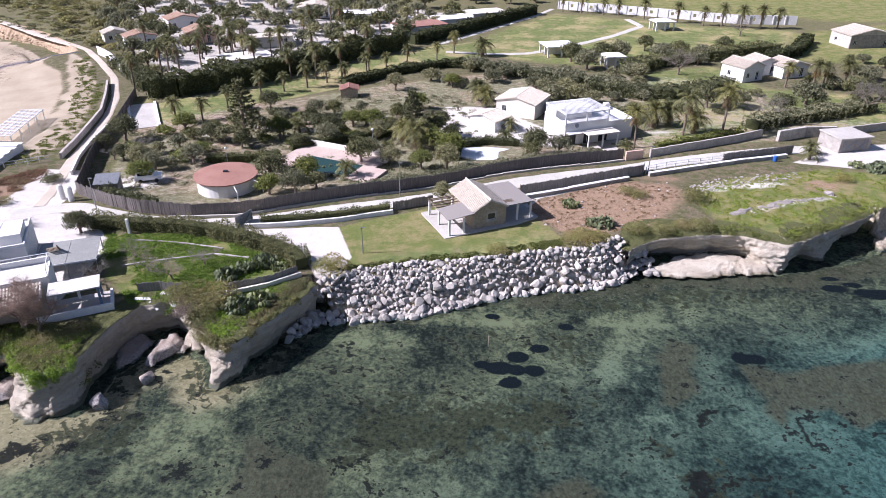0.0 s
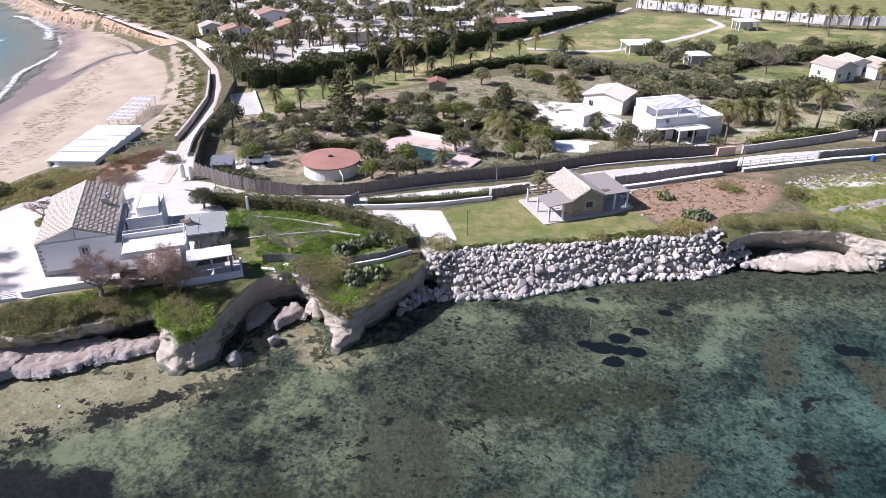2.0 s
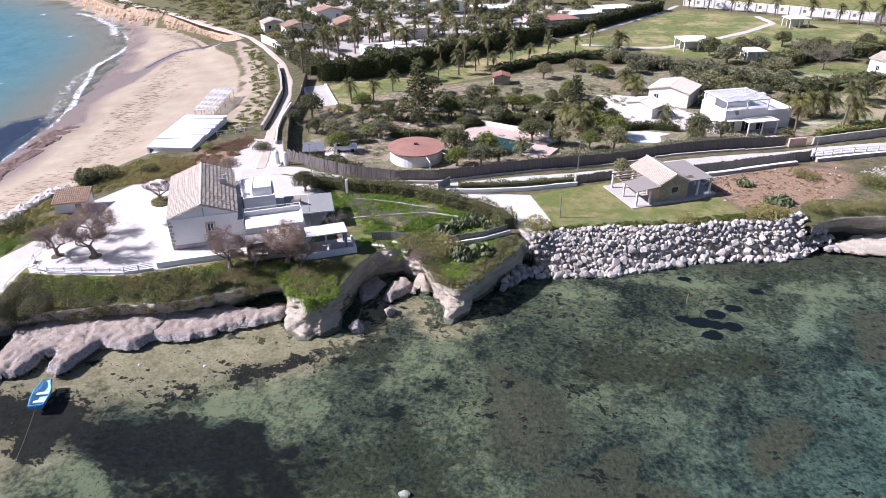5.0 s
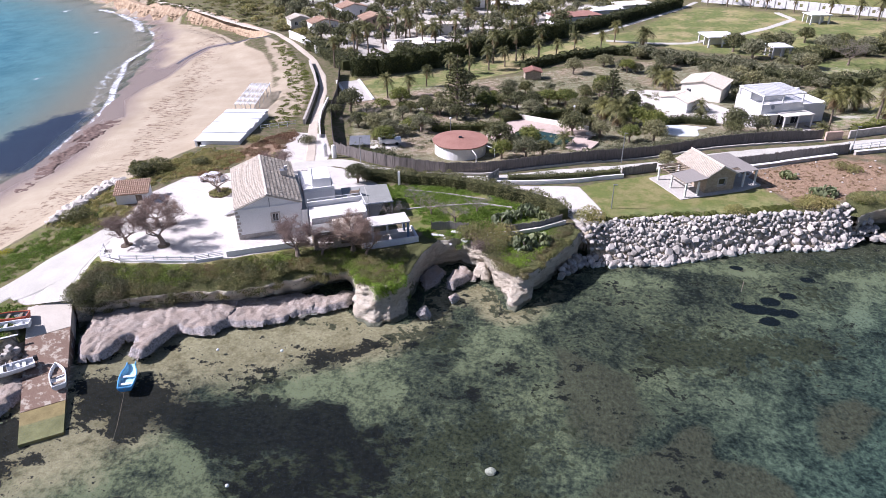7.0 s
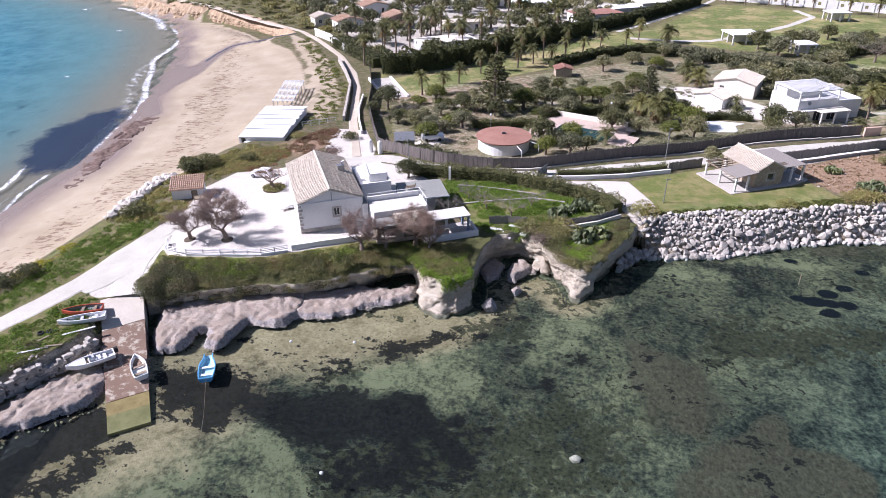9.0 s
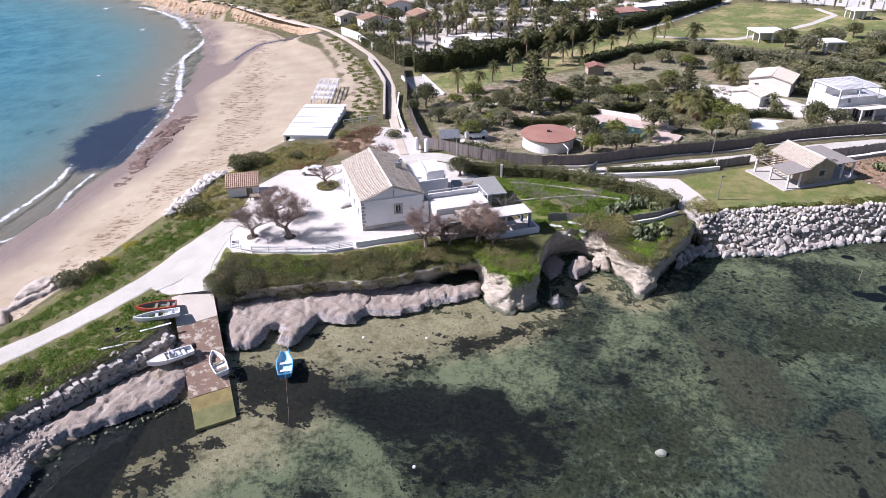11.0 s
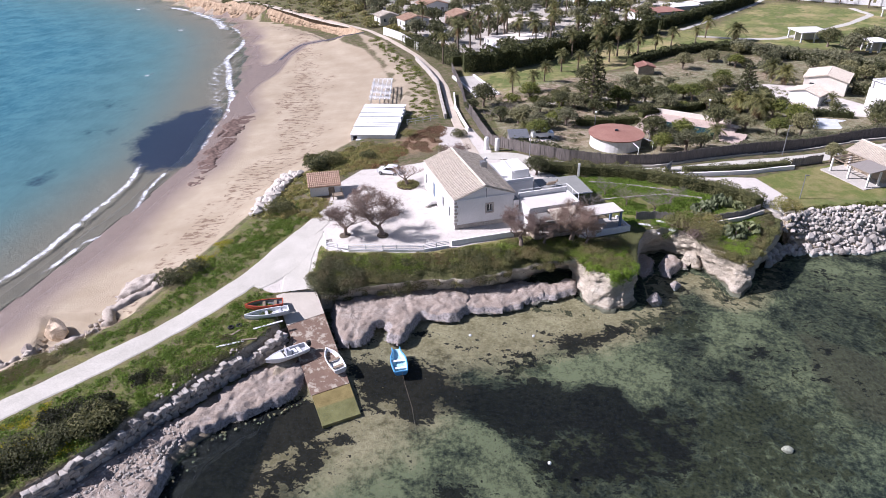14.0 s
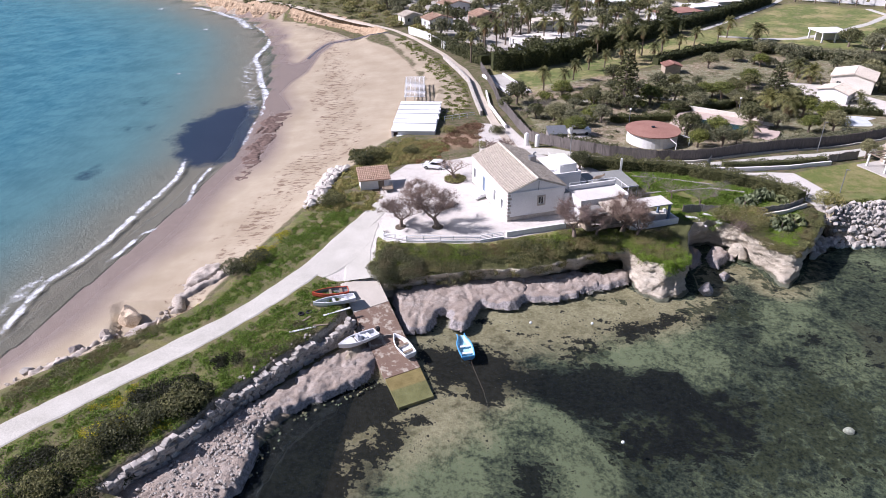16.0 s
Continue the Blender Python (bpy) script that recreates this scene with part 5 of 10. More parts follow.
def railing(name, line, high, mat, label, bars=(0.35, 0.75), gap=1.8, group=""):
    ob = thing(name, label, "railing", on(*line[0]), 0, group)
    o = ob.matrix_world.translation
    for (ax, ay), (bx, by) in zip(line, line[1:]):
        n = max(1, round(math.hypot(bx - ax, by - ay) / gap))
        pts = [(ax + (bx - ax) * k / n, ay + (by - ay) * k / n) for k in range(n + 1)]
        pts = [(x - o.x, y - o.y, ground_at(x, y) - o.z) for x, y in pts]
        for p in pts[:-1]:
            part("post", Shape().box(p[0] - 0.05, p[1] - 0.05, p[2] - 0.2, p[0] + 0.05, p[1] + 0.05, p[2] + high), mat, ob)
        for p, q in zip(pts, pts[1:]):
            for b in (*bars, high):
                part("rail", Shape().tube([(p[0], p[1], p[2] + b), (q[0], q[1], q[2] + b)], 0.05, 5), mat, ob)
    return ob


wall_run("terrace_wall", [(-77.2, 54.5), (-76.2, 52.2), (-73, 51.2), (-68.6, 51.4), (-63.5, 51.9), (-60.5, 53.2)], 0.25, 0.35, WHITE, "low white terrace wall above the cliff")
railing("terrace_railing", [(-77.2, 54.5), (-76.2, 52.2), (-73, 51.2), (-68.6, 51.4), (-63.5, 51.9), (-60.5, 53.2)], 0.95, WHITE_PAINT, "white wooden rails along the terrace edge", (0.5, 0.72))
for x, y, z, w_, d_, tx, ty, tz in ((-35.0, 62.9, 3.95, 1.7, 0.5, 4, 8, 12), (-32.4, 63.9, 4.0, 1.9, 0.6, -6, 3, -8), (-31.2, 62.6, 3.7, 1.2, 0.7, 24, -14, 40), (-33.6, 62.2, 3.5, 1.4, 0.25, 10, 28, -30)):
    b_ = alone("broken_slab", Shape().box(-w_ / 2, -d_ / 2, -0.08, w_ / 2, d_ / 2, 0.08), WHITE, "broken white slab at the collapsed garden edge", "rubble", "broken slabs")
    b_.matrix_world = pose(x, y, z + 0.1, tx, ty, tz)
wall_run("garden_wall", [(-60.2, 53.6), (-52.5, 57.0)], 0.3, 0.75, WHITE, "white wall before the gable of the house")
wall_run("ledge_wall", [(-52.4, 57.0), (-50.9, 57.8)], 0.3, 0.6, STONE, "rough stone wall under the wing")


# ---- shed, car, beach buildings ----
shed = thing("garden_shed", "small white shed with an orange tiled roof", "shed", (-82.9, 67.2, 3.45), 20)
M = block(shed, 4.4, 3.2, 1.9, WHITE, [("f", 2.7, 3.6, 0, 1.6), ("l", 1.2, 1.8, 0.9, 1.5)], 0.2)
# brown panel put where the open front is only dark with shade
part("dark_doorway", Shape().box(2.7, 0.12, 0, 3.6, 0.16, 1.6), WOOD, shed, "brown panel filling the shed's dark open front")
window(shed, M["l"] @ Matrix.Translation((1.2, 0, 0.9)), 0.6, 0.6, BLUE_DOOR)
mm = Matrix.Translation((-0.25, -0.3, 1.9)) @ pose(0, 0, 0, 12, 0, 0)
sl = part("roof_slab", Shape().box(0, 0, -0.1, 4.9, 3.8, 0, mm), TILE_RED, shed)
ts = tiled(4.9, 3.8, 0.28, 0.45, 0.09, 21)
part("roof_tiles", Shape().add(np.concatenate(ts.v), ts.f, mm), TILE_RED, sl, "orange clay tiles")
part("gable", Shape().add([(0, 0.2, 1.9), (0, 3.2, 1.9), (0, 3.2, 2.52), (0.2, 0.2, 1.9), (0.2, 3.2, 1.9), (0.2, 3.2, 2.52)], [(0, 2, 1), (3, 4, 5), (0, 1, 4, 3), (1, 2, 5, 4), (2, 0, 3, 5)]), WHITE, shed)
rack = thing("wooden_rack", "weathered wooden frame beside the shed", "rack", (-79.2, 66.6, 3.7), 24)
for x, y in ((0, 0), (1.4, 0), (0, 1.2), (1.4, 1.2)):
    part("post", Shape().box(x - 0.05, y - 0.05, -0.3, x + 0.05, y + 0.05, 1.3), WOOD, rack)
part("shelf", Shape().box(-0.1, -0.1, 0.6, 1.5, 1.3, 0.66), WOOD, rack)


CAR_WHITE, t_, b_ = material("car_paint", 0.25, 0, 0.5)
b_.inputs["Base Color"].default_value = (0.78, 0.79, 0.80, 1)
b_.inputs["Coat Weight"].default_value = 0.6
RUBBER = plain("rubber", (0.015, 0.015, 0.015), (0.035, 0.035, 0.035), 3, 0.85, 0.1)
GLASS_DARK = plain("car_glass", (0.01, 0.012, 0.015), (0.02, 0.023, 0.028), 1, 0.08, 0.0, spec=0.6)


def hatchback(name, label, at, turn, paint):
    """A small car along x, its nose at +x."""
    car = thing(name, label, "car", at, turn)
    side = [(-1.9, 0.35), (-1.93, 0.75), (-1.8, 1.05), (-1.35, 1.42), (-0.3, 1.47), (0.35, 1.38), (1.0, 0.95), (1.75, 0.80), (1.95, 0.55), (1.92, 0.32)]
    s = Shape()
    rows = []
    for y, k in ((-0.82, 0.0), (-0.80, 0.5), (-0.62, 1.0), (0.62, 1.0), (0.80, 0.5), (0.82, 0.0)):
        rows.append([(x, y if z < 0.9 else y * 0.88, z if z < 0.9 else 0.9 + (z - 0.9) * min(1, k * 1.0 + 0.0)) for x, z in side])
    n = len(side)
    s.add([p for r in rows for p in r], [(a * n + i, a * n + i + 1, (a + 1) * n + i + 1, (a + 1) * n + i) for a in range(5) for i in range(n - 1)] + [tuple(range(n))[::-1], tuple(range(5 * n, 6 * n)), tuple(a * n for a in range(6)), tuple(a * n + n - 1 for a in range(6))[::-1]])
    part("body", s, paint, car, smooth=False)
    for y in (-1, 1):
        part("side_window", Shape().add([(-1.35, y * 0.785, 0.93), (0.75, y * 0.785, 0.93), (0.3, y * 0.70, 1.29), (-1.2, y * 0.70, 1.32)], [(0, 1, 2, 3) if y < 0 else (3, 2, 1, 0)]), GLASS_DARK, car)
    part("windscreen", Shape().add([(1.01, -0.64, 0.985), (1.01, 0.64, 0.985), (0.40, 0.56, 1.385), (0.40, -0.56, 1.385)], [(0, 1, 2, 3)]), GLASS_DARK, car)
    part("rear_window", Shape().add([(-1.80, -0.56, 1.10), (-1.80, 0.56, 1.10), (-1.40, 0.56, 1.41), (-1.40, -0.56, 1.41)], [(3, 2, 1, 0)]), GLASS_DARK, car)
    for x in (-1.22, 1.22):
        for y in (-0.80, 0.80):
            wheel = part("wheel", Shape().lathe([(0.20, -0.10), (0.30, -0.09), (0.30, 0.09), (0.20, 0.10)], 16, Matrix.Translation((x, y, 0.30)) @ pose(0, 0, 0, 90, 0, 0)), RUBBER, car)
            part("rim", Shape().lathe([(0.02, -0.115), (0.19, -0.105), (0.19, 0.105), (0.02, 0.115)], 12, Matrix.Translation((x, y, 0.30)) @ pose(0, 0, 0, 90, 0, 0)), METAL, wheel)
    for y in (-0.55, 0.55):
        part("headlight", Shape().blob((0.1, 0.16, 0.08), 1, 0, 0, 0, Matrix.Translation((1.86, y, 0.68))), METAL, car)
    part("bumper", Shape().box(1.86, -0.75, 0.30, 1.99, 0.75, 0.5).box(-1.99, -0.75, 0.30, -1.88, 0.75, 0.5), paint, car)
    return car


hatchback("parked_car", "small white hatchback parked on pale gravel", on(-73.0, 77.6), 170, CAR_WHITE)

lido = thing("beach_pavilion", "white wooden beach pavilion on the sand", "pavilion", (-83.6, 93.2, 1.3), 4)
part("deck", Shape().box(-1.6, -0.6, -0.9, 8.6, 19.5, 0.25), WHITE_PAINT, lido)
M = block(lido, 8.2, 18.0, 2.5, WHITE_PAINT, [("f", 0.4, 1.2, 0.3, 2.3)], 0.15, (0.2, 0.3, 0.25))
part("front_room", Shape().box(1.2, -0.4, 0.25, 7.6, 0.3, 2.0), WHITE_PAINT, lido)
rng = random.Random(4)
for k in range(12):
    part("roof_sheet", Shape().box(0.0, 4.6 + k * 1.17, 2.78 + rng.uniform(0, 0.12), 8.6 + rng.uniform(-0.3, 0.2), 5.68 + k * 1.17, 2.9 + rng.uniform(0, 0.1)), WHITE_PAINT, lido)
part("roof_slab", Shape().box(0.1, 0.2, 2.75, 8.4, 4.5, 2.85), WHITE_PAINT, lido)
for x in (-1.4, 0.8, 3.0, 5.2, 7.4):
    part("rail_post", Shape().box(x, -1.5, -1.0, x + 0.09, -1.41, 1.0), REED_GREY, lido)
part("rail", Shape().box(-1.5, -1.5, 0.9, 7.5, -1.42, 1.0).box(-1.5, -1.5, 0.45, 7.5, -1.42, 0.53), REED_GREY, lido)
pergola = thing("beach_pergola", "white slatted beach pergola beside the pavilion", "pergola", (-84.6, 115.0, 1.6), 9)
for x in (0, 2.0, 4.0):
    for y in (0, 4, 8, 12, 15.5):
        part("post", Shape().box(x - 0.06, y - 0.06, -0.6, x + 0.06, y + 0.06, 2.5), WHITE_PAINT, pergola)
for x in (0, 1.0, 2.0, 3.0, 4.0):
    part("beam", Shape().box(x - 0.07, -0.4, 2.5, x + 0.07, 16.0, 2.66), WHITE_PAINT, pergola)
for k in range(18):
    part("slat", Shape().box(-0.3, -0.3 + k * 0.93, 2.67, 4.3, -0.02 + k * 0.93, 2.73), WHITE_PAINT, pergola)
part("low_front", Shape().box(0, -0.05, -0.5, 4.0, 0.1, 1.6), WHITE_PAINT, pergola)
railing("beach_ramp_railing", [(-74.6, 103), (-69, 107)], 1.0, WHITE_PAINT, "white rail along the ramp to the beach", (0.5,))


# ---- stone cottage ----
cot = thing("stone_cottage", "small stone cottage with a pale tiled roof", "house", (2.7, 80.8, 4.0), 24)
CW, CD, CH = 4.9, 7.6, 2.75
M = block(cot, CW, CD, CH, STONE, [("f", 2.15, 3.35, 1.05, 2.05), ("l", 3.4, 4.5, 0, 2.1)], 0.4)
window(cot, M["f"] @ Matrix.Translation((2.15, 0, 1.05)), 1.2, 1.0, WHITE_PAINT, bars=0, surround=STONE_GREY)
door(cot, M["l"] @ Matrix.Translation((3.4, 0, 0)), 1.1, 2.1, WOOD)
for y0, y1 in ((0.03, 0.38), (CD - 0.38, CD - 0.03)):
    part("gable", Shape().add([(0, y0, CH), (CW, y0, CH), (CW / 2, y0, CH + 1.2), (0, y1, CH), (CW, y1, CH), (CW / 2, y1, CH + 1.2)], [(0, 1, 2), (5, 4, 3), (0, 3, 4, 1), (1, 4, 5, 2), (2, 5, 3, 0)]), STONE, cot)
gable_roof(cot, CW, CD, CH + 0.05, 1.25, TILE_PALE, TILE_PALE, 0.25, 0.28)
slab = alone("cottage_terrace", Shape().plate([(-4.6, -0.9), (6.2, -0.9), (10.2, 0.2), (10.2, 5.0), (5.0, 8.2), (-4.6, 7.6)], -0.4, 0.07), CONCRETE, "pale concrete terrace round the cottage", "terrace", kind="structure", at=(2.7, 80.8, 4.0), turn=24)
pa = thing("cottage_pergola", "grey cane shade on white posts beside the cottage", "pergola", (2.7, 80.8, 4.07), 24, "cottage pergolas")
part("shade_mat", Shape().add([(-3.9, -0.5, 2.25), (0.0, -0.5, 2.6), (0.0, 3.4, 2.6), (-3.9, 3.4, 2.25), (-3.9, -0.5, 2.32), (0.0, -0.5, 2.68), (0.0, 3.4, 2.68), (-3.9, 3.4, 2.32)], [(3, 2, 1, 0), (4, 5, 6, 7), (0, 1, 5, 4), (1, 2, 6, 5), (2, 3, 7, 6), (3, 0, 4, 7)]), REED_GREY, pa)
for x, y in ((-3.7, -0.35), (-3.7, 3.2), (-3.7, 6.6), (-0.2, 6.6), (-1.6, -0.35)):
    part("post", Shape().box(x - 0.12, y - 0.12, 0, x + 0.12, y + 0.12, 2.2), WHITE, pa)
for y in (3.9, 4.7, 5.5, 6.3, 6.7):
    part("beam", Shape().box(-3.9, y - 0.06, 2.2, 0.0, y + 0.06, 2.34), WOOD, pa)
part("edge_beam", Shape().box(-3.82, -0.4, 2.08, -3.62, 6.8, 2.22), WOOD, pa)
pb = thing("cottage_pergola", "grey cane shade roof with a gap, on posts", "pergola", (2.7, 80.8, 4.07), 24, "cottage pergolas")
for y0, y1, x0 in ((2.0, 7.6, 5.0), (0.2, 1.1, 5.0)):
    part("shade_mat", Shape().box(x0, y0, 2.5, 9.3, y1, 2.57), REED_GREY, pb)
part("shade_mat", Shape().box(6.8, 1.1, 2.5, 9.3, 2.0, 2.57), REED_GREY, pb)
for k in range(4):
    part("beam", Shape().box(4.95, 1.15 + k * 0.24, 2.4, 9.3, 1.27 + k * 0.24, 2.5), WOOD, pb)
for x, y in ((9.0, 0.4), (9.0, 3.8), (9.0, 7.3), (6.9, 0.4)):
    part("post", Shape().box(x - 0.12, y - 0.12, 0, x + 0.12, y + 0.12, 2.42), WHITE, pb)


# ---- round house, pool and villa behind the fence ----
tank = thing("round_house", "round white building with a flat red roof", "outbuilding", (-35.6, 96.9, 2.55))
part("wall", Shape().lathe([(4.5, -0.3), (4.5, 2.35)], 40), WHITE, tank)
part("roof", Shape().lathe([(4.85, 2.35), (4.9, 2.55), (0.5, 2.85), (0.1, 2.86)], 40), ROOF_RED, tank, "dull red painted roof")
part("roof_hatch", Shape().box(-0.3, -0.25, 2.84, 0.3, 0.25, 3.1), DARK, tank)
for w in (-60, -20, 20):
    c_, s_ = math.cos(radians(w)), math.sin(radians(w))
    part("prop", Shape().tube([(4.6 * c_, 4.6 * s_, 2.3), (6.6 * c_, 6.6 * s_, 1.9)], 0.07, 6).tube([(6.6 * c_, 6.6 * s_, 1.9), (6.6 * c_, 6.6 * s_, -0.2)], 0.07, 6), WHITE_PAINT, tank)

POOL_WATER, t_, b_ = material("pool_water", 0.05, 0, 0.5)
b_.inputs["Base Color"].default_value = (0.016, 0.046, 0.034, 1)
pool = thing("swimming_pool", "green swimming pool with pink paved surround", "pool", (-21.0, 105.4, ground_at(-21, 105.4) + 0.15), -24)
part("paving", Shape().box(-9.5, 2.6, -0.5, 7.5, 7.2, 0.06).box(-9.5, -5.5, -0.5, -5.4, 2.6, 0.05).box(5.2, -6, -0.5, 9.8, 2.6, 0.05), PINK_PAVE, pool)
part("water_surface", Shape().plate([(-5.4, -2.4), (-2, -3.0), (5.2, -2.4), (5.2, 2.6), (-5.4, 2.6)], -0.5, 0.03), POOL_WATER, pool)
part("pool_wall", Shape().box(-8.5, 7.2, -0.4, 6.0, 7.6, 0.9), CREAM, pool)
part("pool_bench", Shape().box(6.4, 5.0, 0.06, 8.2, 5.6, 0.5), CREAM, pool)

villa = thing("two_storey_villa", "white two-storey villa with roof pergola and porch", "villa", (20.4, 117.4, 2.6), 21)
M = block(villa, 14.5, 8.0, 3.4, WHITE, [("f", 0.8, 2.4, 0, 2.4), ("f", 4.0, 5.6, 0, 2.2), ("f", 7.2, 9.2, 0, 2.3), ("r", 1.4, 2.2, 0.6, 2.1), ("r", 2.8, 3.6, 0.6, 2.1), ("r", 5.2, 6.2, 0, 2.2)], 0.3)
for x, w_ in ((0.8, 1.6), (4.0, 1.6), (7.2, 2.0)):
    window(villa, M["f"] @ Matrix.Translation((x, 0, 0)), w_, 2.3, BLUE_DOOR if x < 1 else WHITE_PAINT)
for x, w_, z, h_ in ((1.4, 0.8, 0.6, 1.5), (2.8, 0.8, 0.6, 1.5), (5.2, 1.0, 0, 2.2)):
    window(villa, M["r"] @ Matrix.Translation((x, 0, z)), w_, h_, WHITE_PAINT)
part("roof_terrace", Shape().box(0, 0, 3.4, 14.5, 8.0, 3.55), WHITE, villa)
part("parapet", Shape().box(0, 0, 3.55, 8.6, 0.25, 4.3).box(8.6, 0, 3.55, 14.5, 0.25, 3.8).box(14.25, 0.25, 3.55, 14.5, 8, 3.9).box(0, 0.25, 3.55, 0.25, 8, 4.3), WHITE, villa)
part("roof_room", Shape().box(0.25, 4.2, 3.55, 8.0, 8.0, 5.6), WHITE, villa)
perg = part("roof_pergola", Shape().box(-0.2, -0.2, 5.95, 9.2, 0.0, 6.15).box(-0.2, 7.4, 5.95, 9.2, 7.6, 6.15).box(-0.2, 0, 5.95, 0.0, 7.4, 6.15).box(9.0, 0, 5.95, 9.2, 7.4, 6.15), WHITE_PAINT, villa)
for k in range(16):
    part("slat", Shape().box(0.1, 0.1 + k * 0.46, 6.16, 9.1, 0.31 + k * 0.46, 6.22), WHITE_PAINT, perg)
for x in (0.0, 4.4, 8.9):
    for y in (0.0, 7.3):
        part("post", Shape().box(x - 0.1, y - 0.05, 3.55, x + 0.1, y + 0.15, 5.95), WHITE_PAINT, perg)
vp = part("porch_roof", Shape().box(3.2, -3.0, 2.55, 9.8, 0.0, 2.7), CREAM, villa)
for x in (3.4, 6.4, 9.5):
    part("column", Shape().tube([(x, -2.8, 0), (x, -2.8, 2.55)], 0.16, 8), WHITE, vp)
part("canopy", Shape().box(0.2, -1.3, 2.5, 3.0, 0, 2.62), WHITE, villa)
part("dish", Shape().lathe([(0.05, 0.0), (0.3, 0.06), (0.42, 0.16)], 14, Matrix.Translation((2.2, -0.1, 3.75)) @ pose(0, 0, 0, 70, 0, 0)), METAL, villa)
part("chimney", Shape().box(12.6, 6.9, 3.4, 13.6, 7.8, 4.8), WHITE, villa)
alone("villa_terrace", Shape().box(-2, -5.4, -0.5, 12, 0, 0.05), CONCRETE, "pale terrace before the villa", "terrace", kind="structure", at=(20.4, 117.4, 2.6), turn=21)


def cabin(name, label, at, turn, w, d, h, rise, wall, tile, category="house", holes=(), flat=False, porch_=0.0):
    """A plain small house: walls with openings and a tiled or flat roof."""
    ob = thing(name, label, category, at, turn)
    M = block(ob, w, d, h, wall, holes, 0.25)
    for s_, a, b, c, e in holes:
        window(ob, M[s_] @ Matrix.Translation((a, 0, c)), b - a, e - c, WHITE_PAINT)
    if flat:
        part("roof_slab", Shape().box(-0.25, -0.25, h, w + 0.25, d + 0.25, h + 0.22), tile, ob)
    else:
        for y0, y1 in ((0.02, 0.22), (d - 0.22, d - 0.02)):
            part("gable", Shape().add([(0, y0, h), (w, y0, h), (w / 2, y0, h + rise), (0, y1, h), (w, y1, h), (w / 2, y1, h + rise)], [(0, 1, 2), (5, 4, 3), (0, 3, 4, 1), (1, 4, 5, 2), (2, 5, 3, 0)]), wall, ob)
        gable_roof(ob, w, d, h + 0.04, rise + 0.04, tile, tile, 0.3, 0.45)
    if porch_:
        p = part("porch_roof", Shape().box(0, -porch_, h - 0.35, w, 0, h - 0.22), tile, ob)
        for x in (0.15, w / 2, w - 0.15):
            part("post", Shape().box(x - 0.1, -porch_ + 0.1, 0, x + 0.1, -porch_ + 0.3, h - 0.35), WHITE, p)
    return ob


cabin("villa_annex", "cream annex with a tiled roof and pink side wall", on(9.0, 136.4), -27, 8.5, 8.0, 3.2, 1.0, CREAM, TILE_PALE, "house", [("f", 1.2, 2.2, 1, 2.2)])
cabin("garden_outbuilding", "long white outbuilding with a tiled roof", on(3.4, 128.0), -42, 6.2, 4.4, 2.3, 0.8, WHITE, TILE_PALE, "outbuilding")
for x, y, w_, d_, tn in ((26.9, 192.0, 8.0, 7.0, 12), (40.8, 179.0, 4.6, 4.2, 10), (66.8, 228.0, 6.0, 5.0, 10)):
    g_ = thing("garden_pavilion", "open white garden pavilion on a lawn", "pavilion", on(x, y), tn, "garden pavilions")
    part("roof", Shape().box(-0.5, -0.5, 2.7, w_ + 0.5, d_ + 0.5, 3.0).add([(-0.5, -0.5, 3.0), (w_ + 0.5, -0.5, 3.0), (w_ + 0.5, d_ + 0.5, 3.0), (-0.5, d_ + 0.5, 3.0), (w_ / 2, d_ / 2, 3.7)], [(0, 1, 4), (1, 2, 4), (2, 3, 4), (3, 0, 4)]), WHITE, g_)
    for px in (0, w_ / 2, w_):
        for py in (0, d_):
            part("pillar", Shape().box(px - 0.2, py - 0.2, -0.3, px + 0.2, py + 0.2, 2.7), WHITE, g_)
    part("back_wall", Shape().box(0.2, d_ * 0.55, 0, w_ - 0.2, d_ * 0.6, 2.7), WHITE, g_)


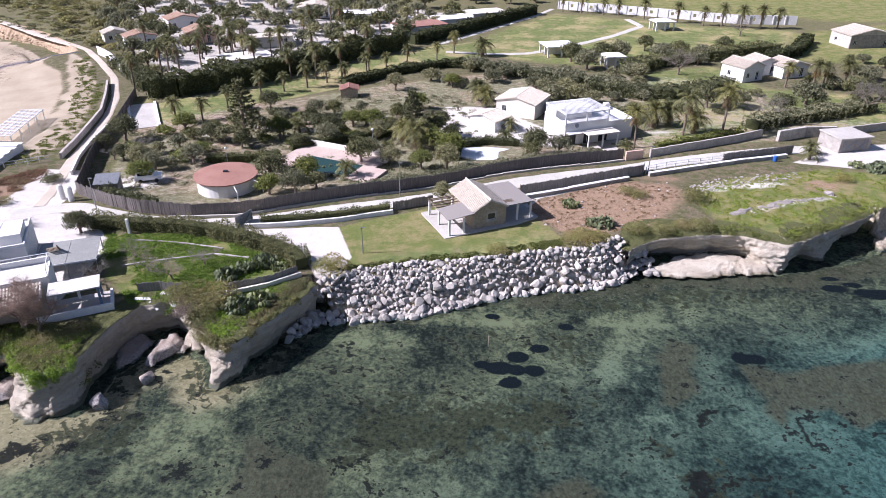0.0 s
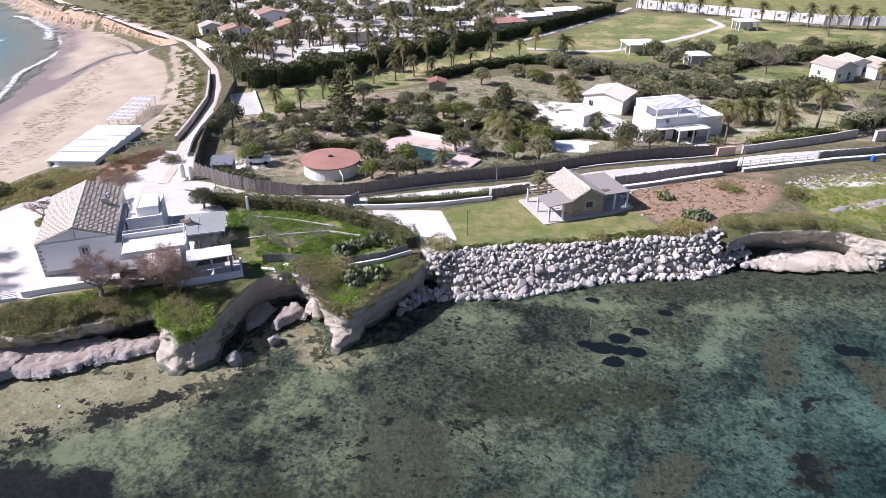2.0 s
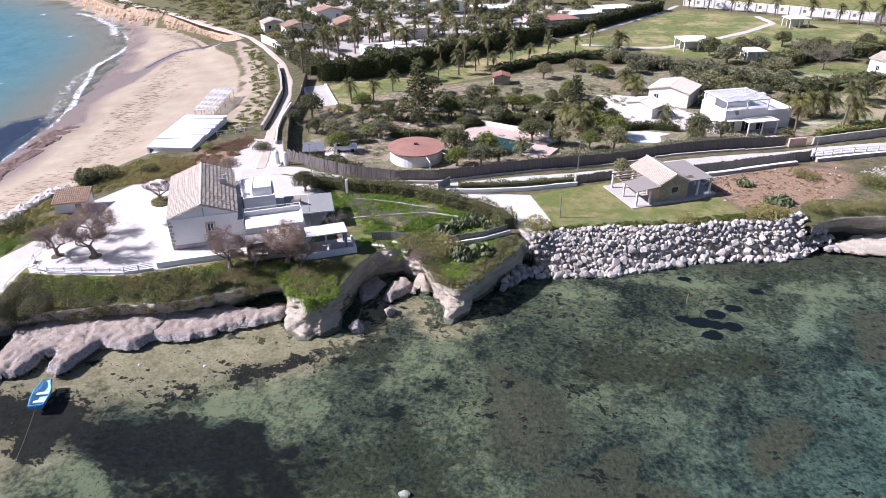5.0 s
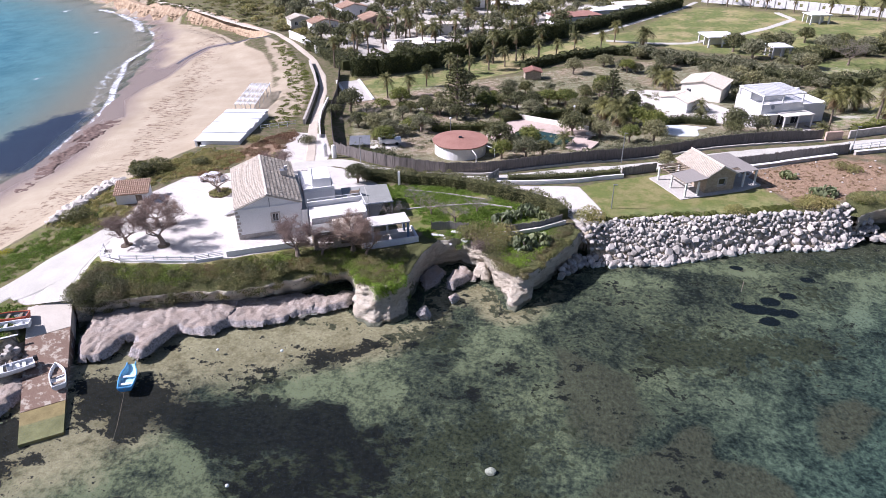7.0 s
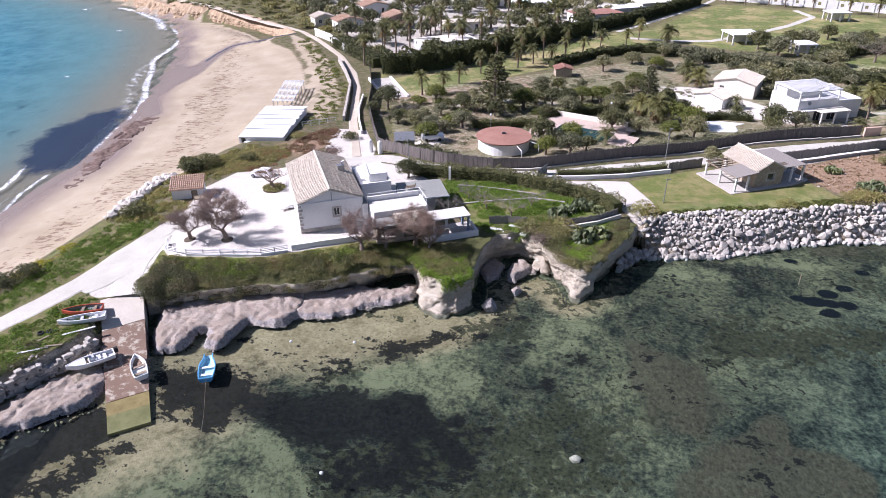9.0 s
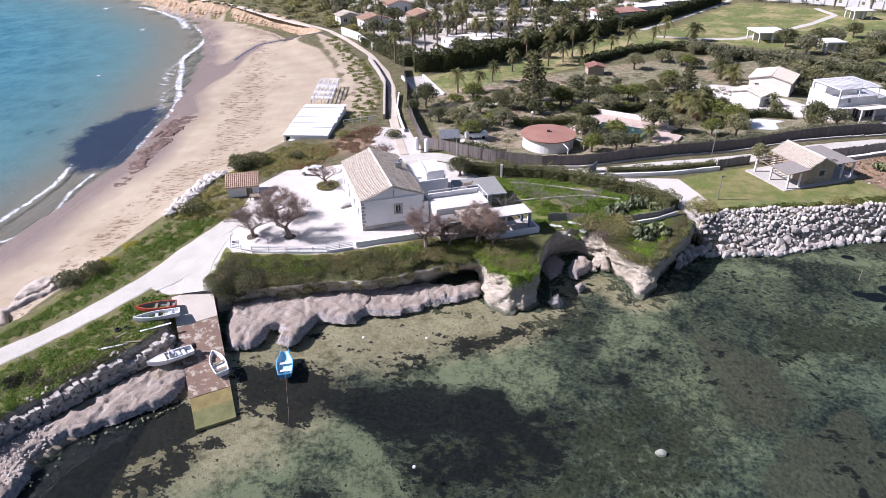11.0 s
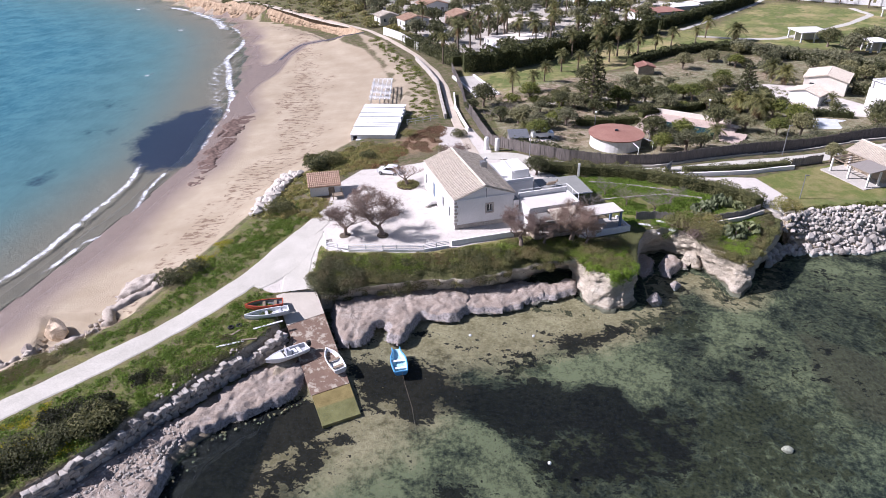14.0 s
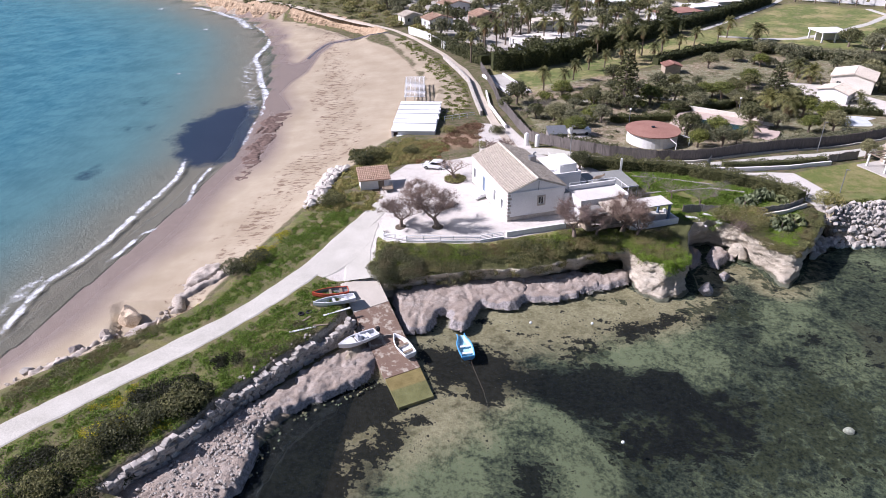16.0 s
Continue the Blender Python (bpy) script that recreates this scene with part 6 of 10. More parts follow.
# ---- far houses ----
for name, label, x, y, turn, w_, d_, h_, rise, wall, tile, flat in (
        ("country_house", "white two-winged house with pale tiled roofs", 71.0, 164.5, 28, 7, 7, 3.6, 1.2, WHITE, TILE_PALE, False),
        ("country_house", "low white house wing with pale tiles among palms", 82.5, 168.5, 20, 8, 6.5, 2.9, 1.1, WHITE, TILE_PALE, False),
        ("country_house", "low middle wing of a white house", 76.5, 171.0, 14, 7, 6, 3.2, 1.1, WHITE, TILE_PALE, False),
        ("bungalow", "low bungalow with a long flat cream roof", -61, 170, 30, 16, 8, 2.3, 0, WHITE, CREAM, True),
        ("bungalow", "white bungalow half hidden by hedges", -54, 243, 10, 12, 9, 3.4, 1.2, WHITE, TILE_PALE, False),
        ("bungalow", "white flat-roofed bungalow with a lawn", -37, 233, 18, 13, 8, 3.2, 0, WHITE, WHITE, True),
        ("bungalow", "low house with red painted roof terrace", -16, 214, 26, 16, 9, 2.8, 0, WHITE, ROOF_RED, True),
        ("bungalow", "white house with pale flat roof", -4, 226, 26, 12, 8, 3.2, 0, CREAM, WHITE, True),
        ("bungalow", "low cream house beyond the palm row", 7, 238, 24, 13, 8, 3.2, 0, CREAM, CREAM, True),
        ("bungalow", "small house with tiled roof behind the track", -76, 196, 30, 8, 7, 3.2, 1.1, PINK, TILE_RED, False),
        ("bungalow", "white house with a tiled roof by the track", -88, 214, 34, 9, 7, 3.2, 1.1, WHITE, TILE_RED, False),
        ("bungalow", "small flat cream house among palms", -58, 196, 20, 12, 6, 2.8, 0, CREAM, TILE_PALE, True),
        ("bungalow", "low white house wall beside the beach track", -90, 188, 34, 8, 6, 3.0, 1.0, WHITE, TILE_RED, False),
        ("bungalow", "cream house with a tiled roof among shrubs", -99, 194, 34, 6, 5, 2.8, 0.9, CREAM, TILE_PALE, False),
        ("farmhouse", "pale farmhouse with stone base and tiled roof", 118, 205, 10, 14, 9, 3.8, 1.5, STONE_WHITE, TILE_PALE, False),
        ("bungalow", "white far house among trees", -20, 292, 10, 14, 9, 3.4, 1.2, WHITE, TILE_PALE, False),
        ("bungalow", "white far house beside fields", -95, 300, 15, 14, 9, 3.4, 1.2, WHITE, TILE_RED, False)):
    cabin(name, label, on(x, y), turn, w_, d_, h_, rise, wall, tile, "house", [("f", 1.2, 2.2, 1.0, 2.2), ("f", w_ - 2.6, w_ - 1.6, 0.2, 2.3), ("l", 2, 3, 1.0, 2.2)], flat)
hut = cabin("red_hut", "little garden hut with a red tiled roof", on(-25.2, 148), 8, 3.8, 3.4, 1.9, 0.5, STONE, ROOF_RED, "hut")

# long white boundary wall with recesses
bw = thing("boundary_wall", "long white boundary wall with arched recesses", "wall", on(40, 268), 0, "", "structure")
o_ = bw.matrix_world.translation
line = [(40, 268), (60, 259), (80, 249.5), (98, 241.5), (118, 240)]
for (ax, ay), (bx, by) in zip(line, line[1:]):
    ln, a = math.hypot(bx - ax, by - ay), math.degrees(math.atan2(by - ay, bx - ax))
    n = int(ln / 3.6)
    for k in range(n):
        px, py = ax + (bx - ax) * k / n, ay + (by - ay) * k / n
        m = Matrix.Translation((px - o_.x, py - o_.y, ground_at(px, py) - o_.z)) @ pose(0, 0, 0, 0, 0, a)
        part("wall_bay", pierced(ln / n, 3.0, 0.3, [(1.3, 2.3, 1.0, 2.1)] if k % 2 else [], m).box(0, -0.18, 0, 0.35, 0, 3.0, m), WHITE, bw)

# ---- fences and lane walls ----
def slat_fence(name, line, high, mat, label, gap=2.4, group="fences", pitch=0.16, post=WOOD, kind=""):
    """Panels of upright reeds between posts."""
    ob = thing(name, label, "fence", on(*line[0]), 0, group, kind)
    o = ob.matrix_world.translation
    rng = random.Random(len(line))
    for (ax, ay), (bx, by) in zip(line, line[1:]):
        ln = math.hypot(bx - ax, by - ay)
        n = max(1, round(ln / gap))
        a = math.degrees(math.atan2(by - ay, bx - ax))
        for k in range(n):
            px, py = ax + (bx - ax) * k / n, ay + (by - ay) * k / n
            m = Matrix.Translation((px - o.x, py - o.y, ground_at(px, py) - o.z - 0.1)) @ pose(0, 0, 0, 0, 0, a)
            s, x, w = Shape(), 0.0, ln / n
            while x < w:
                d = pitch * rng.uniform(0.7, 1.3)
                e = rng.uniform(-0.03, 0.03)
                s.box(x, e, 0, min(x + d * 0.94, w), e + 0.05, high + rng.uniform(-0.12, 0.08), m)
                x += d
            part("reed_panel", s, mat, ob)
            part("post", Shape().box(-0.05, 0.06, 0, 0.05, 0.15, high + 0.1, m), post, ob)
    return ob


FENCE = [(-71, 147), (-66.5, 128), (-64.5, 116), (-60.5, 102.5), (-57.4, 93.0), (-54.2, 90.2), (-49.5, 87.2), (-44.4, 85.2), (-36.8, 84.4), (-30.7, 85.4), (-24.7, 87.6), (-17, 91), (-8.8, 94.6), (-3.7, 97), (5.3, 100.9), (11.9, 103.6), (19.8, 106.8), (29.6, 110)]
slat_fence("reed_fence", FENCE, 2.15, REED, "tall dark reed fence along the lane", kind="structure")
for x, y in ((-58.3, 90.4), (-56.4, 89.4)):
    g_ = thing("gate_post", "thick white gate post with rounded top", "gate post", on(x, y), 0, "gate posts")
    part("shaft", Shape().lathe([(0.42, -0.2), (0.42, 1.9), (0.34, 2.2), (0.1, 2.35)], 14), WHITE, g_)
slat_fence("picket_fence", [(10.2, 93.2), (17.4, 96.2), (27, 100.3), (31.0, 102.2)], 1.8, REED_GREY, "grey slatted fence on the sea side of the lane", pitch=0.2)
slat_fence("picket_fence", [(46, 107.8), (52, 109.8), (60, 112.6)], 1.7, REED_GREY, "grey slatted fence near a parking area", pitch=0.2)
slat_fence("picket_fence", [(-8.6, 87.0), (-3.0, 89.6)], 1.5, REED_GREY, "grey mesh fence beside the lane", pitch=0.25)
slat_fence("garden_fence", [(-36, 64.2), (-33.6, 64.6), (-31.0, 64.4)], 1.3, REED_GREY, "short grey cane fence at the garden edge", pitch=0.14)
railing("wire_fence", [(31.6, 102.6), (37, 104.8), (46, 107.6)], 1.4, WHITE_PAINT, "thin white post and wire fence", (0.5, 0.95), 2.2)
wall_run("lane_wall", [(10.6, 91.9), (17.8, 94.9), (28, 99.4)], 0.5, 0.55, STONE_WHITE, "low white rubble wall under the slatted fence", cap=WHITE)
wall_run("lane_wall", [(31.8, 101.4), (40, 104.6), (50, 108.0), (58, 110.6)], 0.5, 0.6, STONE_WHITE, "low white rubble wall along the lane", cap=WHITE)
wall_run("lane_wall", [(-28.4, 81.0), (-23.4, 81.7), (-15.9, 83.4), (-8.6, 86.0)], 0.35, 0.65, WHITE, "low white wall in front of a hedge")
wall_run("villa_wall", [(34.4, 110.8), (44, 114.6), (52, 118.2), (58, 121.4)], 0.35, 1.5, STONE_GREY, "pale grey rendered wall along the lane")
wall_run("gate_wall", [(29.8, 109.4), (33.0, 110.4)], 0.4, 1.7, PINK, "pink rendered gate wall with pillars")
wall_run("fence_base", [(-40, 84.0), (-30.7, 84.9), (-17, 90.5), (5.3, 100.3), (29.6, 109.4)], 0.3, 0.35, CONCRETE, "low concrete base of the reed fence")
wall_run("track_wall", [(-62.4, 101), (-64.6, 108), (-66.6, 116), (-68.0, 126)], 0.3, 0.7, WHITE, "white wall beside the sandy track")
wall_run("garden_kerb", [(-41.6, 76.6), (-38, 76.4), (-34.3, 75.9), (-29.6, 74.8)], 0.25, 0.16, STONE_WHITE, "thin pale kerb across the garden", group="garden kerbs")
wall_run("garden_kerb", [(-40.4, 69.9), (-35.5, 71.8), (-30.1, 73.2), (-25.6, 72.4)], 0.25, 0.16, STONE_WHITE, "thin pale kerb between garden beds", group="garden kerbs")
slat_fence("garden_fence", [(-26.0, 64.3), (-21.9, 66.1), (-18.6, 68.6)], 1.35, REED_GREY, "grey cane fence on the pale retaining wall", pitch=0.14)
# low wall added in place of the shaded ditch; its shadow makes the dark line
wall_run("bank_wall", [(-81.6, 156.5), (-77, 145.3), (-72.9, 134.2), (-69.9, 119), (-67.7, 108)], 0.45, 1.15, STONE_GREY, "low stone wall standing in for the dark ditch by the track")
wall_run("villa_garden_wall", [(-95.5, 182), (-89, 175.5), (-82.4, 166)], 0.3, 2.2, WHITE, "white stepped garden wall beside the track")
wall_run("retaining_wall", [(-28.6, 63.2), (-25.7, 63.9), (-21.7, 65.8), (-18.2, 68.4)], 0.3, 0.6, CREAM, "pale retaining wall at the garden edge")
wall_run("stone_wall", [(60, 119), (66, 121.5), (72, 122)], 0.6, 2.0, STONE_WHITE, "rough white stone wall by the parking area")
wall_run("far_wall", [(72, 122), (84, 127), (100, 133)], 0.35, 1.6, STONE_GREY, "grey wall behind the parking area")
garage = thing("garage", "flat white garage with braced grey doors", "garage", on(68.0, 112.6), 14)
block(garage, 6.4, 5.2, 2.5, STONE_WHITE, [("f", 0.5, 5.8, 0, 2.2)])
part("roof_slab", Shape().box(-0.2, -0.2, 2.5, 6.6, 5.4, 2.68), CONCRETE, garage)
for x0 in (0.52, 3.17):
    lf = part("door_leaf", Shape().box(x0, 0.05, 0.05, x0 + 2.6, 0.12, 2.18), REED_GREY, garage)
    part("brace", Shape().tube([(x0 + 0.05, 0.03, 0.1), (x0 + 2.5, 0.03, 2.1)], 0.06, 5).tube([(x0 + 0.05, 0.03, 2.1), (x0 + 2.5, 0.03, 0.1)], 0.06, 5), BLUE_DOOR, lf)


def field_gate(at, turn, w, h, label):
    g = thing("braced_gate", label, "gate", at, turn, "gates")
    f = Shape()
    for a in ((0, 0, w, 0.09), (0, h - 0.09, w, h), (0, 0, 0.09, h), (w - 0.09, 0, w, h), (w / 2 - 0.045, 0, w / 2 + 0.045, h)):
        f.box(a[0], -0.03, a[1], a[2], 0.03, a[3])
    part("gate_frame", f, METAL, g)
    for x0 in (0, w / 2):
        part("brace", Shape().tube([(x0, 0, 0.05), (x0 + w / 2, 0, h - 0.05)], 0.05, 5), METAL, g)
    part("panel", Shape().box(0.05, 0.035, 0.1, w - 0.05, 0.05, h - 0.1), SHEET, g)
    return g


field_gate(on(-29.6, 81.0), 62, 3.2, 1.6, "grey braced metal gate standing open")
field_gate(on(30.9, 102.0), 70, 2.4, 1.5, "grey braced metal gate by the lane")


def post_lamp(x, y, h, label="tall grey pole with a small lamp", globe=False):
    p = thing("globe_lamp" if globe else "lamp_post", label, "lamp post", on(x, y), 0, "lamp posts")
    part("pole", Shape().tube([(0, 0, -0.3), (0, 0, h * 0.5), (0, 0, h)], [0.08, 0.07, 0.05], 7), METAL, p)
    if globe:
        part("globe", Shape().blob((0.24, 0.24, 0.24), 2, 0, 0, 0, Matrix.Translation((0, 0, h + 0.2))), WHITE_PAINT, p, "white globe", True)
    else:
        part("lamp_head", Shape().box(-0.1, -0.08, h, 0.45, 0.08, h + 0.1), METAL, p)
    return p


post_lamp(-11.5, 74.1, 3.6)
post_lamp(-8.1, 93.2, 5.2)
post_lamp(-50.8, 85.6, 5.0)
post_lamp(32.4, 104.0, 4.2)
for x, y in ((-38.5, 106.7), (-14.9, 118.3)):
    post_lamp(x, y, 2.6, "garden lamp with a white globe", True)
gp = thing("concrete_post", "thick white concrete post at the garden hedge", "post", on(-43.1, 78.5))
part("shaft", Shape().box(-0.16, -0.16, -0.3, 0.16, 0.16, 2.2), WHITE, gp)
sp = thing("shed_roof", "small grey shelter with a blue-grey sheet roof", "shelter", on(-54.4, 92.2), 12)
part("roof_sheet", Shape().add([(0, 0, 1.5), (3.6, 0, 1.5), (3.6, 2.8, 2.2), (0, 2.8, 2.2), (0, 0, 1.58), (3.6, 0, 1.58), (3.6, 2.8, 2.28), (0, 2.8, 2.28)], [(3, 2, 1, 0), (4, 5, 6, 7), (0, 1, 5, 4), (1, 2, 6, 5), (2, 3, 7, 6), (3, 0, 4, 7)]), METAL, sp)
part("wall", Shape().box(0.1, 0.1, -0.2, 3.5, 2.7, 1.45), REED_GREY, sp)
wc = thing("white_van", "old white vehicle parked under trees", "car", on(-48.6, 98.5), 15)
part("body", Shape().box(-2.0, -0.85, 0.4, 2.0, 0.85, 1.1).box(-1.8, -0.75, 1.1, 0.9, 0.75, 1.8), CAR_WHITE, wc)
part("window", Shape().box(-1.5, -0.78, 1.2, 0.7, 0.78, 1.65), GLASS_DARK, wc)
for x in (-1.2, 1.2):
    for y in (-0.8, 0.8):
        part("wheel", Shape().lathe([(0.2, -0.1), (0.32, -0.09), (0.32, 0.09), (0.2, 0.1)], 14, Matrix.Translation((x, y, 0.32)) @ pose(0, 0, 0, 90, 0, 0)), RUBBER, wc)
pond = thing("covered_pond", "pale plastic-covered pond in the garden", "pond", on(6.3, 112.2))
part("cover", Shape().plate([(-5, -1.5), (-2, -3.2), (3, -3.0), (5, -1.6), (4.6, 2.2), (0, 3.2), (-4.6, 2.6)], -0.3, 0.12), plain("pale_sheet", (0.45, 0.5, 0.52), (0.74, 0.77, 0.78), 0.7, 0.4, 0.2), pond)
drum = thing("blue_drum", "bright blue plastic drum by the wall", "drum", on(55.2, 108.6))
part("barrel", Shape().lathe([(0.3, 0), (0.36, 0.1), (0.36, 0.85), (0.3, 0.95)], 16), plain("blue_plastic", (0.02, 0.09, 0.35), (0.04, 0.14, 0.45), 2, 0.4, 0.05), drum)
slip = thing("garden_steps", "pale concrete ramp with white kerbs by the track", "ramp", on(-60.4, 125.8), 24.5, "", "structure")
part("slab", Shape().box(-2.4, 0, -0.4, 2.4, 17, 0.08), CONCRETE, slip)
part("kerb", Shape().box(-2.9, 0, -0.4, -2.4, 17, 0.55), WHITE, slip)
part("kerb", Shape().box(2.4, 0, -0.4, 2.9, 17, 0.4), WHITE, slip)


# ---- slipway, boats ----
WET_STONE = plain("wet_algae_concrete", (0.14, 0.11, 0.04), (0.27, 0.22, 0.09), 0.9, 0.5, 0.2, 12)
STREWN, t_, b_ = material("strewn_slab", 0.95, 0, 0.2)
n_ = tex_noise(t_, world_pos(t_), 1.1, 7, 0.7)
f_ = tex_noise(t_, world_pos(t_), 9.0, 4, 0.7)
link(t_, mix(t_, ramp(t_, n_, (0.52, 1), (0.60, 0)), mix(t_, f_, (0.36, 0.315, 0.25), (0.48, 0.425, 0.345)), mix(t_, f_, (0.10, 0.065, 0.045), (0.30, 0.21, 0.16))), b_.inputs["Base Color"])
bumped(t_, b_, f_, 0.6, 0.08)
SLIP_STONE = plain("slip_concrete", (0.45, 0.41, 0.34), (0.60, 0.55, 0.47), 0.5, 0.92, 0.2, 16)
slipway = thing("slipway", "concrete slipway that runs down into the water", "slipway", (0, 0, 0), 0, "", "structure")


def slabbed(poly, thick=1.2):
    n = len(poly)
    low = [(x, y, z - thick) for x, y, z in poly]
    return Shape().add(low + poly, [tuple(range(n))[::-1], tuple(range(n, 2 * n))] + [(i, (i + 1) % n, n + (i + 1) % n, n + i) for i in range(n)])


def hit_line(a, b, k):
    return tuple(p + (q - p) * k for p, q in zip(a, b))


R0, R1, L0, L1 = (-76.0, 45.4, 2.75), (-66.1, 27.4, -0.35), (-79.6, 42.4, 2.7), (-69.3, 25.3, -0.35)
cuts = [0, 0.27, 0.58, 0.80, 1.0]
for k, (a, b) in enumerate(zip(cuts, cuts[1:])):
    poly = [hit_line(L0, L1, a), hit_line(L0, L1, b - 0.004), hit_line(R0, R1, b - 0.004), hit_line(R0, R1, a)]
    part("slab", slabbed(poly, 2.0), (SLIP_STONE, STREWN, STREWN, WET_STONE)[k], slipway, ("", "slab strewn with dry brown seaweed", "", "algae-stained wet slab")[k])
apron = alone("apron", ribbon([(-79.6, 57), (-79.4, 52), (-78.6, 47), (-77.6, 43.4)], 4.4, 0.045), ASPHALT, "pale concrete apron between road and slipway", "pavement", kind="structure")
alone("apron", ribbon([(-83.6, 44.6), (-81.2, 47.6), (-79.6, 52.4)], 5.0, 0.052), ASPHALT, "pale concrete fork between road and apron", "pavement", kind="structure")
alone("beach_stream", ribbon([(-120.6, 160), (-120.6, 168), (-119.4, 175.6), (-116, 177), (-107.7, 179.2), (-102, 184)], 1.5, 0.05), plain("stream_water", (0.07, 0.065, 0.07), (0.15, 0.13, 0.125), 0.4, 0.2, 0.1, 20), "shallow dark stream running across the sand", "stream", kind="structure")
seaweed_mat = plain("dry_seaweed", (0.065, 0.042, 0.034), (0.20, 0.14, 0.115), 1.5, 0.95, 0.8, 9)


def boat(name, label, at, turn, length, beam, hull, inner, tilt=0.0, motor=False, cuddy=False, console=False, seat_mat=None, deep=0.62, blunt=0.0):
    """An open boat along x, its bow at +x."""
    ob = thing(name, label, "boat", at, turn, "boats")
    ob.matrix_world = pose(*at, tilt, 0, turn)
    n, sec = 11, []
    for i in range(n):
        k = i / (n - 1)
        half = beam / 2 * (1 - max(0, (k - 0.45) / 0.55) ** 2.2) * (0.84 + 0.16 * min(1, k / 0.3))
        half = max(half, 0.03, blunt * beam / 2)
        keel, top = 0.05 + 0.34 * max(0, (k - 0.7) / 0.3) ** 2, deep * (0.92 + 0.30 * k ** 2)
        sec.append((length * (k - 0.5), half, keel, top))
    ring = lambda x, h, kl, tp, f, inset: [(x, -(h - inset), tp), (x, -(h - inset) * 0.93, kl + (tp - kl) * 0.45), (x, -(h - inset) * 0.62, kl + f), (x, (h - inset) * 0.62, kl + f), (x, (h - inset) * 0.93, kl + (tp - kl) * 0.45), (x, h - inset, tp)]
    out = Shape().add([p for s in sec for p in ring(*s, 0.0, 0.0)], [(a * 6 + i, (a + 1) * 6 + i, (a + 1) * 6 + i + 1, a * 6 + i + 1) for a in range(n - 1) for i in range(5)] + [(0, 1, 2, 3, 4, 5)])
    part("hull", out, hull, ob)
    ins = Shape().add([p for x, h, kl, tp in sec for p in ring(x * 0.97, max(h - 0.10, 0.01), kl, tp, 0.16, 0.0)], [(a * 6 + i + 1, (a + 1) * 6 + i + 1, (a + 1) * 6 + i, a * 6 + i) for a in range(n - 1) for i in range(5)] + [(5, 4, 3, 2, 1, 0)])
    part("inner_hull", ins, inner, ob)
    gun = Shape()
    for sgn in (-1, 1):
        gun.tube([(x * 0.99, sgn * max(h - 0.05, 0.02), tp + 0.01) for x, h, kl, tp in sec], 0.075, 5)
    gun.tube([(sec[0][0], -sec[0][1] + 0.05, sec[0][3]), (sec[0][0], sec[0][1] - 0.05, sec[0][3])], 0.075, 5)
    part("gunwale", gun, hull, ob)
    for k in (2, 5):
        x, h, kl, tp = sec[k]
        part("bench", Shape().box(x - 0.16, -h + 0.09, tp - 0.2, x + 0.16, h - 0.09, tp - 0.14), seat_mat or inner, ob)
    if cuddy:
        v, f = [], []
        for k in range(6, n):
            x, h, kl, tp = sec[k]
            v += [(x * 0.985, -h + 0.06, tp + 0.0), (x * 0.985, 0, tp + 0.10), (x * 0.985, h - 0.06, tp + 0.0)]
        f = [(a * 3 + i, (a + 1) * 3 + i, (a + 1) * 3 + i + 1, a * 3 + i + 1) for a in range(n - 7) for i in range(2)]
        part("foredeck", Shape().add(v, f), hull, ob)
    if console:
        part("console", Shape().box(-0.4, -0.35, 0.2, 0.1, 0.35, 0.95).box(0.06, -0.3, 0.95, 0.1, 0.3, 1.2), inner, ob)
        part("seat", Shape().box(-1.0, -0.4, 0.2, -0.6, 0.4, 0.6), seat_mat or METAL, ob)
    if motor:
        mo = part("outboard_motor", Shape().box(-length / 2 - 0.42, -0.16, deep * 0.8, -length / 2 - 0.02, 0.16, deep + 0.42), RUBBER, ob, "dark outboard motor")
        part("shaft", Shape().tube([(-length / 2 - 0.25, 0, deep * 0.8), (-length / 2 - 0.3, 0, 0.0)], 0.06, 6), METAL, mo)
    return ob


BOAT_WHITE = plain("boat_white", (0.66, 0.67, 0.67), (0.80, 0.81, 0.81), 1.2, 0.35, 0.03, spec=0.5)
BOAT_GREY = plain("boat_grey_inside", (0.34, 0.36, 0.39), (0.52, 0.54, 0.57), 1.5, 0.6, 0.05)
BOAT_BLUE = plain("boat_blue", (0.07, 0.27, 0.50), (0.12, 0.37, 0.62), 1.5, 0.45, 0.05)
BOAT_PALE = plain("boat_pale_blue", (0.28, 0.52, 0.66), (0.44, 0.66, 0.76), 1.0, 0.5, 0.05)
BOAT_RED = plain("boat_red", (0.34, 0.055, 0.03), (0.48, 0.10, 0.05), 1.5, 0.5, 0.08)
boat("rowing_boat", "blue and white rowing boat afloat near the rocks", (-63.8, 35.2, -0.18), 109, 3.9, 1.75, BOAT_BLUE, BOAT_PALE, seat_mat=BOAT_WHITE, console=False, blunt=0.55)
boat("motor_boat", "white motor boat lying on the slipway", (-75.2, 33.0, 1.35), 222, 4.6, 1.7, BOAT_WHITE, BOAT_GREY, 3, True, True, True, BOAT_WHITE)
boat("rowing_boat", "white rowing boat with brown benches on the slipway", (-70.4, 33.6, 0.62), 128, 3.9, 1.6, BOAT_WHITE, BOAT_WHITE, -4, False, False, False, WOOD)
boat("rowing_boat", "white rowing boat stored on the grass", (-79.2, 38.3, 2.55), 207, 4.8, 1.6, BOAT_WHITE, BOAT_WHITE, 6, False, False, False, BOAT_GREY)
boat("red_boat", "old red boat with dark inside on the grass", (-80.1, 39.9, 2.6), 201, 4.2, 1.7, BOAT_RED, METAL, 4, False, False, False, WOOD)
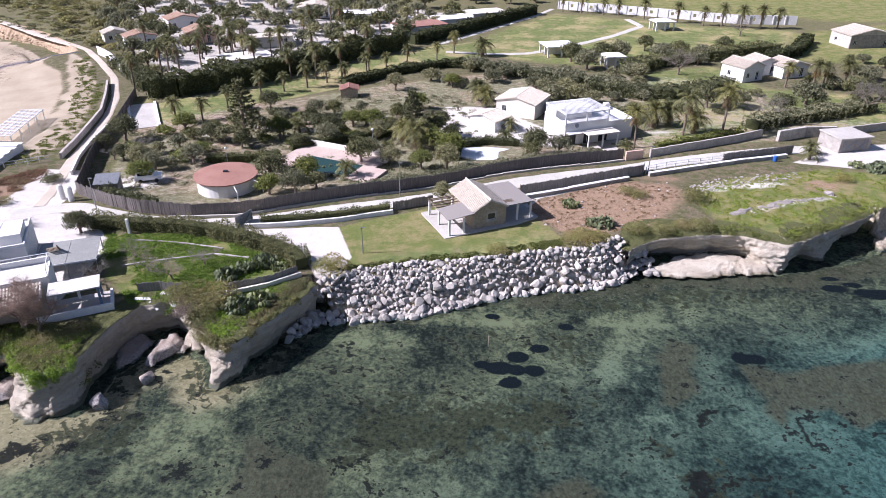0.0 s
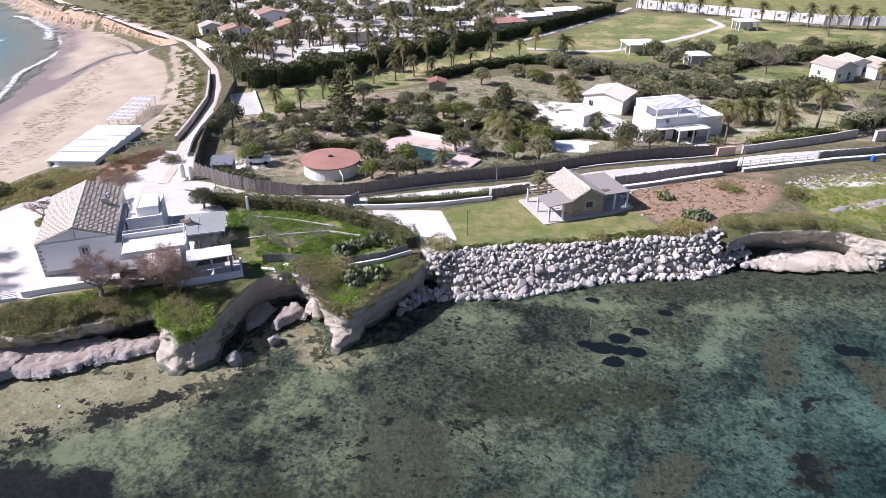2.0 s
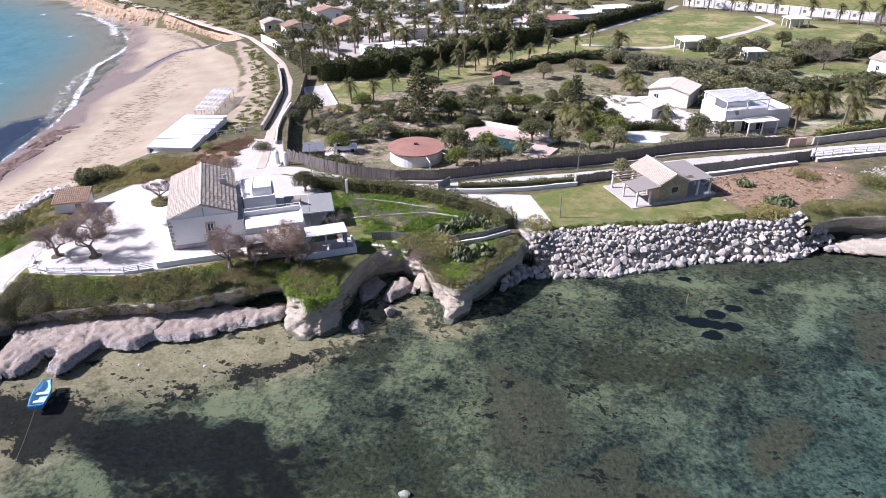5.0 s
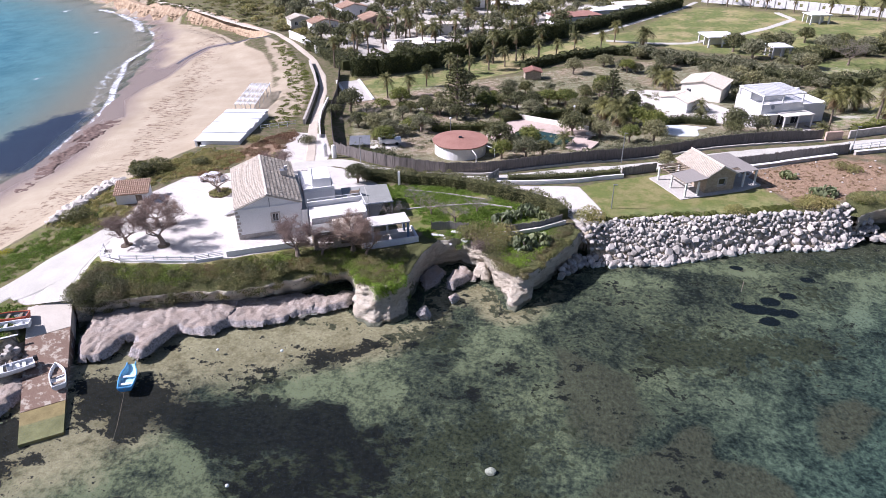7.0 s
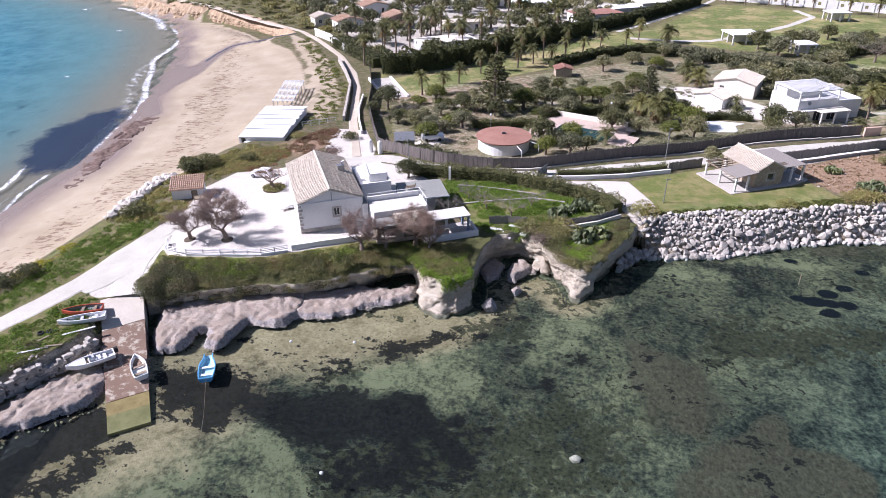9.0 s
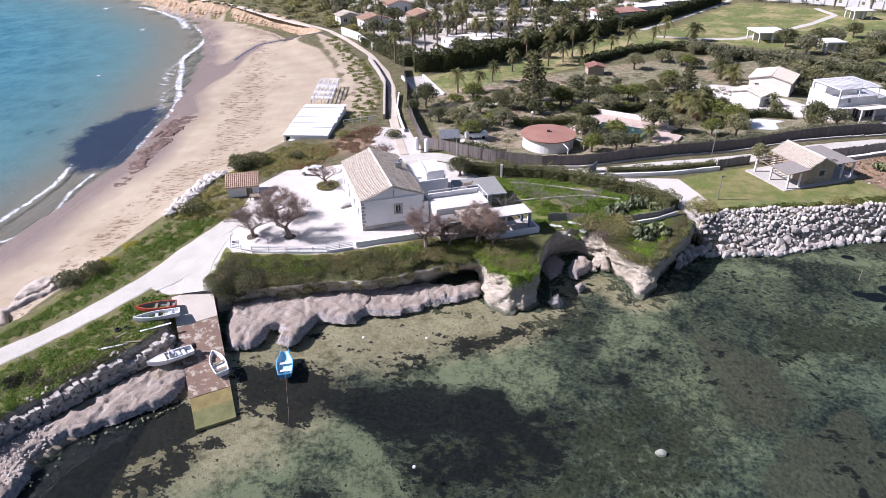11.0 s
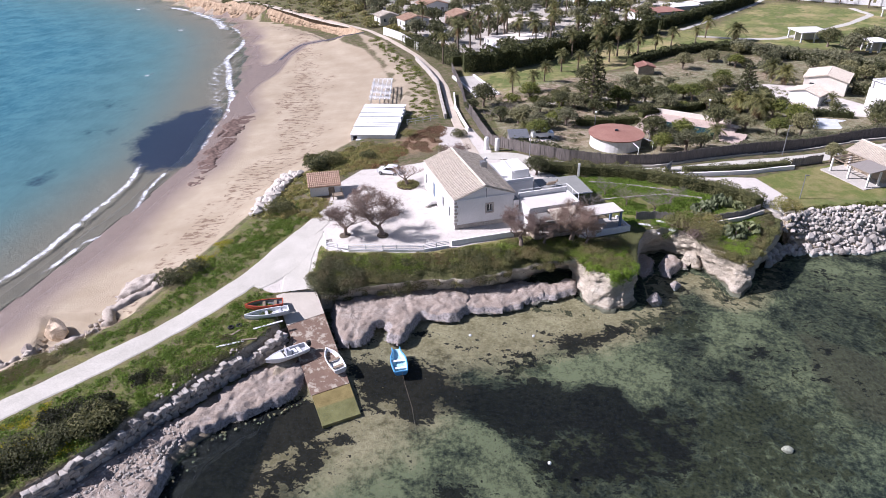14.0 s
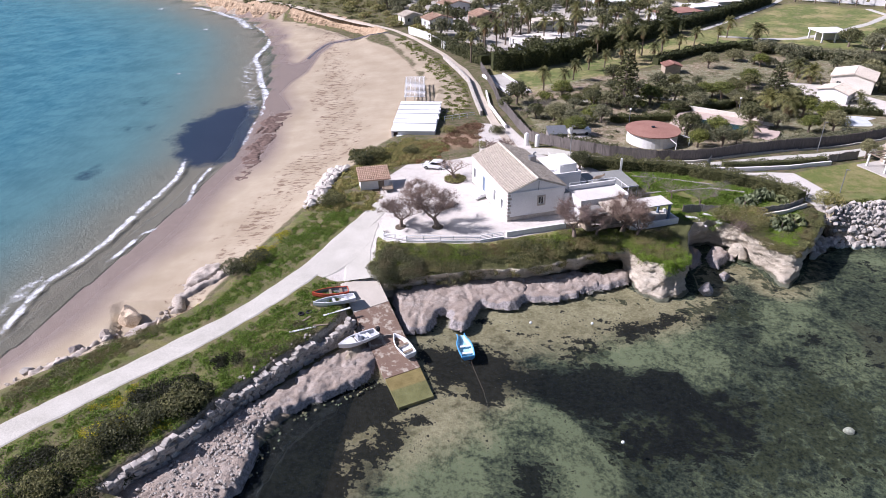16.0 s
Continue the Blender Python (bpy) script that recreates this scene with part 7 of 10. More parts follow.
rope = Shape().tube([(-63.1, 33.4, 0.45), (-62.4, 31.5, 0.15), (-61.2, 28.5, 0.05), (-60.3, 25.5, -0.3)], 0.012, 5)
alone("mooring_rope", rope, WOOD, "thin rope that moors the blue boat", "rope")
rope = Shape().tube([(-64.3, 37.9, 0.55), (-66.0, 40.6, 0.5), (-67.6, 43.2, 1.2)], 0.014, 5)
alone("mooring_rope", rope, WOOD, "thin rope from boat to rocks", "rope")
for x, y in ((-82.3, 35.6), (-81.5, 36.0), (-77.2, 36.5)):
    tyre = Shape().lathe([(0.22, -0.09), (0.34, -0.06), (0.36, 0.0), (0.34, 0.06), (0.22, 0.09), (0.22, -0.09)], 16)
    tagged(alone("worn_tyre", tyre, RUBBER, "old black tyre lying in the grass", "tyre", "old tyres", at=on(x, y, 0.12)))
for x, y, ln, tn in ((-82.4, 32.0, 2.8, 28), (-80.4, 33.4, 1.8, 15), (-81.6, 34.2, 1.2, 60), (-79.6, 35.4, 3.2, 35)):
    alone("old_plank", Shape().box(0, 0, 0, ln, 0.22, 0.08), WOOD if ln < 2 else WHITE_PAINT, "weathered plank lying in the grass", "plank", "old planks", at=on(x, y, 0.05), turn=tn)
for k, (x, y, z) in enumerate(((-56.6, 40.9, 0.02), (-49.5, 41.6, 0.02), (-47.9, 23.0, 0.02))):
    alone("buoy", Shape().blob((0.17, 0.17, 0.15), 2, 0.05, k, 0, None), WHITE_PAINT, "small white float on the water", "buoy", "buoys", at=(x, y, z), smooth=True)
alone("sunken_stone", Shape().blob((0.55, 0.42, 0.3), 2, 0.3, 3), ROCK_TAN, "pale stone under the clear water", "stone", at=(-25.6, 28.9, ground_at(-25.6, 28.9) + 0.1))
alone("channel_stick", Shape().tube([(4.0, 68.6 - 7.6, -0.6), (4.0, 61.0, 0.9)], 0.06, 6), WOOD, "pale stick standing in the water", "stick")


# ---- plants ----
def frond(s, base, az, rise, length, rng, droop=1.0, leaf=0.5):
    """One palm frond: leaflets in pairs along an arching rib."""
    d = Vector((math.cos(az), math.sin(az), 0))
    side = Vector((-d.y, d.x, 0))
    pts, n = [], 7
    for k in range(n + 1):
        u = k / n
        pts.append(Vector(base) + d * length * (u * math.cos(rise) + 0.05 * u) + Vector((0, 0, length * (u * math.sin(rise) - droop * 0.55 * u ** 2.2))))
    V, F = [], []
    for k in range(n):
        a, b = pts[k], pts[k + 1]
        ll = leaf * length * (0.35 + 0.65 * math.sin(math.pi * min(1, (k + 1.2) / (n + 1)))) * 0.42
        for sg in (-1, 1):
            for h in (0.0, 0.5):
                p = a.lerp(b, h)
                q = a.lerp(b, h + 0.42)
                tip = p + (b - a) * 0.9 + side * sg * ll * rng.uniform(0.85, 1.1) - Vector((0, 0, ll * rng.uniform(0.25, 0.6)))
                i = len(V)
                V += [tuple(p), tuple(q), tuple(tip)]
                F.append((i, i + 1, i + 2) if sg > 0 else (i + 1, i, i + 2))
    s.add(V, F)


def palm(name, label, seed, h, crown, n, thick=0.2, skirt=0, group="palm trees", wave=0.3, leaf=0.8):
    rng = random.Random(seed)
    ob = thing(name, label, "palm tree", (0, 0, 0), 0, group)
    lean = Vector((rng.uniform(-1, 1), rng.uniform(-1, 1), 0)) * wave
    pts = [lean * (k / 6) ** 2 + Vector((0, 0, h * k / 6 - (0.3 if k == 0 else 0))) for k in range(7)]
    part("trunk", Shape().tube(pts, [thick * 1.35] + [thick * (1.05 - 0.04 * k) for k in range(5)] + [thick * 1.15], 8), BARK_PALM, ob)
    s = Shape()
    for k in range(n):
        frond(s, pts[-1], k * 2.4 + rng.uniform(-0.2, 0.2), radians(75 - 95 * (k / n) + rng.uniform(-8, 8)), crown * rng.uniform(0.85, 1.1), rng, 0.75 + 0.5 * k / n, leaf)
    part("crown", s, LEAF_PALM, ob)
    if skirt:
        s = Shape()
        for k in range(skirt):
            frond(s, pts[-1] - Vector((0, 0, 0.3 + 0.8 * k / skirt)), k * 2.4, radians(rng.uniform(-70, -45)), crown * rng.uniform(0.5, 0.7), rng, 0.7, leaf)
        part("dead_fronds", s, LEAF_DEAD, ob, "hanging dry brown fronds")
    return ob


def broad_tree(name, label, seed, h, r, leaf_mat, clumps=13, per=85, size=0.30, group="garden trees", category="tree", trunk_h=0.35):
    """Trunk, limbs and a crown of leaf clumps with gaps between."""
    rng, nr = random.Random(seed), np.random.default_rng(seed)
    ob = thing(name, label, category, (0, 0, 0), 0, group)
    wood, leafs = Shape(), Shape()
    th = h * trunk_h
    wood.tube([(0, 0, -0.3), (rng.uniform(-0.1, 0.1), 0, th * 0.5), (rng.uniform(-0.2, 0.2), rng.uniform(-0.2, 0.2), th)], [r * 0.09 + 0.06, r * 0.07 + 0.04, r * 0.06 + 0.03], 7)
    for k in range(clumps):
        az, u = k * 2.4 + rng.uniform(-0.4, 0.4), (k + 0.5) / clumps
        rad = r * math.sqrt(u) * rng.uniform(0.55, 0.85)
        c = Vector((math.cos(az) * rad, math.sin(az) * rad, th + (h - th) * (0.78 - 0.55 * u ** 1.4) * rng.uniform(0.85, 1.08)))
        wood.tube([(0, 0, th * 0.9), tuple(Vector((0, 0, th)).lerp(c, 0.5) + Vector((0, 0, 0.1))), tuple(c)], [r * 0.045 + 0.02, r * 0.03 + 0.01, 0.015], 4)
        cr = r * rng.uniform(0.30, 0.46)
        d = nr.normal(size=(per, 3))
        d /= np.linalg.norm(d, axis=1, keepdims=True)
        d[:, 2] *= 0.75
        p = np.array(c) + d * cr * nr.uniform(0.55, 1.12, (per, 1))
        leafs.leaves(p, size, d, 0.5, seed * 31 + k)
    part("trunk", wood, BARK, ob)
    part("crown", leafs, leaf_mat, ob)
    return ob


def bush(name, label, seed, r, h, leaf_mat, n=420, size=0.2, group="bushes"):
    nr = np.random.default_rng(seed)
    ob = thing(name, label, "bush", (0, 0, 0), 0, group)
    s, lumps = Shape(), 6
    for k in range(lumps):
        az = k * 2.4
        c = np.array([math.cos(az) * r * 0.5 * (k > 0), math.sin(az) * r * 0.5 * (k > 0), h * nr.uniform(0.32, 0.55)])
        d = nr.normal(size=(n // lumps, 3))
        d /= np.linalg.norm(d, axis=1, keepdims=True)
        d[:, 2] = np.abs(d[:, 2]) * 1.0 - 0.15
        s.leaves(c + d * np.array([r * 0.6, r * 0.6, h * 0.55]) * nr.uniform(0.75, 1.1, (len(d), 1)), size, d, 0.4, seed + k)
    part("foliage", s, leaf_mat, ob)
    part("stem", Shape().tube([(0, 0, -0.2), (0.1, 0, h * 0.4)], [0.08, 0.04], 5).tube([(0, 0, -0.2), (-0.2, 0.2, h * 0.4)], [0.07, 0.03], 5), BARK, ob)
    return ob


def bare_tree(name, label, seed, h, r, twig_mat, twigs=1500, group="bare trees", lean=0.25, thick=0.26):
    """A leafless tree: a crooked trunk, forking limbs and a haze of fine twigs."""
    rng = random.Random(seed)
    ob = thing(name, label, "tree", (0, 0, 0), 0, group)
    wood, ends = Shape(), []

    def grow(p, d, ln, rad, depth):
        q = p + d * ln * 0.55 + Vector((rng.uniform(-1, 1), rng.uniform(-1, 1), rng.uniform(-0.3, 0.3))) * ln * 0.10
        e = q + (d + Vector((rng.uniform(-1, 1), rng.uniform(-1, 1), 0)) * 0.3).normalized() * ln * 0.5
        wood.tube([tuple(p), tuple(q), tuple(e)], [rad, rad * 0.8, rad * 0.55], 6 if depth > 2 else 4)
        if depth <= 2:
            ends.append((p, q, e))
        if depth > 0:
            for k in range(3 if depth > 1 else 3):
                az = rng.uniform(0, 6.28)
                nd = (d * 0.65 + Vector((math.cos(az), math.sin(az), rng.uniform(-0.05, 0.55))) * 0.8).normalized()
                grow(e if k else q, nd, ln * rng.uniform(0.62, 0.8), rad * 0.46, depth - 1)

    th = h * 0.28
    wood.tube([(0, 0, -0.3), (lean * 0.4, 0.05, th * 0.5), (lean, 0.0, th)], [thick * 1.5, thick * 1.05, thick], 8)
    for k in range(4):
        az = k * 1.57 + rng.uniform(-0.4, 0.4)
        grow(Vector((lean, 0, th * 0.95)), Vector((math.cos(az), math.sin(az), rng.uniform(0.5, 1.0))).normalized(), r * 0.50, thick * 0.45, 3)
    part("trunk", wood, BARK, ob)
    V, F = [], []
    for k in range(twigs):
        a, q, b = rng.choice(ends)
        p = a.lerp(b, rng.uniform(0.2, 1.0))
        d = Vector((rng.uniform(-1, 1), rng.uniform(-1, 1), rng.uniform(-0.35, 0.95))).normalized()
        e = p + d * rng.uniform(0.4, 1.3) * r * 0.32
        w = d.orthogonal().normalized() * rng.uniform(0.006, 0.013)
        w.rotate(Euler((0, 0, rng.uniform(0, 6.28))))
        i = len(V)
        V += [tuple(p - w), tuple(p + w), tuple(e)]
        F.append((i, i + 1, i + 2))
    part("twig_haze", Shape().add(V, F), twig_mat, ob, "fine bare twigs")
    return ob


def norfolk_pine(name, label, seed, h, r, group="pines"):
    rng, nr = random.Random(seed), np.random.default_rng(seed)
    ob = thing(name, label, "pine tree", (0, 0, 0), 0, group)
    part("trunk", Shape().tube([(0, 0, -0.3), (0, 0, h * 0.5), (0, 0, h)], [0.28, 0.18, 0.04], 8), BARK, ob)
    leafs, wood = Shape(), Shape()
    tiers = 13
    for k in range(tiers):
        z, ln = h * (0.16 + 0.82 * k / tiers), r * (1 - 0.85 * k / tiers) * rng.uniform(0.85, 1.1)
        for j in range(6):
            az = j * 1.047 + k * 0.5 + rng.uniform(-0.2, 0.2)
            d = np.array([math.cos(az), math.sin(az), 0])
            wood.tube([(0, 0, z), tuple(d * ln * 0.6 + [0, 0, z - 0.05]), tuple(d * ln + [0, 0, z + 0.25])], [0.05, 0.035, 0.01], 4)
            t_ = nr.uniform(0.25, 1, 26)
            side = np.array([-d[1], d[0], 0])
            p = d * (t_ * ln)[:, None] + side * (nr.uniform(-0.35, 0.35, 26) * (1.1 - t_))[:, None] * ln * 0.5 + np.column_stack([np.zeros(26), np.zeros(26), z + 0.25 * t_ ** 2 + nr.uniform(-0.08, 0.08, 26)])
            leafs.leaves(p, 0.26, None, 1.2, seed + k * 7 + j, 1.3)
    part("branch", wood, BARK, ob)
    part("needles", leafs, LEAF_DARK, ob)
    return ob


def hedge(name, label, line, wide, high, leaf_mat, dens=26, size=0.20, seed=0, group="hedges"):
    """A clipped hedge along a line: dense leaves over a twiggy core."""
    nr = np.random.default_rng(seed + 5)
    ob = thing(name, label, "hedge", on(*line[0]), 0, group)
    o = np.array(ob.matrix_world.translation)
    s, core = Shape(), Shape()
    for (ax, ay), (bx, by) in zip(line, line[1:]):
        ln = math.hypot(bx - ax, by - ay)
        u, v = np.array([(bx - ax) / ln, (by - ay) / ln]), np.array([-(by - ay) / ln, (bx - ax) / ln])
        z = (ground_at(ax, ay) + ground_at(bx, by)) / 2
        m = Matrix.Translation((ax - o[0], ay - o[1], z - o[2])) @ pose(0, 0, 0, 0, 0, math.degrees(math.atan2(by - ay, bx - ax)))
        core.box(0, -wide * 0.36, -0.3, ln, wide * 0.36, high * 0.84, m)
        n = int(ln * (wide + 2 * high) * dens)
        a, k = nr.uniform(-0.2, ln + 0.2, n), nr.uniform(0, wide + 2 * high, n)
        c = np.where(k < high, -wide / 2, np.where(k > wide + high, wide / 2, k - high - wide / 2))
        hz = np.where(k < high, k, np.where(k > wide + high, wide + 2 * high - k, high))
        out = np.column_stack([np.where(np.abs(c) > wide * 0.49, np.sign(c), 0)[:, None] * v, (hz > high * 0.98) * 1.0])
        wob = 0.16 * np.sin(a * 1.1 + seed) + 0.10 * np.sin(a * 2.9 + 1) + 0.12 * np.sin(a * 0.43 + 2 * seed)
        c, hz = c * (1 + wob) + nr.normal(0, 0.07, n), hz * (1 + wob * 0.6) + nr.normal(0, 0.09, n)
        p = np.column_stack([ax + u[0] * a + v[0] * c - o[0], ay + u[1] * a + v[1] * c - o[1], np.maximum(hz, 0.02) + z - o[2]])
        s.leaves(p, size, out, 0.3, seed)
    part("foliage", s, leaf_mat, ob)
    part("core", core, LEAF_HEDGE, ob)
    return ob


def scrub(name, label, poly, n, r, h, leaf_mat, size=0.17, seed=0, per=70, keep=None, cat="scrub"):
    """Low uneven growth over an area."""
    nr = np.random.default_rng(seed + 77)
    p = np.array(poly, float)
    lo, hi = p.min(0), p.max(0)
    C = nr.uniform(lo, hi, (n * 6, 2))
    _, within = far_from(poly, C[:, 0], C[:, 1])
    C = C[within][:n]
    patch = soft_noise(C[:, 0], C[:, 1], 5.0, seed)
    z = relief(C[:, 0], C[:, 1])[0]
    ok = (z > 0.25) & (patch > -0.35) & (keep(C[:, 0], C[:, 1]) if keep else True)
    s = Shape()
    for (x, y), zz, pa_ in zip(C[ok], z[ok], patch[ok]):
        rr, hh = nr.uniform(*r), nr.uniform(*h) * (0.6 + 0.8 * max(pa_, 0))
        d = nr.normal(size=(per, 3))
        d /= np.linalg.norm(d, axis=1, keepdims=True)
        d[:, 2] = np.abs(d[:, 2])
        s.leaves(np.array([x, y, zz - 0.05]) + d * np.array([rr, rr, hh]) * nr.uniform(0.6, 1.1, (per, 1)), size, d, 0.5, int(x * 10 + y * 100) % 9999 + seed)
    ob = new(name, s.mesh(name, leaf_mat))
    return tagged(ob, label, cat, kind="stuff")


def plant(ob, spots, seed=0, lo=0.85, hi=1.15, sink=0.05):
    """The first spot takes the model, the others copies of it."""
    rng = random.Random(seed)
    for k, (x, y) in enumerate(spots):
        sc = rng.uniform(lo, hi)
        m = pose(*on(x, y, -sink), 0, 0, rng.uniform(0, 360)) @ Matrix.Diagonal((sc, sc, sc * rng.uniform(0.93, 1.08), 1))
        if k == 0:
            later = m
        else:
            copy_thing(ob, m)
    ob.matrix_basis = later


# bare tamarisks round the house
plant(bare_tree("tamarisk", "bare brown tamarisk on the white terrace", 3, 4.6, 3.3, TWIG, 7500, "terrace trees"), [(-74.5, 55.3), (-73.1, 61.0)], 1)
plant(bare_tree("tamarisk", "bare brown tamarisk leaning over the terrace", 8, 4.6, 3.3, TWIG, 7500, "terrace trees", -0.5), [(-69.5, 55.5), (-51.4, 54.6), (-45.0, 57.2)], 2, 0.95, 1.15)
plant(bare_tree("tamarisk", "bare tree in a round bed by the parked car", 12, 4.4, 2.8, TWIG, 1500, "terrace trees", 0.4), [(-69.0, 71.9)], 3)
plant(bare_tree("tamarisk", "bare bushy tamarisk on the cliff edge", 15, 3.6, 2.6, TWIG, 4200, "cliff trees", 0.3, 0.18), [(-48.6, 55.4), (-43.2, 56.4), (-63.2, 79.5)], 4)
plant(bare_tree("fig_tree", "leafless pale grey fig tree", 21, 2.4, 2.0, TWIG_GREY, 900, "fig trees", 0.1, 0.10), [(-36.8, 69), (-33.2, 67), (-39.5, 72), (-30.5, 70.5), (-42, 66.0), (-58.5, 108), (-55.5, 113)], 5)
plant(bare_tree("grey_tree", "large leafless pale tree on a lawn", 23, 6.0, 4.4, TWIG_GREY, 1500, "grey trees", 0.1, 0.22), [(57.5, 172), (63, 133), (92, 222), (88, 140)], 6)

def tree_bed(x, y, r, label, green):
    s = Shape().lathe([(r, -0.3), (r * 0.97, 0.06), (r * 0.6, 0.14), (0.05, 0.18)], 22)
    ob = thing("tree_bed", label, "flower bed", on(x, y), 0, "tree beds")
    part("soil", s, plain("bed_soil", (0.06, 0.05, 0.035), (0.15, 0.12, 0.085), 2.0, 0.95, 0.5), ob)
    if green:
        nr = np.random.default_rng(5)
        a, q = nr.uniform(0, 6.28, 900), r * np.sqrt(nr.uniform(0, 1, 900))
        part("grass", Shape().leaves(np.column_stack([np.cos(a) * q, np.sin(a) * q, 0.15 + nr.uniform(0, 0.2, 900)]), 0.12, None, 0.6, 3), LEAF_SCRUB, ob)


tree_bed(-69.0, 71.9, 1.7, "round bed of dark soil and grass under a bare tree", True)
tree_bed(-74.5, 55.3, 0.8, "small round bed of dark soil on the terrace", False)
tree_bed(-69.5, 55.5, 0.8, "small round bed of dark soil on the terrace", False)

# palms
PALM_ROW = [(-55.1, 128.5), (-50.7, 130.7), (-48, 138.9), (-43.7, 149.9), (-39.4, 154), (-34.7, 157.9), (-30.8, 162.6), (-26.1, 161.5), (-22.2, 172.5), (-17.3, 174.3), (-12.2, 179.9), (-4.4, 185.5), (0.3, 194.4)]
plant(palm("fan_palm", "slender fan palm in a row along a lawn", 1, 4.8, 2.2, 24, 0.19, 7, "palm row"), PALM_ROW[::2], 7)
plant(palm("fan_palm", "slender fan palm with a round crown", 5, 4.5, 2.1, 26, 0.18, 6, "palm row"), PALM_ROW[1::2], 8)
plant(palm("tall_palm", "tall slim palm with dry fronds below the crown", 2, 7.6, 2.7, 24, 0.20, 16, "tall palms"), [(33.1, 116.7), (42.6, 119.5), (50.9, 122.2), (-72, 169.6), (-50.2, 171), (-40.4, 166.3), (-34.1, 166.3), (-59.6, 184), (-44.4, 205.6), (-36, 225)], 9)
plant(palm("tall_palm", "tall palm among garden houses", 6, 7.2, 2.2, 20, 0.2, 8, "tall palms"), [(-28.1, 169.1), (-21.9, 175), (-66, 176), (-55, 178), (-46, 181), (-38, 185), (-30, 187), (-24, 191), (-62, 190), (-52, 194), (-68.1, 166.5), (-67.3, 184.7), (-64.5, 187.5), (-59.2, 193.5), (-74, 153.3), (-84.5, 187.4), (-71.1, 163), (-47, 228), (-40, 228)], 10)
plant(palm("date_palm", "stout date palm with arching fronds", 3, 3.8, 3.2, 30, 0.38, 14, "date palms"), [(39.4, 128.4), (42.6, 129.2), (46, 124), (-6.3, 114.8), (6.9, 141.6), (5.5, 146.9), (8.3, 192.5), (36, 131), (-9, 119)], 11)
plant(palm("young_palm", "low bushy palm in the garden", 4, 1.9, 2.2, 22, 0.26, 0, "low palms"), [(10.9, 137.5), (9.8, 118.9), (11.3, 125.1), (-24, 99.5), (-52, 101), (-30, 125), (26, 150), (31, 113.4), (61.5, 109.5), (63, 112.5), (-12, 113), (20, 140), (92, 165), (86, 162), (-17.5, 101)], 12)
plant(palm("far_palm", "palm beside the white boundary wall", 9, 5.6, 2.6, 22, 0.24, 8, "wall palms"), [(41, 262), (47.5, 259.5), (55, 256.5), (60, 254), (68, 249), (78, 243), (85.5, 238), (91, 236), (97, 234.5), (103, 233.5), (109, 234)], 13)
plant(norfolk_pine("norfolk_pine", "tall tiered pine with flat open branches", 2, 11.0, 4.0), [(-7.6, 121), (-38.5, 118.5)], 14)

# garden trees behind the fence
SPOTS = [(-60.8, 118.1), (-53.1, 106.1), (-51.2, 122.7), (-44.7, 117.7), (-44, 106), (-49.5, 97.9), (-29.0, 99.2), (-26.7, 98), (-23.5, 100.2), (-15.7, 107.3), (-14.7, 111.6), (-20, 129.1), (-23.2, 123.8), (-13.4, 154.8), (-7.5, 139.7), (-3.4, 122.7), (-1.1, 105.5), (-0.5, 111), (14.5, 111.5), (18.9, 112.2), (-5.4, 105.5), (-38.7, 138.5), (-28.6, 135.8), (-0.2, 157.3)]
MORE = [(-63.1, 114), (-49.6, 103.4), (-32.7, 120.7), (-27.8, 115.2), (-23.4, 118.6), (-16.2, 128.2), (-11.7, 124), (-24.1, 93.4), (-28.1, 93.5), (-21.2, 95.1), (-10.7, 107.2), (-3.7, 114.4), (13.6, 109.5), (23.8, 130.3), (30, 130)]
plant(broad_tree("garden_tree", "dark rounded evergreen tree in the garden", 1, 4.2, 2.5, LEAF_DARK, 15, 150, 0.17), SPOTS[::3], 15)
plant(broad_tree("garden_tree", "grey-green olive tree with an open crown", 2, 3.6, 2.3, LEAF_OLIVE, 13, 130, 0.15), SPOTS[1::3] + MORE[1::3], 16)
plant(broad_tree("garden_tree", "leafy green tree in the garden", 3, 3.8, 2.3, LEAF_GREEN, 13, 140, 0.16), SPOTS[2::3] + MORE[2::3], 17)
plant(broad_tree("garden_tree", "low dark citrus tree in the garden", 4, 3.0, 2.0, LEAF_DARK, 11, 140, 0.15), MORE[::3], 18)
FAR = [(32.5, 187), (35.3, 178), (41.1, 187), (46.4, 190), (56.2, 200.8), (57.1, 186.2), (63.8, 193), (69, 189.6), (79.4, 201), (46.4, 167.4), (55.3, 143.6), (61.9, 144.5), (70, 140.1), (78.4, 147), (91, 150), (100.6, 163.8), (96.3, 148.9), (66, 183)]
plant(broad_tree("far_tree", "round dark tree at the edge of a lawn", 6, 4.8, 3.4, LEAF_DARK, 14, 120, 0.24, "far trees"), FAR[::2], 19, 0.8, 1.2)
plant(broad_tree("far_tree", "broad grey-green tree at the edge of a lawn", 7, 4.2, 3.4, LEAF_OLIVE, 14, 120, 0.24, "far trees"), FAR[1::2], 20, 0.8, 1.2)


def scatter(poly, n, seed, clear=3.0, avoid=()):
    rng = random.Random(seed)
    p = np.array(poly)
    out = []
    while n > 0:
        n -= 1
        x, y = rng.uniform(p[:, 0].min(), p[:, 0].max()), rng.uniform(p[:, 1].min(), p[:, 1].max())
        inside = far_from(poly, np.array([x]), np.array([y]))[1][0]
        if inside and all(math.hypot(x - a, y - b) > clear for a, b in out) and not any(far_from(q, np.array([x]), np.array([y]))[1][0] for q in avoid):
            out.append((x, y))
    return out


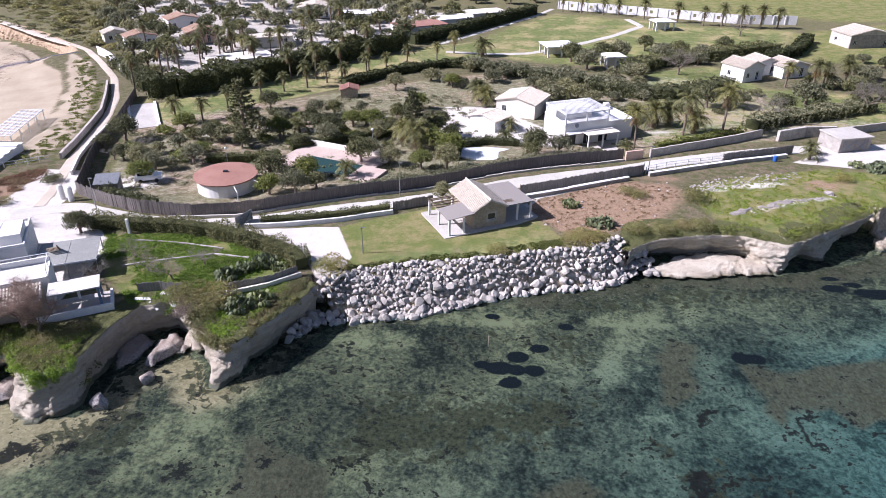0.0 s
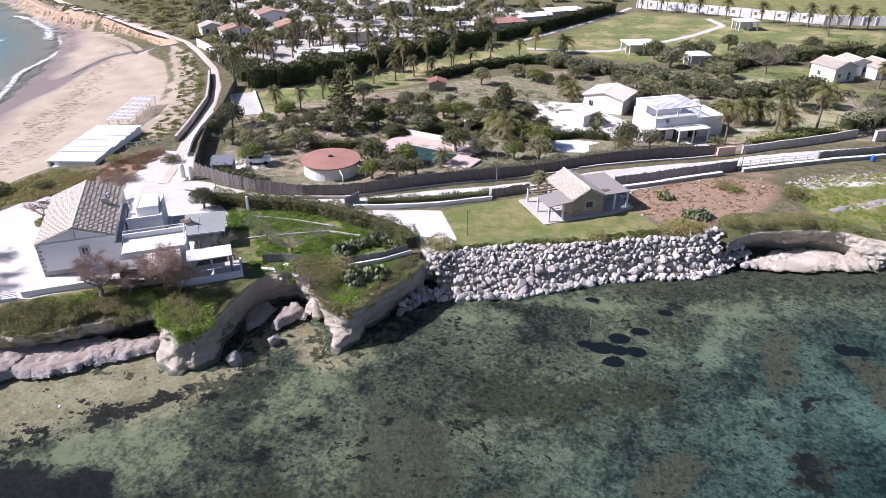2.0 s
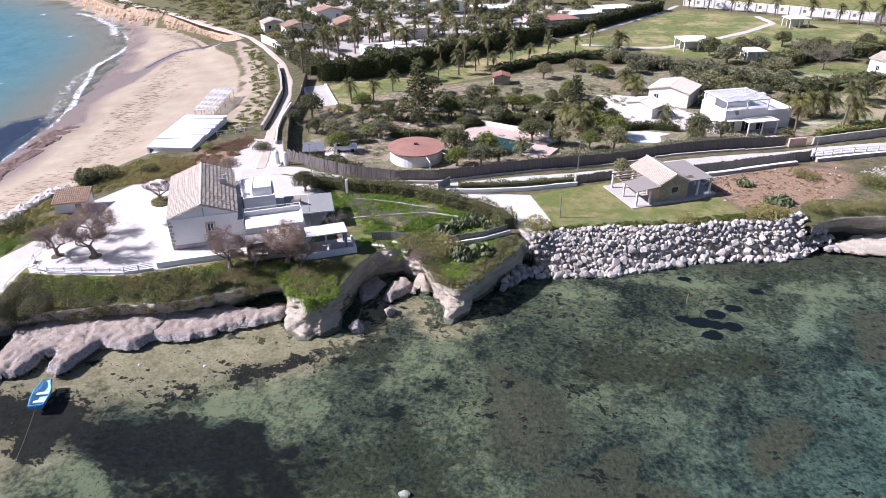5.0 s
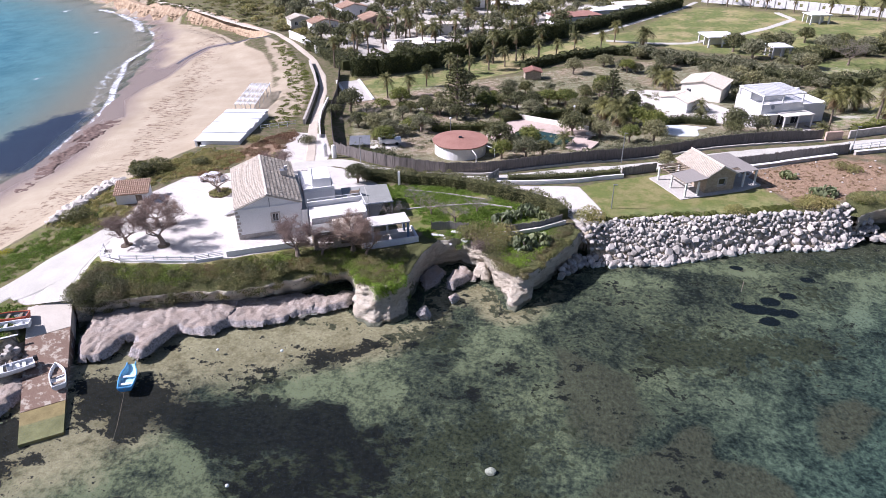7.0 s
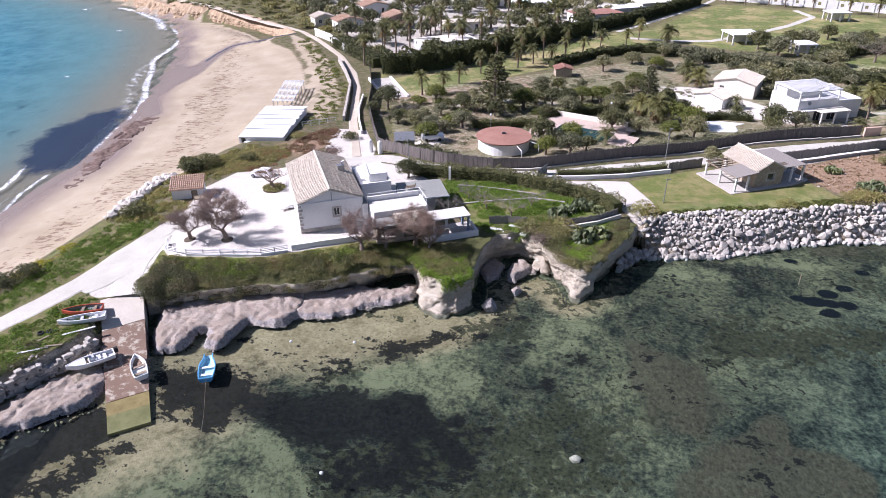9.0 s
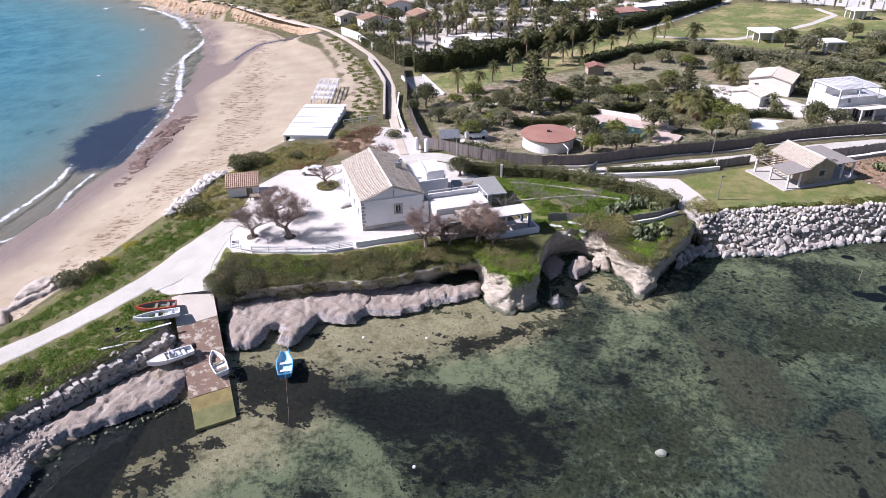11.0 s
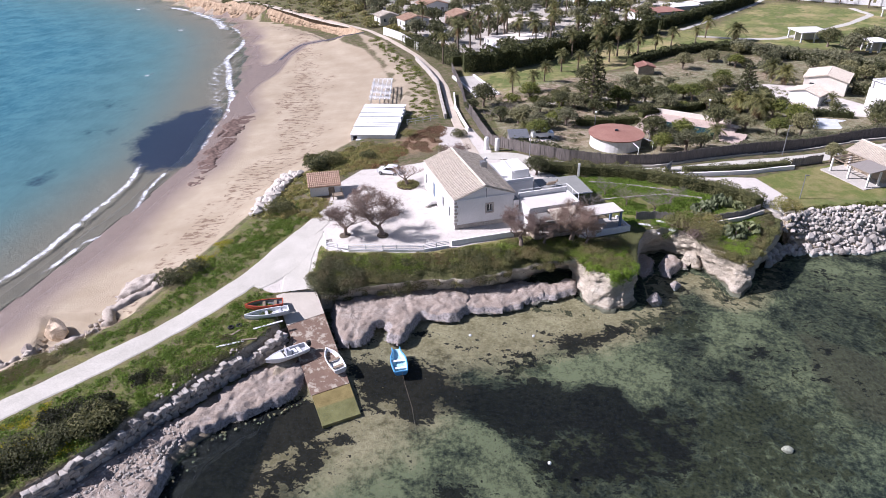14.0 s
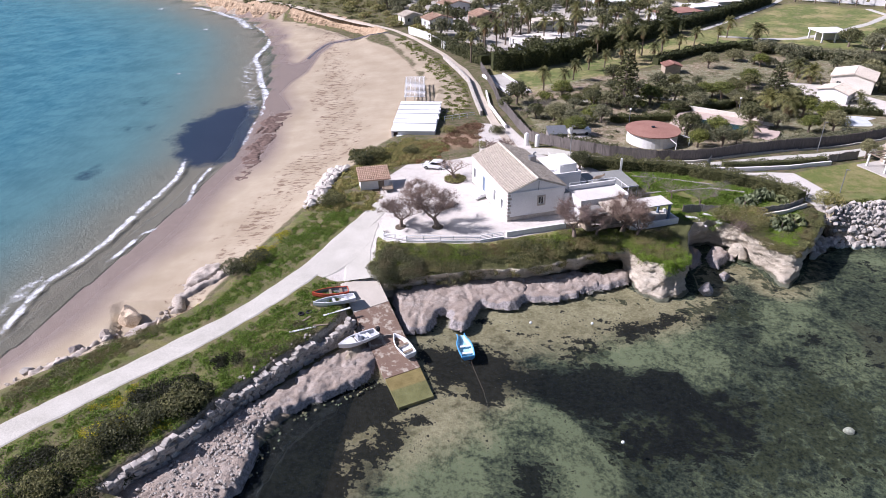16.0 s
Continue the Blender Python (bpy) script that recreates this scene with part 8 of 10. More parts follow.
BUILT = [[(15, 112), (38, 118), (36, 128), (16, 130)], [(-46, 90), (-30, 90), (-30, 103), (-46, 103)], [(-31, 101), (-10, 97), (-9, 116), (-30, 116)], [(0, 120), (20, 126), (18, 143), (0, 136)], [(0, 108), (12, 108), (12, 117), (0, 117)], YELLOW_LAWN]
GROVE_A = [(-56, 104), (-44, 103), (-42, 112), (-20, 118), (0, 120), (0, 132), (-12, 140), (-30, 138), (-46, 126), (-60, 122)]
GROVE_B = [(8, 150), (22, 142), (40, 148), (50, 150), (46, 170), (20, 172), (0, 176), (-8, 164)]
VILLAGE = [(-84, 178), (-78, 166), (-66, 158), (-56, 160), (-40, 180), (-20, 208), (-4, 226), (10, 250), (-30, 290), (-130, 290), (-110, 214), (-88, 186)]
EAST = [(58, 122), (100, 134), (180, 140), (180, 200), (110, 190), (80, 150), (62, 140)]
BEYOND = [(-200, 290), (20, 280), (40, 276), (40, 420), (-260, 420)]
ga = scatter(GROVE_A, 330, 3, 3.3, BUILT)
plant(broad_tree("grove_tree", "dense dark shrubby tree in the grove", 11, 3.0, 2.0, LEAF_DARK, 12, 130, 0.16, "grove trees"), ga[::3], 21, 0.7, 1.15)
plant(broad_tree("grove_tree", "grey-green shrubby tree in the grove", 12, 2.8, 1.9, LEAF_OLIVE, 11, 120, 0.15, "grove trees"), ga[1::3], 22, 0.7, 1.15)
plant(bush("garden_bush", "low green garden bush", 13, 1.6, 1.6, LEAF_GREEN, 700, 0.15), ga[2::3], 23, 0.7, 1.3)
gb = scatter(GROVE_B, 120, 4, 3.6, BUILT)
plant(broad_tree("grove_tree", "tall grey-green shrub along the path", 14, 2.6, 2.4, LEAF_OLIVE, 12, 110, 0.21, "grove trees"), gb, 24, 0.75, 1.2)
vi = scatter(VILLAGE, 900, 5, 6.0, [[(-70, 164), (-44, 178), (-48, 186), (-72, 172)]])
plant(broad_tree("village_tree", "dark round tree among houses", 15, 4.6, 3.4, LEAF_DARK, 9, 56, 0.38, "village trees"), vi[::2], 25, 0.7, 1.2)
plant(broad_tree("village_tree", "grey-green tree among houses", 16, 4.0, 3.3, LEAF_OLIVE, 9, 56, 0.38, "village trees"), vi[1::2], 26, 0.7, 1.2)
ea = scatter(EAST, 160, 6, 4.6, [EAST_LAWN])
plant(broad_tree("scrub_tree", "low dense dark tree by the wall", 17, 3.4, 2.9, LEAF_DARK, 10, 100, 0.28, "scrub trees"), ea[::2], 27, 0.7, 1.2)
plant(broad_tree("scrub_tree", "low grey-green shrub tree", 18, 3.0, 2.8, LEAF_OLIVE, 10, 100, 0.28, "scrub trees"), ea[1::2], 28, 0.7, 1.2)
scrub("coast_scrub", "low coastal scrub above the far beach", [(-84, 176), (-92, 184), (-112, 200), (-150, 236), (-205, 280), (-140, 292), (-84, 204)], 700, (0.6, 1.8), (0.2, 0.7), LEAF_SCRUB, 0.3, 45, 34)
nw = scatter([(-92, 184), (-112, 202), (-150, 240), (-205, 285), (-140, 292), (-90, 204)], 300, 9, 5.0)
plant(bush("coast_bush", "low dark coastal bush behind the beach track", 43, 2.2, 1.5, LEAF_SCRUB, 240, 0.34), nw, 37, 0.7, 1.4)
be = scatter(BEYOND, 800, 7, 7.5)
plant(broad_tree("distant_tree", "distant dark orchard tree", 19, 4.5, 3.8, LEAF_DARK, 7, 26, 0.85, "distant trees"), be, 29, 0.7, 1.3)

# hedges
hedge("clipped_hedge", "tall dark clipped hedge behind the lawn", [(-68, 147), (-62, 148.6), (-56, 153), (-50, 160), (-43, 170), (-36, 178.5), (-27, 188), (-14, 200)], 3.8, 4.9, LEAF_HEDGE, 15, 0.30, 1)
hedge("shrub_belt", "purple-brown shrubs behind a garden wall", [(-86, 172), (-80, 166), (-74, 158), (-70, 152)], 4.0, 2.6, LEAF_DARK, 14, 0.26, 19)
hedge("clipped_hedge", "long dark hedge beside the far track", [(-12, 205), (0, 219), (14, 238), (30, 258)], 3.0, 3.2, LEAF_HEDGE, 12, 0.34, 2)
hedge("clipped_hedge", "dark hedge between lawn and grove", [(-26, 158.5), (-15, 170), (-2, 177.5), (9, 177)], 2.4, 2.0, LEAF_HEDGE, 16, 0.26, 3)
hedge("grey_hedge", "loose grey-green hedge before the lawn", [(4, 178), (14, 171.5), (27, 165), (36, 160), (44, 152)], 4.5, 2.4, LEAF_OLIVE, 13, 0.3, 4)
hedge("clipped_hedge", "clipped dark hedge above the pool", [(-29, 113.5), (-20, 119), (-12, 124)], 1.6, 1.6, LEAF_HEDGE, 50, 0.13, 5)
hedge("clipped_hedge", "clipped dark hedge near the round house", [(-42, 107), (-35, 108), (-30, 109.5)], 1.4, 1.3, LEAF_HEDGE, 50, 0.13, 6)
hedge("ivy_hedge", "ragged ivy hedge between garden and lane", [(-49, 80.6), (-43.9, 80.2), (-36.1, 79.7), (-31, 78.4), (-27.6, 76.9), (-23, 74.6), (-19.6, 72.2), (-18.4, 70)], 2.0, 1.7, LEAF_DARK, 80, 0.11, 7)
hedge("ivy_hedge", "dark hedge behind the low white wall", [(-26.5, 82.4), (-20, 83.4), (-14, 85.0), (-9.2, 87.0)], 1.2, 1.2, LEAF_DARK, 80, 0.10, 8)
hedge("villa_hedge", "low hedge on the villa wall", [(36, 113.2), (44, 116.4), (54, 120.8)], 1.4, 1.9, LEAF_GREEN, 24, 0.2, 9)
hedge("pond_hedge", "dark clipped hedge round the pond", [(0.5, 109.6), (0.5, 115.6), (6, 117.4), (12, 116.2)], 1.2, 1.3, LEAF_HEDGE, 26, 0.18, 10)
hedge("field_hedge", "dark hedge beside the far lane", [(110, 214), (98, 196), (84, 184), (72, 178)], 3.0, 2.6, LEAF_HEDGE, 11, 0.34, 11)
hedge("shrub_belt", "thick dark shrub belt across the lawns", [(32, 156), (42, 152.5), (50, 151), (58, 155), (66, 160)], 4.5, 2.6, LEAF_DARK, 16, 0.24, 14)
hedge("shrub_belt", "thick grey-green shrub belt beside the lawn", [(44, 172), (54, 181), (66, 187), (80, 194), (94, 200)], 5.0, 2.8, LEAF_DARK, 12, 0.28, 15)
hedge("shrub_belt", "tall shrub belt near the parking area", [(58, 126), (66, 131), (76, 136), (90, 142)], 4.0, 2.2, LEAF_OLIVE, 18, 0.22, 16)
hedge("shrub_belt", "dark shrub belt behind the villa", [(20, 137), (30, 134), (38, 136)], 3.5, 2.4, LEAF_OLIVE, 18, 0.22, 17)
hedge("fence_hedge", "shrubs growing behind the reed fence", [(-16, 93.2), (-6, 97.5), (6, 102.8), (16, 107), (26, 110.5)], 1.6, 1.7, LEAF_OLIVE, 40, 0.14, 12)
hedge("fence_hedge", "dark shrubs behind the curved reed fence", [(-54, 93.6), (-49, 90.0), (-43, 87.6)], 1.4, 1.3, LEAF_DARK, 26, 0.18, 13)

# bushes by the lane, the cliff and the cottage
plant(broad_tree("round_tree", "dense dark round tree behind the canopy", 31, 3.6, 2.0, LEAF_DARK, 16, 260, 0.11, "house trees", trunk_h=0.2), [(-49.6, 78.6)], 30)
plant(broad_tree("olive_tree", "small dark olive tree beside the cottage", 32, 3.4, 1.7, LEAF_OLIVE, 13, 200, 0.11, "cottage trees"), [(0.2, 88.6), (-1.6, 90.0)], 31)
plant(bush("cliff_bush", "dense green bush on the cliff top", 33, 1.9, 1.7, LEAF_SCRUB, 1600, 0.10), [(15.4, 78.3), (17.2, 78.0), (19.4, 78.6), (33.5, 81.6), (24.7, 80.6), (5.6, 74.6), (36, 91.2), (61.6, 98.8), (-14.8, 70), (31.2, 82.2), (28, 80.6)], 32, 0.7, 1.15)
plant(bush("dark_bush", "dark leafy bush on the slope", 34, 1.8, 1.5, LEAF_DARK, 1600, 0.11), [(-93.3, 44), (-91.5, 46.4), (-88.5, 20.1), (-93.2, 15.8), (-94, 12.6), (-91, 17.6), (-95.5, 9.5), (-85.6, 79.0), (-84.2, 81.5), (-78.2, 84.6), (-64, 98), (-86.2, 62.5)], 33, 0.7, 1.25)
plant(bush("bay_bush", "large glossy dark bush at the beach edge", 35, 1.5, 2.0, LEAF_DARK, 800, 0.2), [(-85.2, 78.2), (-86.4, 80.0)], 34)
plant(bush("dry_bush", "grey dry bush on turned earth", 36, 1.5, 1.3, LEAF_SCRUB, 900, 0.10), [(27.8, 91.9), (26.4, 93.2), (-27.0, 60.6), (-31, 63.4), (-73, 96), (-29, 62.2), (-66.0, 88.0)], 35, 0.7, 1.1)


def agave_clump(name, label, seed, n, r, h, mat, cat):
    rng = random.Random(seed)
    ob = thing(name, label, cat, (0, 0, 0), 0, "cacti")
    s = Shape()
    for k in range(n):
        az, rad = rng.uniform(0, 6.28), r * math.sqrt(rng.random())
        z = rng.uniform(0.1, h) * (1 - 0.5 * rad / r)
        m = Matrix.Translation((math.cos(az) * rad, math.sin(az) * rad, z)) @ pose(0, 0, 0, rng.uniform(-50, 50), rng.uniform(-50, 50), rng.uniform(0, 360))
        q = rng.uniform(0.15, 0.26)
        s.blob((q, q * 0.22, q * 1.4), 1, 0.1, k, 0, m)
    part("foliage", s, mat, ob)
    part("stem", Shape().tube([(0, 0, -0.2), (0, 0, h * 0.5)], [0.14, 0.08], 6), BARK, ob)
    return ob


plant(agave_clump("prickly_pear", "prickly pear cactus with pale green pads", 41, 110, 1.3, 1.3, CACTUS, "cactus"), [(-25.2, 69.6), (-23.2, 71.0), (-21.2, 70), (-26.8, 67.6), (-26.3, 62), (-23.6, 61.2), (-21.6, 62.6), (17.2, 89.3), (19.3, 83.0), (20.6, 82.6), (67, 105), (69, 103), (71, 105), (90, 160)], 36, 0.8, 1.2)


plant(palm("tall_palm", "palm beside the country house", 14, 5.5, 2.6, 24, 0.22, 12, "house palms"), [(86, 160), (90, 163), (94, 161), (80, 161), (97, 166)], 38)
plant(bush("field_bush", "dark green bush on the eastern field", 44, 1.8, 1.6, LEAF_DARK, 700, 0.17), [(66, 150), (70, 154), (84, 152), (92, 150), (60, 158), (104, 156), (98, 145), (88, 146), (75, 147), (56, 138), (48, 140), (80, 143), (108, 150)], 39, 0.7, 1.3)


def neck_keep(x, y):
    d = np.full(x.shape, 1e9)
    for (ax, ay), (bx, by) in zip(NECK_ROAD, NECK_ROAD[1:]):
        dx, dy = bx - ax, by - ay
        k = np.clip(((x - ax) * dx + (y - ay) * dy) / (dx * dx + dy * dy), 0, 1)
        d = np.minimum(d, np.hypot(x - ax - k * dx, y - ay - k * dy))
    apron_ = far_from([(-83.0, 45.0), (-79.8, 43.0), (-75.6, 40.0), (-74.5, 46), (-76.8, 50.5), (-76.8, 58.0), (-79.6, 58.0), (-82.4, 50.5)], x, y)[1]
    return (d > 2.15) & ~apron_


NECK = [(-78, 36), (-79.4, 33), (-82.3, 28.7), (-83.8, 26), (-86.1, 21.9), (-87.7, 18.3), (-91, 12.6), (-96, 0), (-108, 6), (-106, 19.5), (-103.5, 24), (-100, 28), (-96, 32), (-93, 37), (-91.8, 43), (-90, 51), (-87.6, 63), (-84.5, 66), (-80, 60), (-82, 48), (-80, 42)]
scrub("neck_scrub", "vivid green herbs on the neck of land", NECK, 2300, (0.3, 0.8), (0.12, 0.42), LEAF_VIVID, 0.09, 1, 56, neck_keep)
scrub("neck_grass", "fresh yellow-green grass on the neck of land", NECK, 800, (0.3, 0.7), (0.12, 0.35), LEAF_LUSH, 0.09, 24, 56, neck_keep)
scrub("neck_heath", "grey-brown heath above the stone wall", [(-86.8, 31.2), (-83.8, 34), (-80.4, 34), (-79.8, 32.4), (-81.8, 29.4), (-84.4, 26.4), (-88, 26.6)], 130, (0.4, 0.9), (0.2, 0.45), LEAF_HEATH, 0.09, 23, 110, neck_keep)
scrub("neck_heath", "olive heath along the beach edge", [(-106.4, 20.5), (-103.5, 24.6), (-99.6, 30), (-96.6, 34.6), (-95, 33.6), (-98, 28), (-102, 23), (-105, 18)], 170, (0.4, 0.9), (0.2, 0.45), LEAF_HEATH, 0.09, 25, 100, neck_keep)
scrub("neck_bushes", "dark mounded mastic bushes among the herbs", [(-99.4, 12), (-96.6, 14), (-93, 16.4), (-90.4, 15.2), (-90, 12), (-92, 8), (-98, 8)], 62, (0.7, 1.5), (0.6, 1.1), LEAF_MASTIC, 0.10, 2, 330, neck_keep)
scrub("neck_bushes", "dark mounded mastic bushes among the herbs", [(-94.2, 20.6), (-91.6, 23.4), (-89.4, 24), (-86.8, 22.4), (-87.8, 19), (-91.2, 17.6)], 40, (0.6, 1.3), (0.5, 0.9), LEAF_MASTIC, 0.10, 3, 330, neck_keep)
scrub("neck_bushes", "dark oval bush in the herbs", [(-88.7, 26.2), (-87.6, 27.7), (-86.2, 27.4), (-87.2, 25.8)], 9, (0.5, 0.9), (0.5, 0.8), LEAF_MASTIC, 0.10, 4, 300, neck_keep)
for bed_, n_, seed_ in (([(-97.6, 22), (-95.4, 24), (-93.8, 21), (-95, 18.6), (-97.4, 18.6)], 60, 3), ([(-101, 32), (-97, 37.4), (-95.4, 38.2), (-96.6, 35), (-100, 31)], 130, 5), ([(-94.4, 44), (-91.6, 53), (-89.4, 54), (-91, 47)], 120, 6), ([(-96.6, 16), (-93, 18), (-92, 15.6), (-95, 14)], 70, 7), ([(-90.5, 17.5), (-88.2, 20), (-87.8, 18), (-89.6, 16)], 30, 8)):
    scrub("yellow_flowers", "patch of yellow flowers in the grass", bed_, n_, (0.3, 0.7), (0.3, 0.5), LEAF_FLOWER, 0.065, seed_, 46, neck_keep, "flowers")
SLOPE = [(-76.4, 46), (-76.2, 51.4), (-73, 50.6), (-63, 51.2), (-58, 53), (-52, 56.4), (-44, 57.4), (-38, 58), (-36.8, 53), (-39, 50.4), (-42, 50.6), (-45, 53), (-52, 53), (-60, 50.4), (-68, 48), (-74, 44.5)]
scrub("slope_scrub", "green scrub on the slope under the terrace", SLOPE, 560, (0.4, 1.0), (0.25, 0.75), LEAF_SCRUB, 0.085, 4, 120)
scrub("cliff_fringe", "bushes hanging over the edge of the cliff", [(-75.4, 44.8), (-70, 46.6), (-62.4, 48.6), (-58, 49.5), (-54, 51), (-50, 53), (-45.6, 53.9), (-45.6, 54.8), (-50, 54.2), (-54, 52.2), (-58, 50.8), (-63, 49.8), (-70, 47.8), (-75.4, 46.4)], 120, (0.6, 1.1), (0.35, 0.75), LEAF_SCRUB, 0.085, 51, 150)
scrub("slope_mounds", "mounded grey-green bushes at the foot of the road", [(-76.4, 43.6), (-76.4, 49.8), (-72, 48.6), (-69, 47.4), (-70, 46.4), (-74, 44)], 60, (0.8, 1.6), (0.7, 1.3), LEAF_HEATH, 0.085, 55, 420)
scrub("slope_straw", "dry straw-coloured grass on the slope", [(-64, 50.8), (-60, 52.2), (-52, 56), (-48, 55.6), (-50.4, 53.4), (-58, 50.6), (-63, 49.6)], 260, (0.3, 0.8), (0.12, 0.3), LEAF_DEAD, 0.07, 41, 70)
scrub("pillar_scrub", "scrub and grass hanging over the pillar edges", [(-17, 68), (-18.6, 63.8), (-20.8, 60), (-22.8, 57.2), (-24, 55.4), (-25.6, 56.2), (-27.4, 57.6), (-28.6, 59.4), (-27, 61), (-25, 58.6), (-22, 62), (-19, 67)], 200, (0.4, 0.95), (0.3, 0.7), LEAF_HEATH, 0.08, 42, 130)
scrub("pillar_grass", "bright grass on the pillar tops", [(-19, 66), (-21, 60.6), (-23.8, 56), (-27, 58), (-26, 61), (-22, 65)], 260, (0.3, 0.7), (0.25, 0.45), LEAF_VIVID, 0.08, 43, 80)
scrub("pillar_grass", "bright grass on the pillar tops", [(-38.4, 56), (-38.4, 53), (-39, 51.4), (-40.2, 50.2), (-42.4, 51.2), (-44, 53.4), (-42, 56)], 260, (0.3, 0.7), (0.15, 0.45), LEAF_VIVID, 0.08, 44, 80)
scrub("slope_bushes", "dark bushes over the cliff under the terrace", [(-76.4, 44), (-76, 50.5), (-68, 49.6), (-60, 51.4), (-52, 54.4), (-50, 52.6), (-60, 49.6), (-67, 47)], 60, (0.6, 1.4), (0.5, 1.1), LEAF_DARK, 0.085, 5, 300)
scrub("slope_grass", "bright grass tufts on the cliff edge", SLOPE, 620, (0.3, 0.9), (0.3, 0.6), LEAF_LUSH, 0.085, 6, 70)
scrub("slope_herbs", "vivid green herbs in patches on the slope", [(-75.6, 46), (-75.6, 50.8), (-70, 50.2), (-63, 50.6), (-62, 49), (-68, 47.4)], 230, (0.35, 0.9), (0.2, 0.5), LEAF_LUSH, 0.085, 61, 62)
plant(bush("dry_shrub", "tall dry olive-brown shrub at the garden edge", 63, 2.3, 1.5, LEAF_SCRUB, 1500, 0.10), [(-27.6, 60.8), (-29.6, 62.8), (-26.4, 63.0)], 64, 0.85, 1.2)
plant(bush("bare_shrub", "leafless brown shrub hanging over the inlet", 65, 1.5, 1.3, TWIG, 1400, 0.09), [(-30.4, 62.6), (-28.9, 60.2)], 66, 0.9, 1.2)
scrub("garden_weeds", "lush green weeds in the walled garden", GARDEN, 2200, (0.3, 0.8), (0.12, 0.45), LEAF_VIVID, 0.09, 7, 60)
scrub("brow_scrub", "dry scrub along the top of the boulder slope", [(-16, 70), (-12, 71), (-4, 73.2), (4, 75), (12, 77.6), (22, 80.6), (22, 79.4), (12, 76), (4, 73.6), (-4, 72), (-12, 69.6)], 260, (0.3, 0.8), (0.2, 0.5), LEAF_GREEN, 0.09, 8, 90)
scrub("east_scrub", "low green herbs on the eastern cliff top", BACK_GREEN, 900, (0.3, 0.8), (0.08, 0.25), LEAF_LUSH, 0.1, 9, 50)
scrub("east_brow", "scrub at the eastern cliff edge", [(24, 81.5), (36, 83.5), (42, 80.8), (50, 83), (60, 90), (62, 88.4), (54, 83), (46, 79.2), (41, 79), (36, 81.2), (30, 80), (24, 79.8)], 48, (0.4, 0.9), (0.3, 0.7), LEAF_GREEN, 0.1, 10, 130)
scrub("earth_tufts", "dry brown tufts on turned earth", TURNED, 260, (0.2, 0.6), (0.08, 0.25), LEAF_DEAD, 0.09, 31, 40)
scrub("dune_scrub", "tufts of scrub on the dunes behind the beach", [(-72, 104), (-70.4, 112), (-74, 134), (-82, 154), (-96, 178), (-98, 174), (-88, 154), (-79, 132), (-75.4, 112), (-76, 104)], 230, (0.4, 1.1), (0.2, 0.5), LEAF_GREEN, 0.14, 11, 60)
scrub("beach_edge_scrub", "green scrub between beach and house", [(-79.5, 61), (-79, 66), (-82, 74), (-78, 80), (-76, 88), (-80, 92), (-85.6, 84), (-88, 70), (-89.6, 60), (-86, 60)], 330, (0.4, 1.0), (0.3, 0.8), LEAF_SCRUB, 0.11, 12, 110)
scrub("bank_scrub", "brown and olive scrub between pavilion and shed", [(-84.4, 82), (-80.4, 91), (-74, 92), (-71.6, 87), (-75.6, 81), (-82, 78)], 200, (0.4, 1.0), (0.2, 0.6), LEAF_SCRUB, 0.11, 63, 80)
scrub("bank_scrub", "russet dry scrub between pavilion and shed", [(-82.4, 80), (-78.4, 88), (-73, 90), (-71, 85), (-75.6, 80)], 90, (0.4, 0.9), (0.2, 0.5), LEAF_RUSSET, 0.11, 64, 80)
scrub("lane_weeds", "red-brown dry growth on the bank of the lane", [(-73.4, 90), (-72, 98.5), (-69, 103.8), (-66.6, 101.8), (-66, 93.6), (-68, 87.4)], 260, (0.4, 0.9), (0.2, 0.5), LEAF_RUSSET, 0.11, 13, 70)
scrub("garden_floor", "low plants under the garden trees", [(-58, 101), (-54, 94), (-44, 88), (-42, 100), (-30, 103), (-24, 96), (-8, 97), (0, 104), (0, 120), (14, 122), (0, 150), (-30, 150), (-50, 130), (-62, 122)], 900, (0.4, 1.1), (0.2, 0.7), LEAF_OLIVE, 0.14, 14, 60)


# ---- boulders and rocks ----
rng = random.Random(17)
STONES = [Shape().blob((1.1, 0.95, 0.9), 2, 0.46, k, 1).mesh("boulder", STONE_WHITE) for k in range(9)]
reef = thing("boulder_slope", "slope of white limestone boulders above the water", "boulders", (0, 0, 0), 0, "", "structure")
spots = []
cand = np.random.default_rng(5).uniform((-18.5, 61), (22.5, 79), (24000, 2))
for (x, y), z, s, d in zip(cand, *relief(cand[:, 0], cand[:, 1])):
    if len(spots) >= 1900:
        break
    if not (0 < s < 0.97 or (s < 0 and d < 0.9)) or (x < -16 and s > 0.7) or (x > 16 and s > 0.6 and rng.random() < 0.7):
        continue
    r = rng.uniform(0.26, 0.78) * (1.05 if s < 0.4 else 0.72)
    if all((x - a) ** 2 + (y - b) ** 2 > (0.44 * (r + c)) ** 2 for a, b, c, _ in spots):
        spots.append((float(x), float(y), r, max(float(z), -0.35)))
spots.sort(key=lambda q: q[1] - 0.12 * q[0])
rest = Shape()
for k, (x, y, r, z) in enumerate(spots):
    m = pose(x, y, z + r * rng.uniform(0.15, 0.6), rng.uniform(-40, 40), rng.uniform(-40, 40), rng.uniform(0, 360)) @ Matrix.Diagonal((r, r * rng.uniform(0.75, 1.05), r * rng.uniform(0.8, 1.1), 1))
    if k < 300:
        ob = new("boulder", STONES[k % 9])
        ob.parent = reef
        ob.matrix_basis = m
    else:
        rest.blob((1.1, 0.95, 0.9), 2, 0.46, k % 9, 1, m)
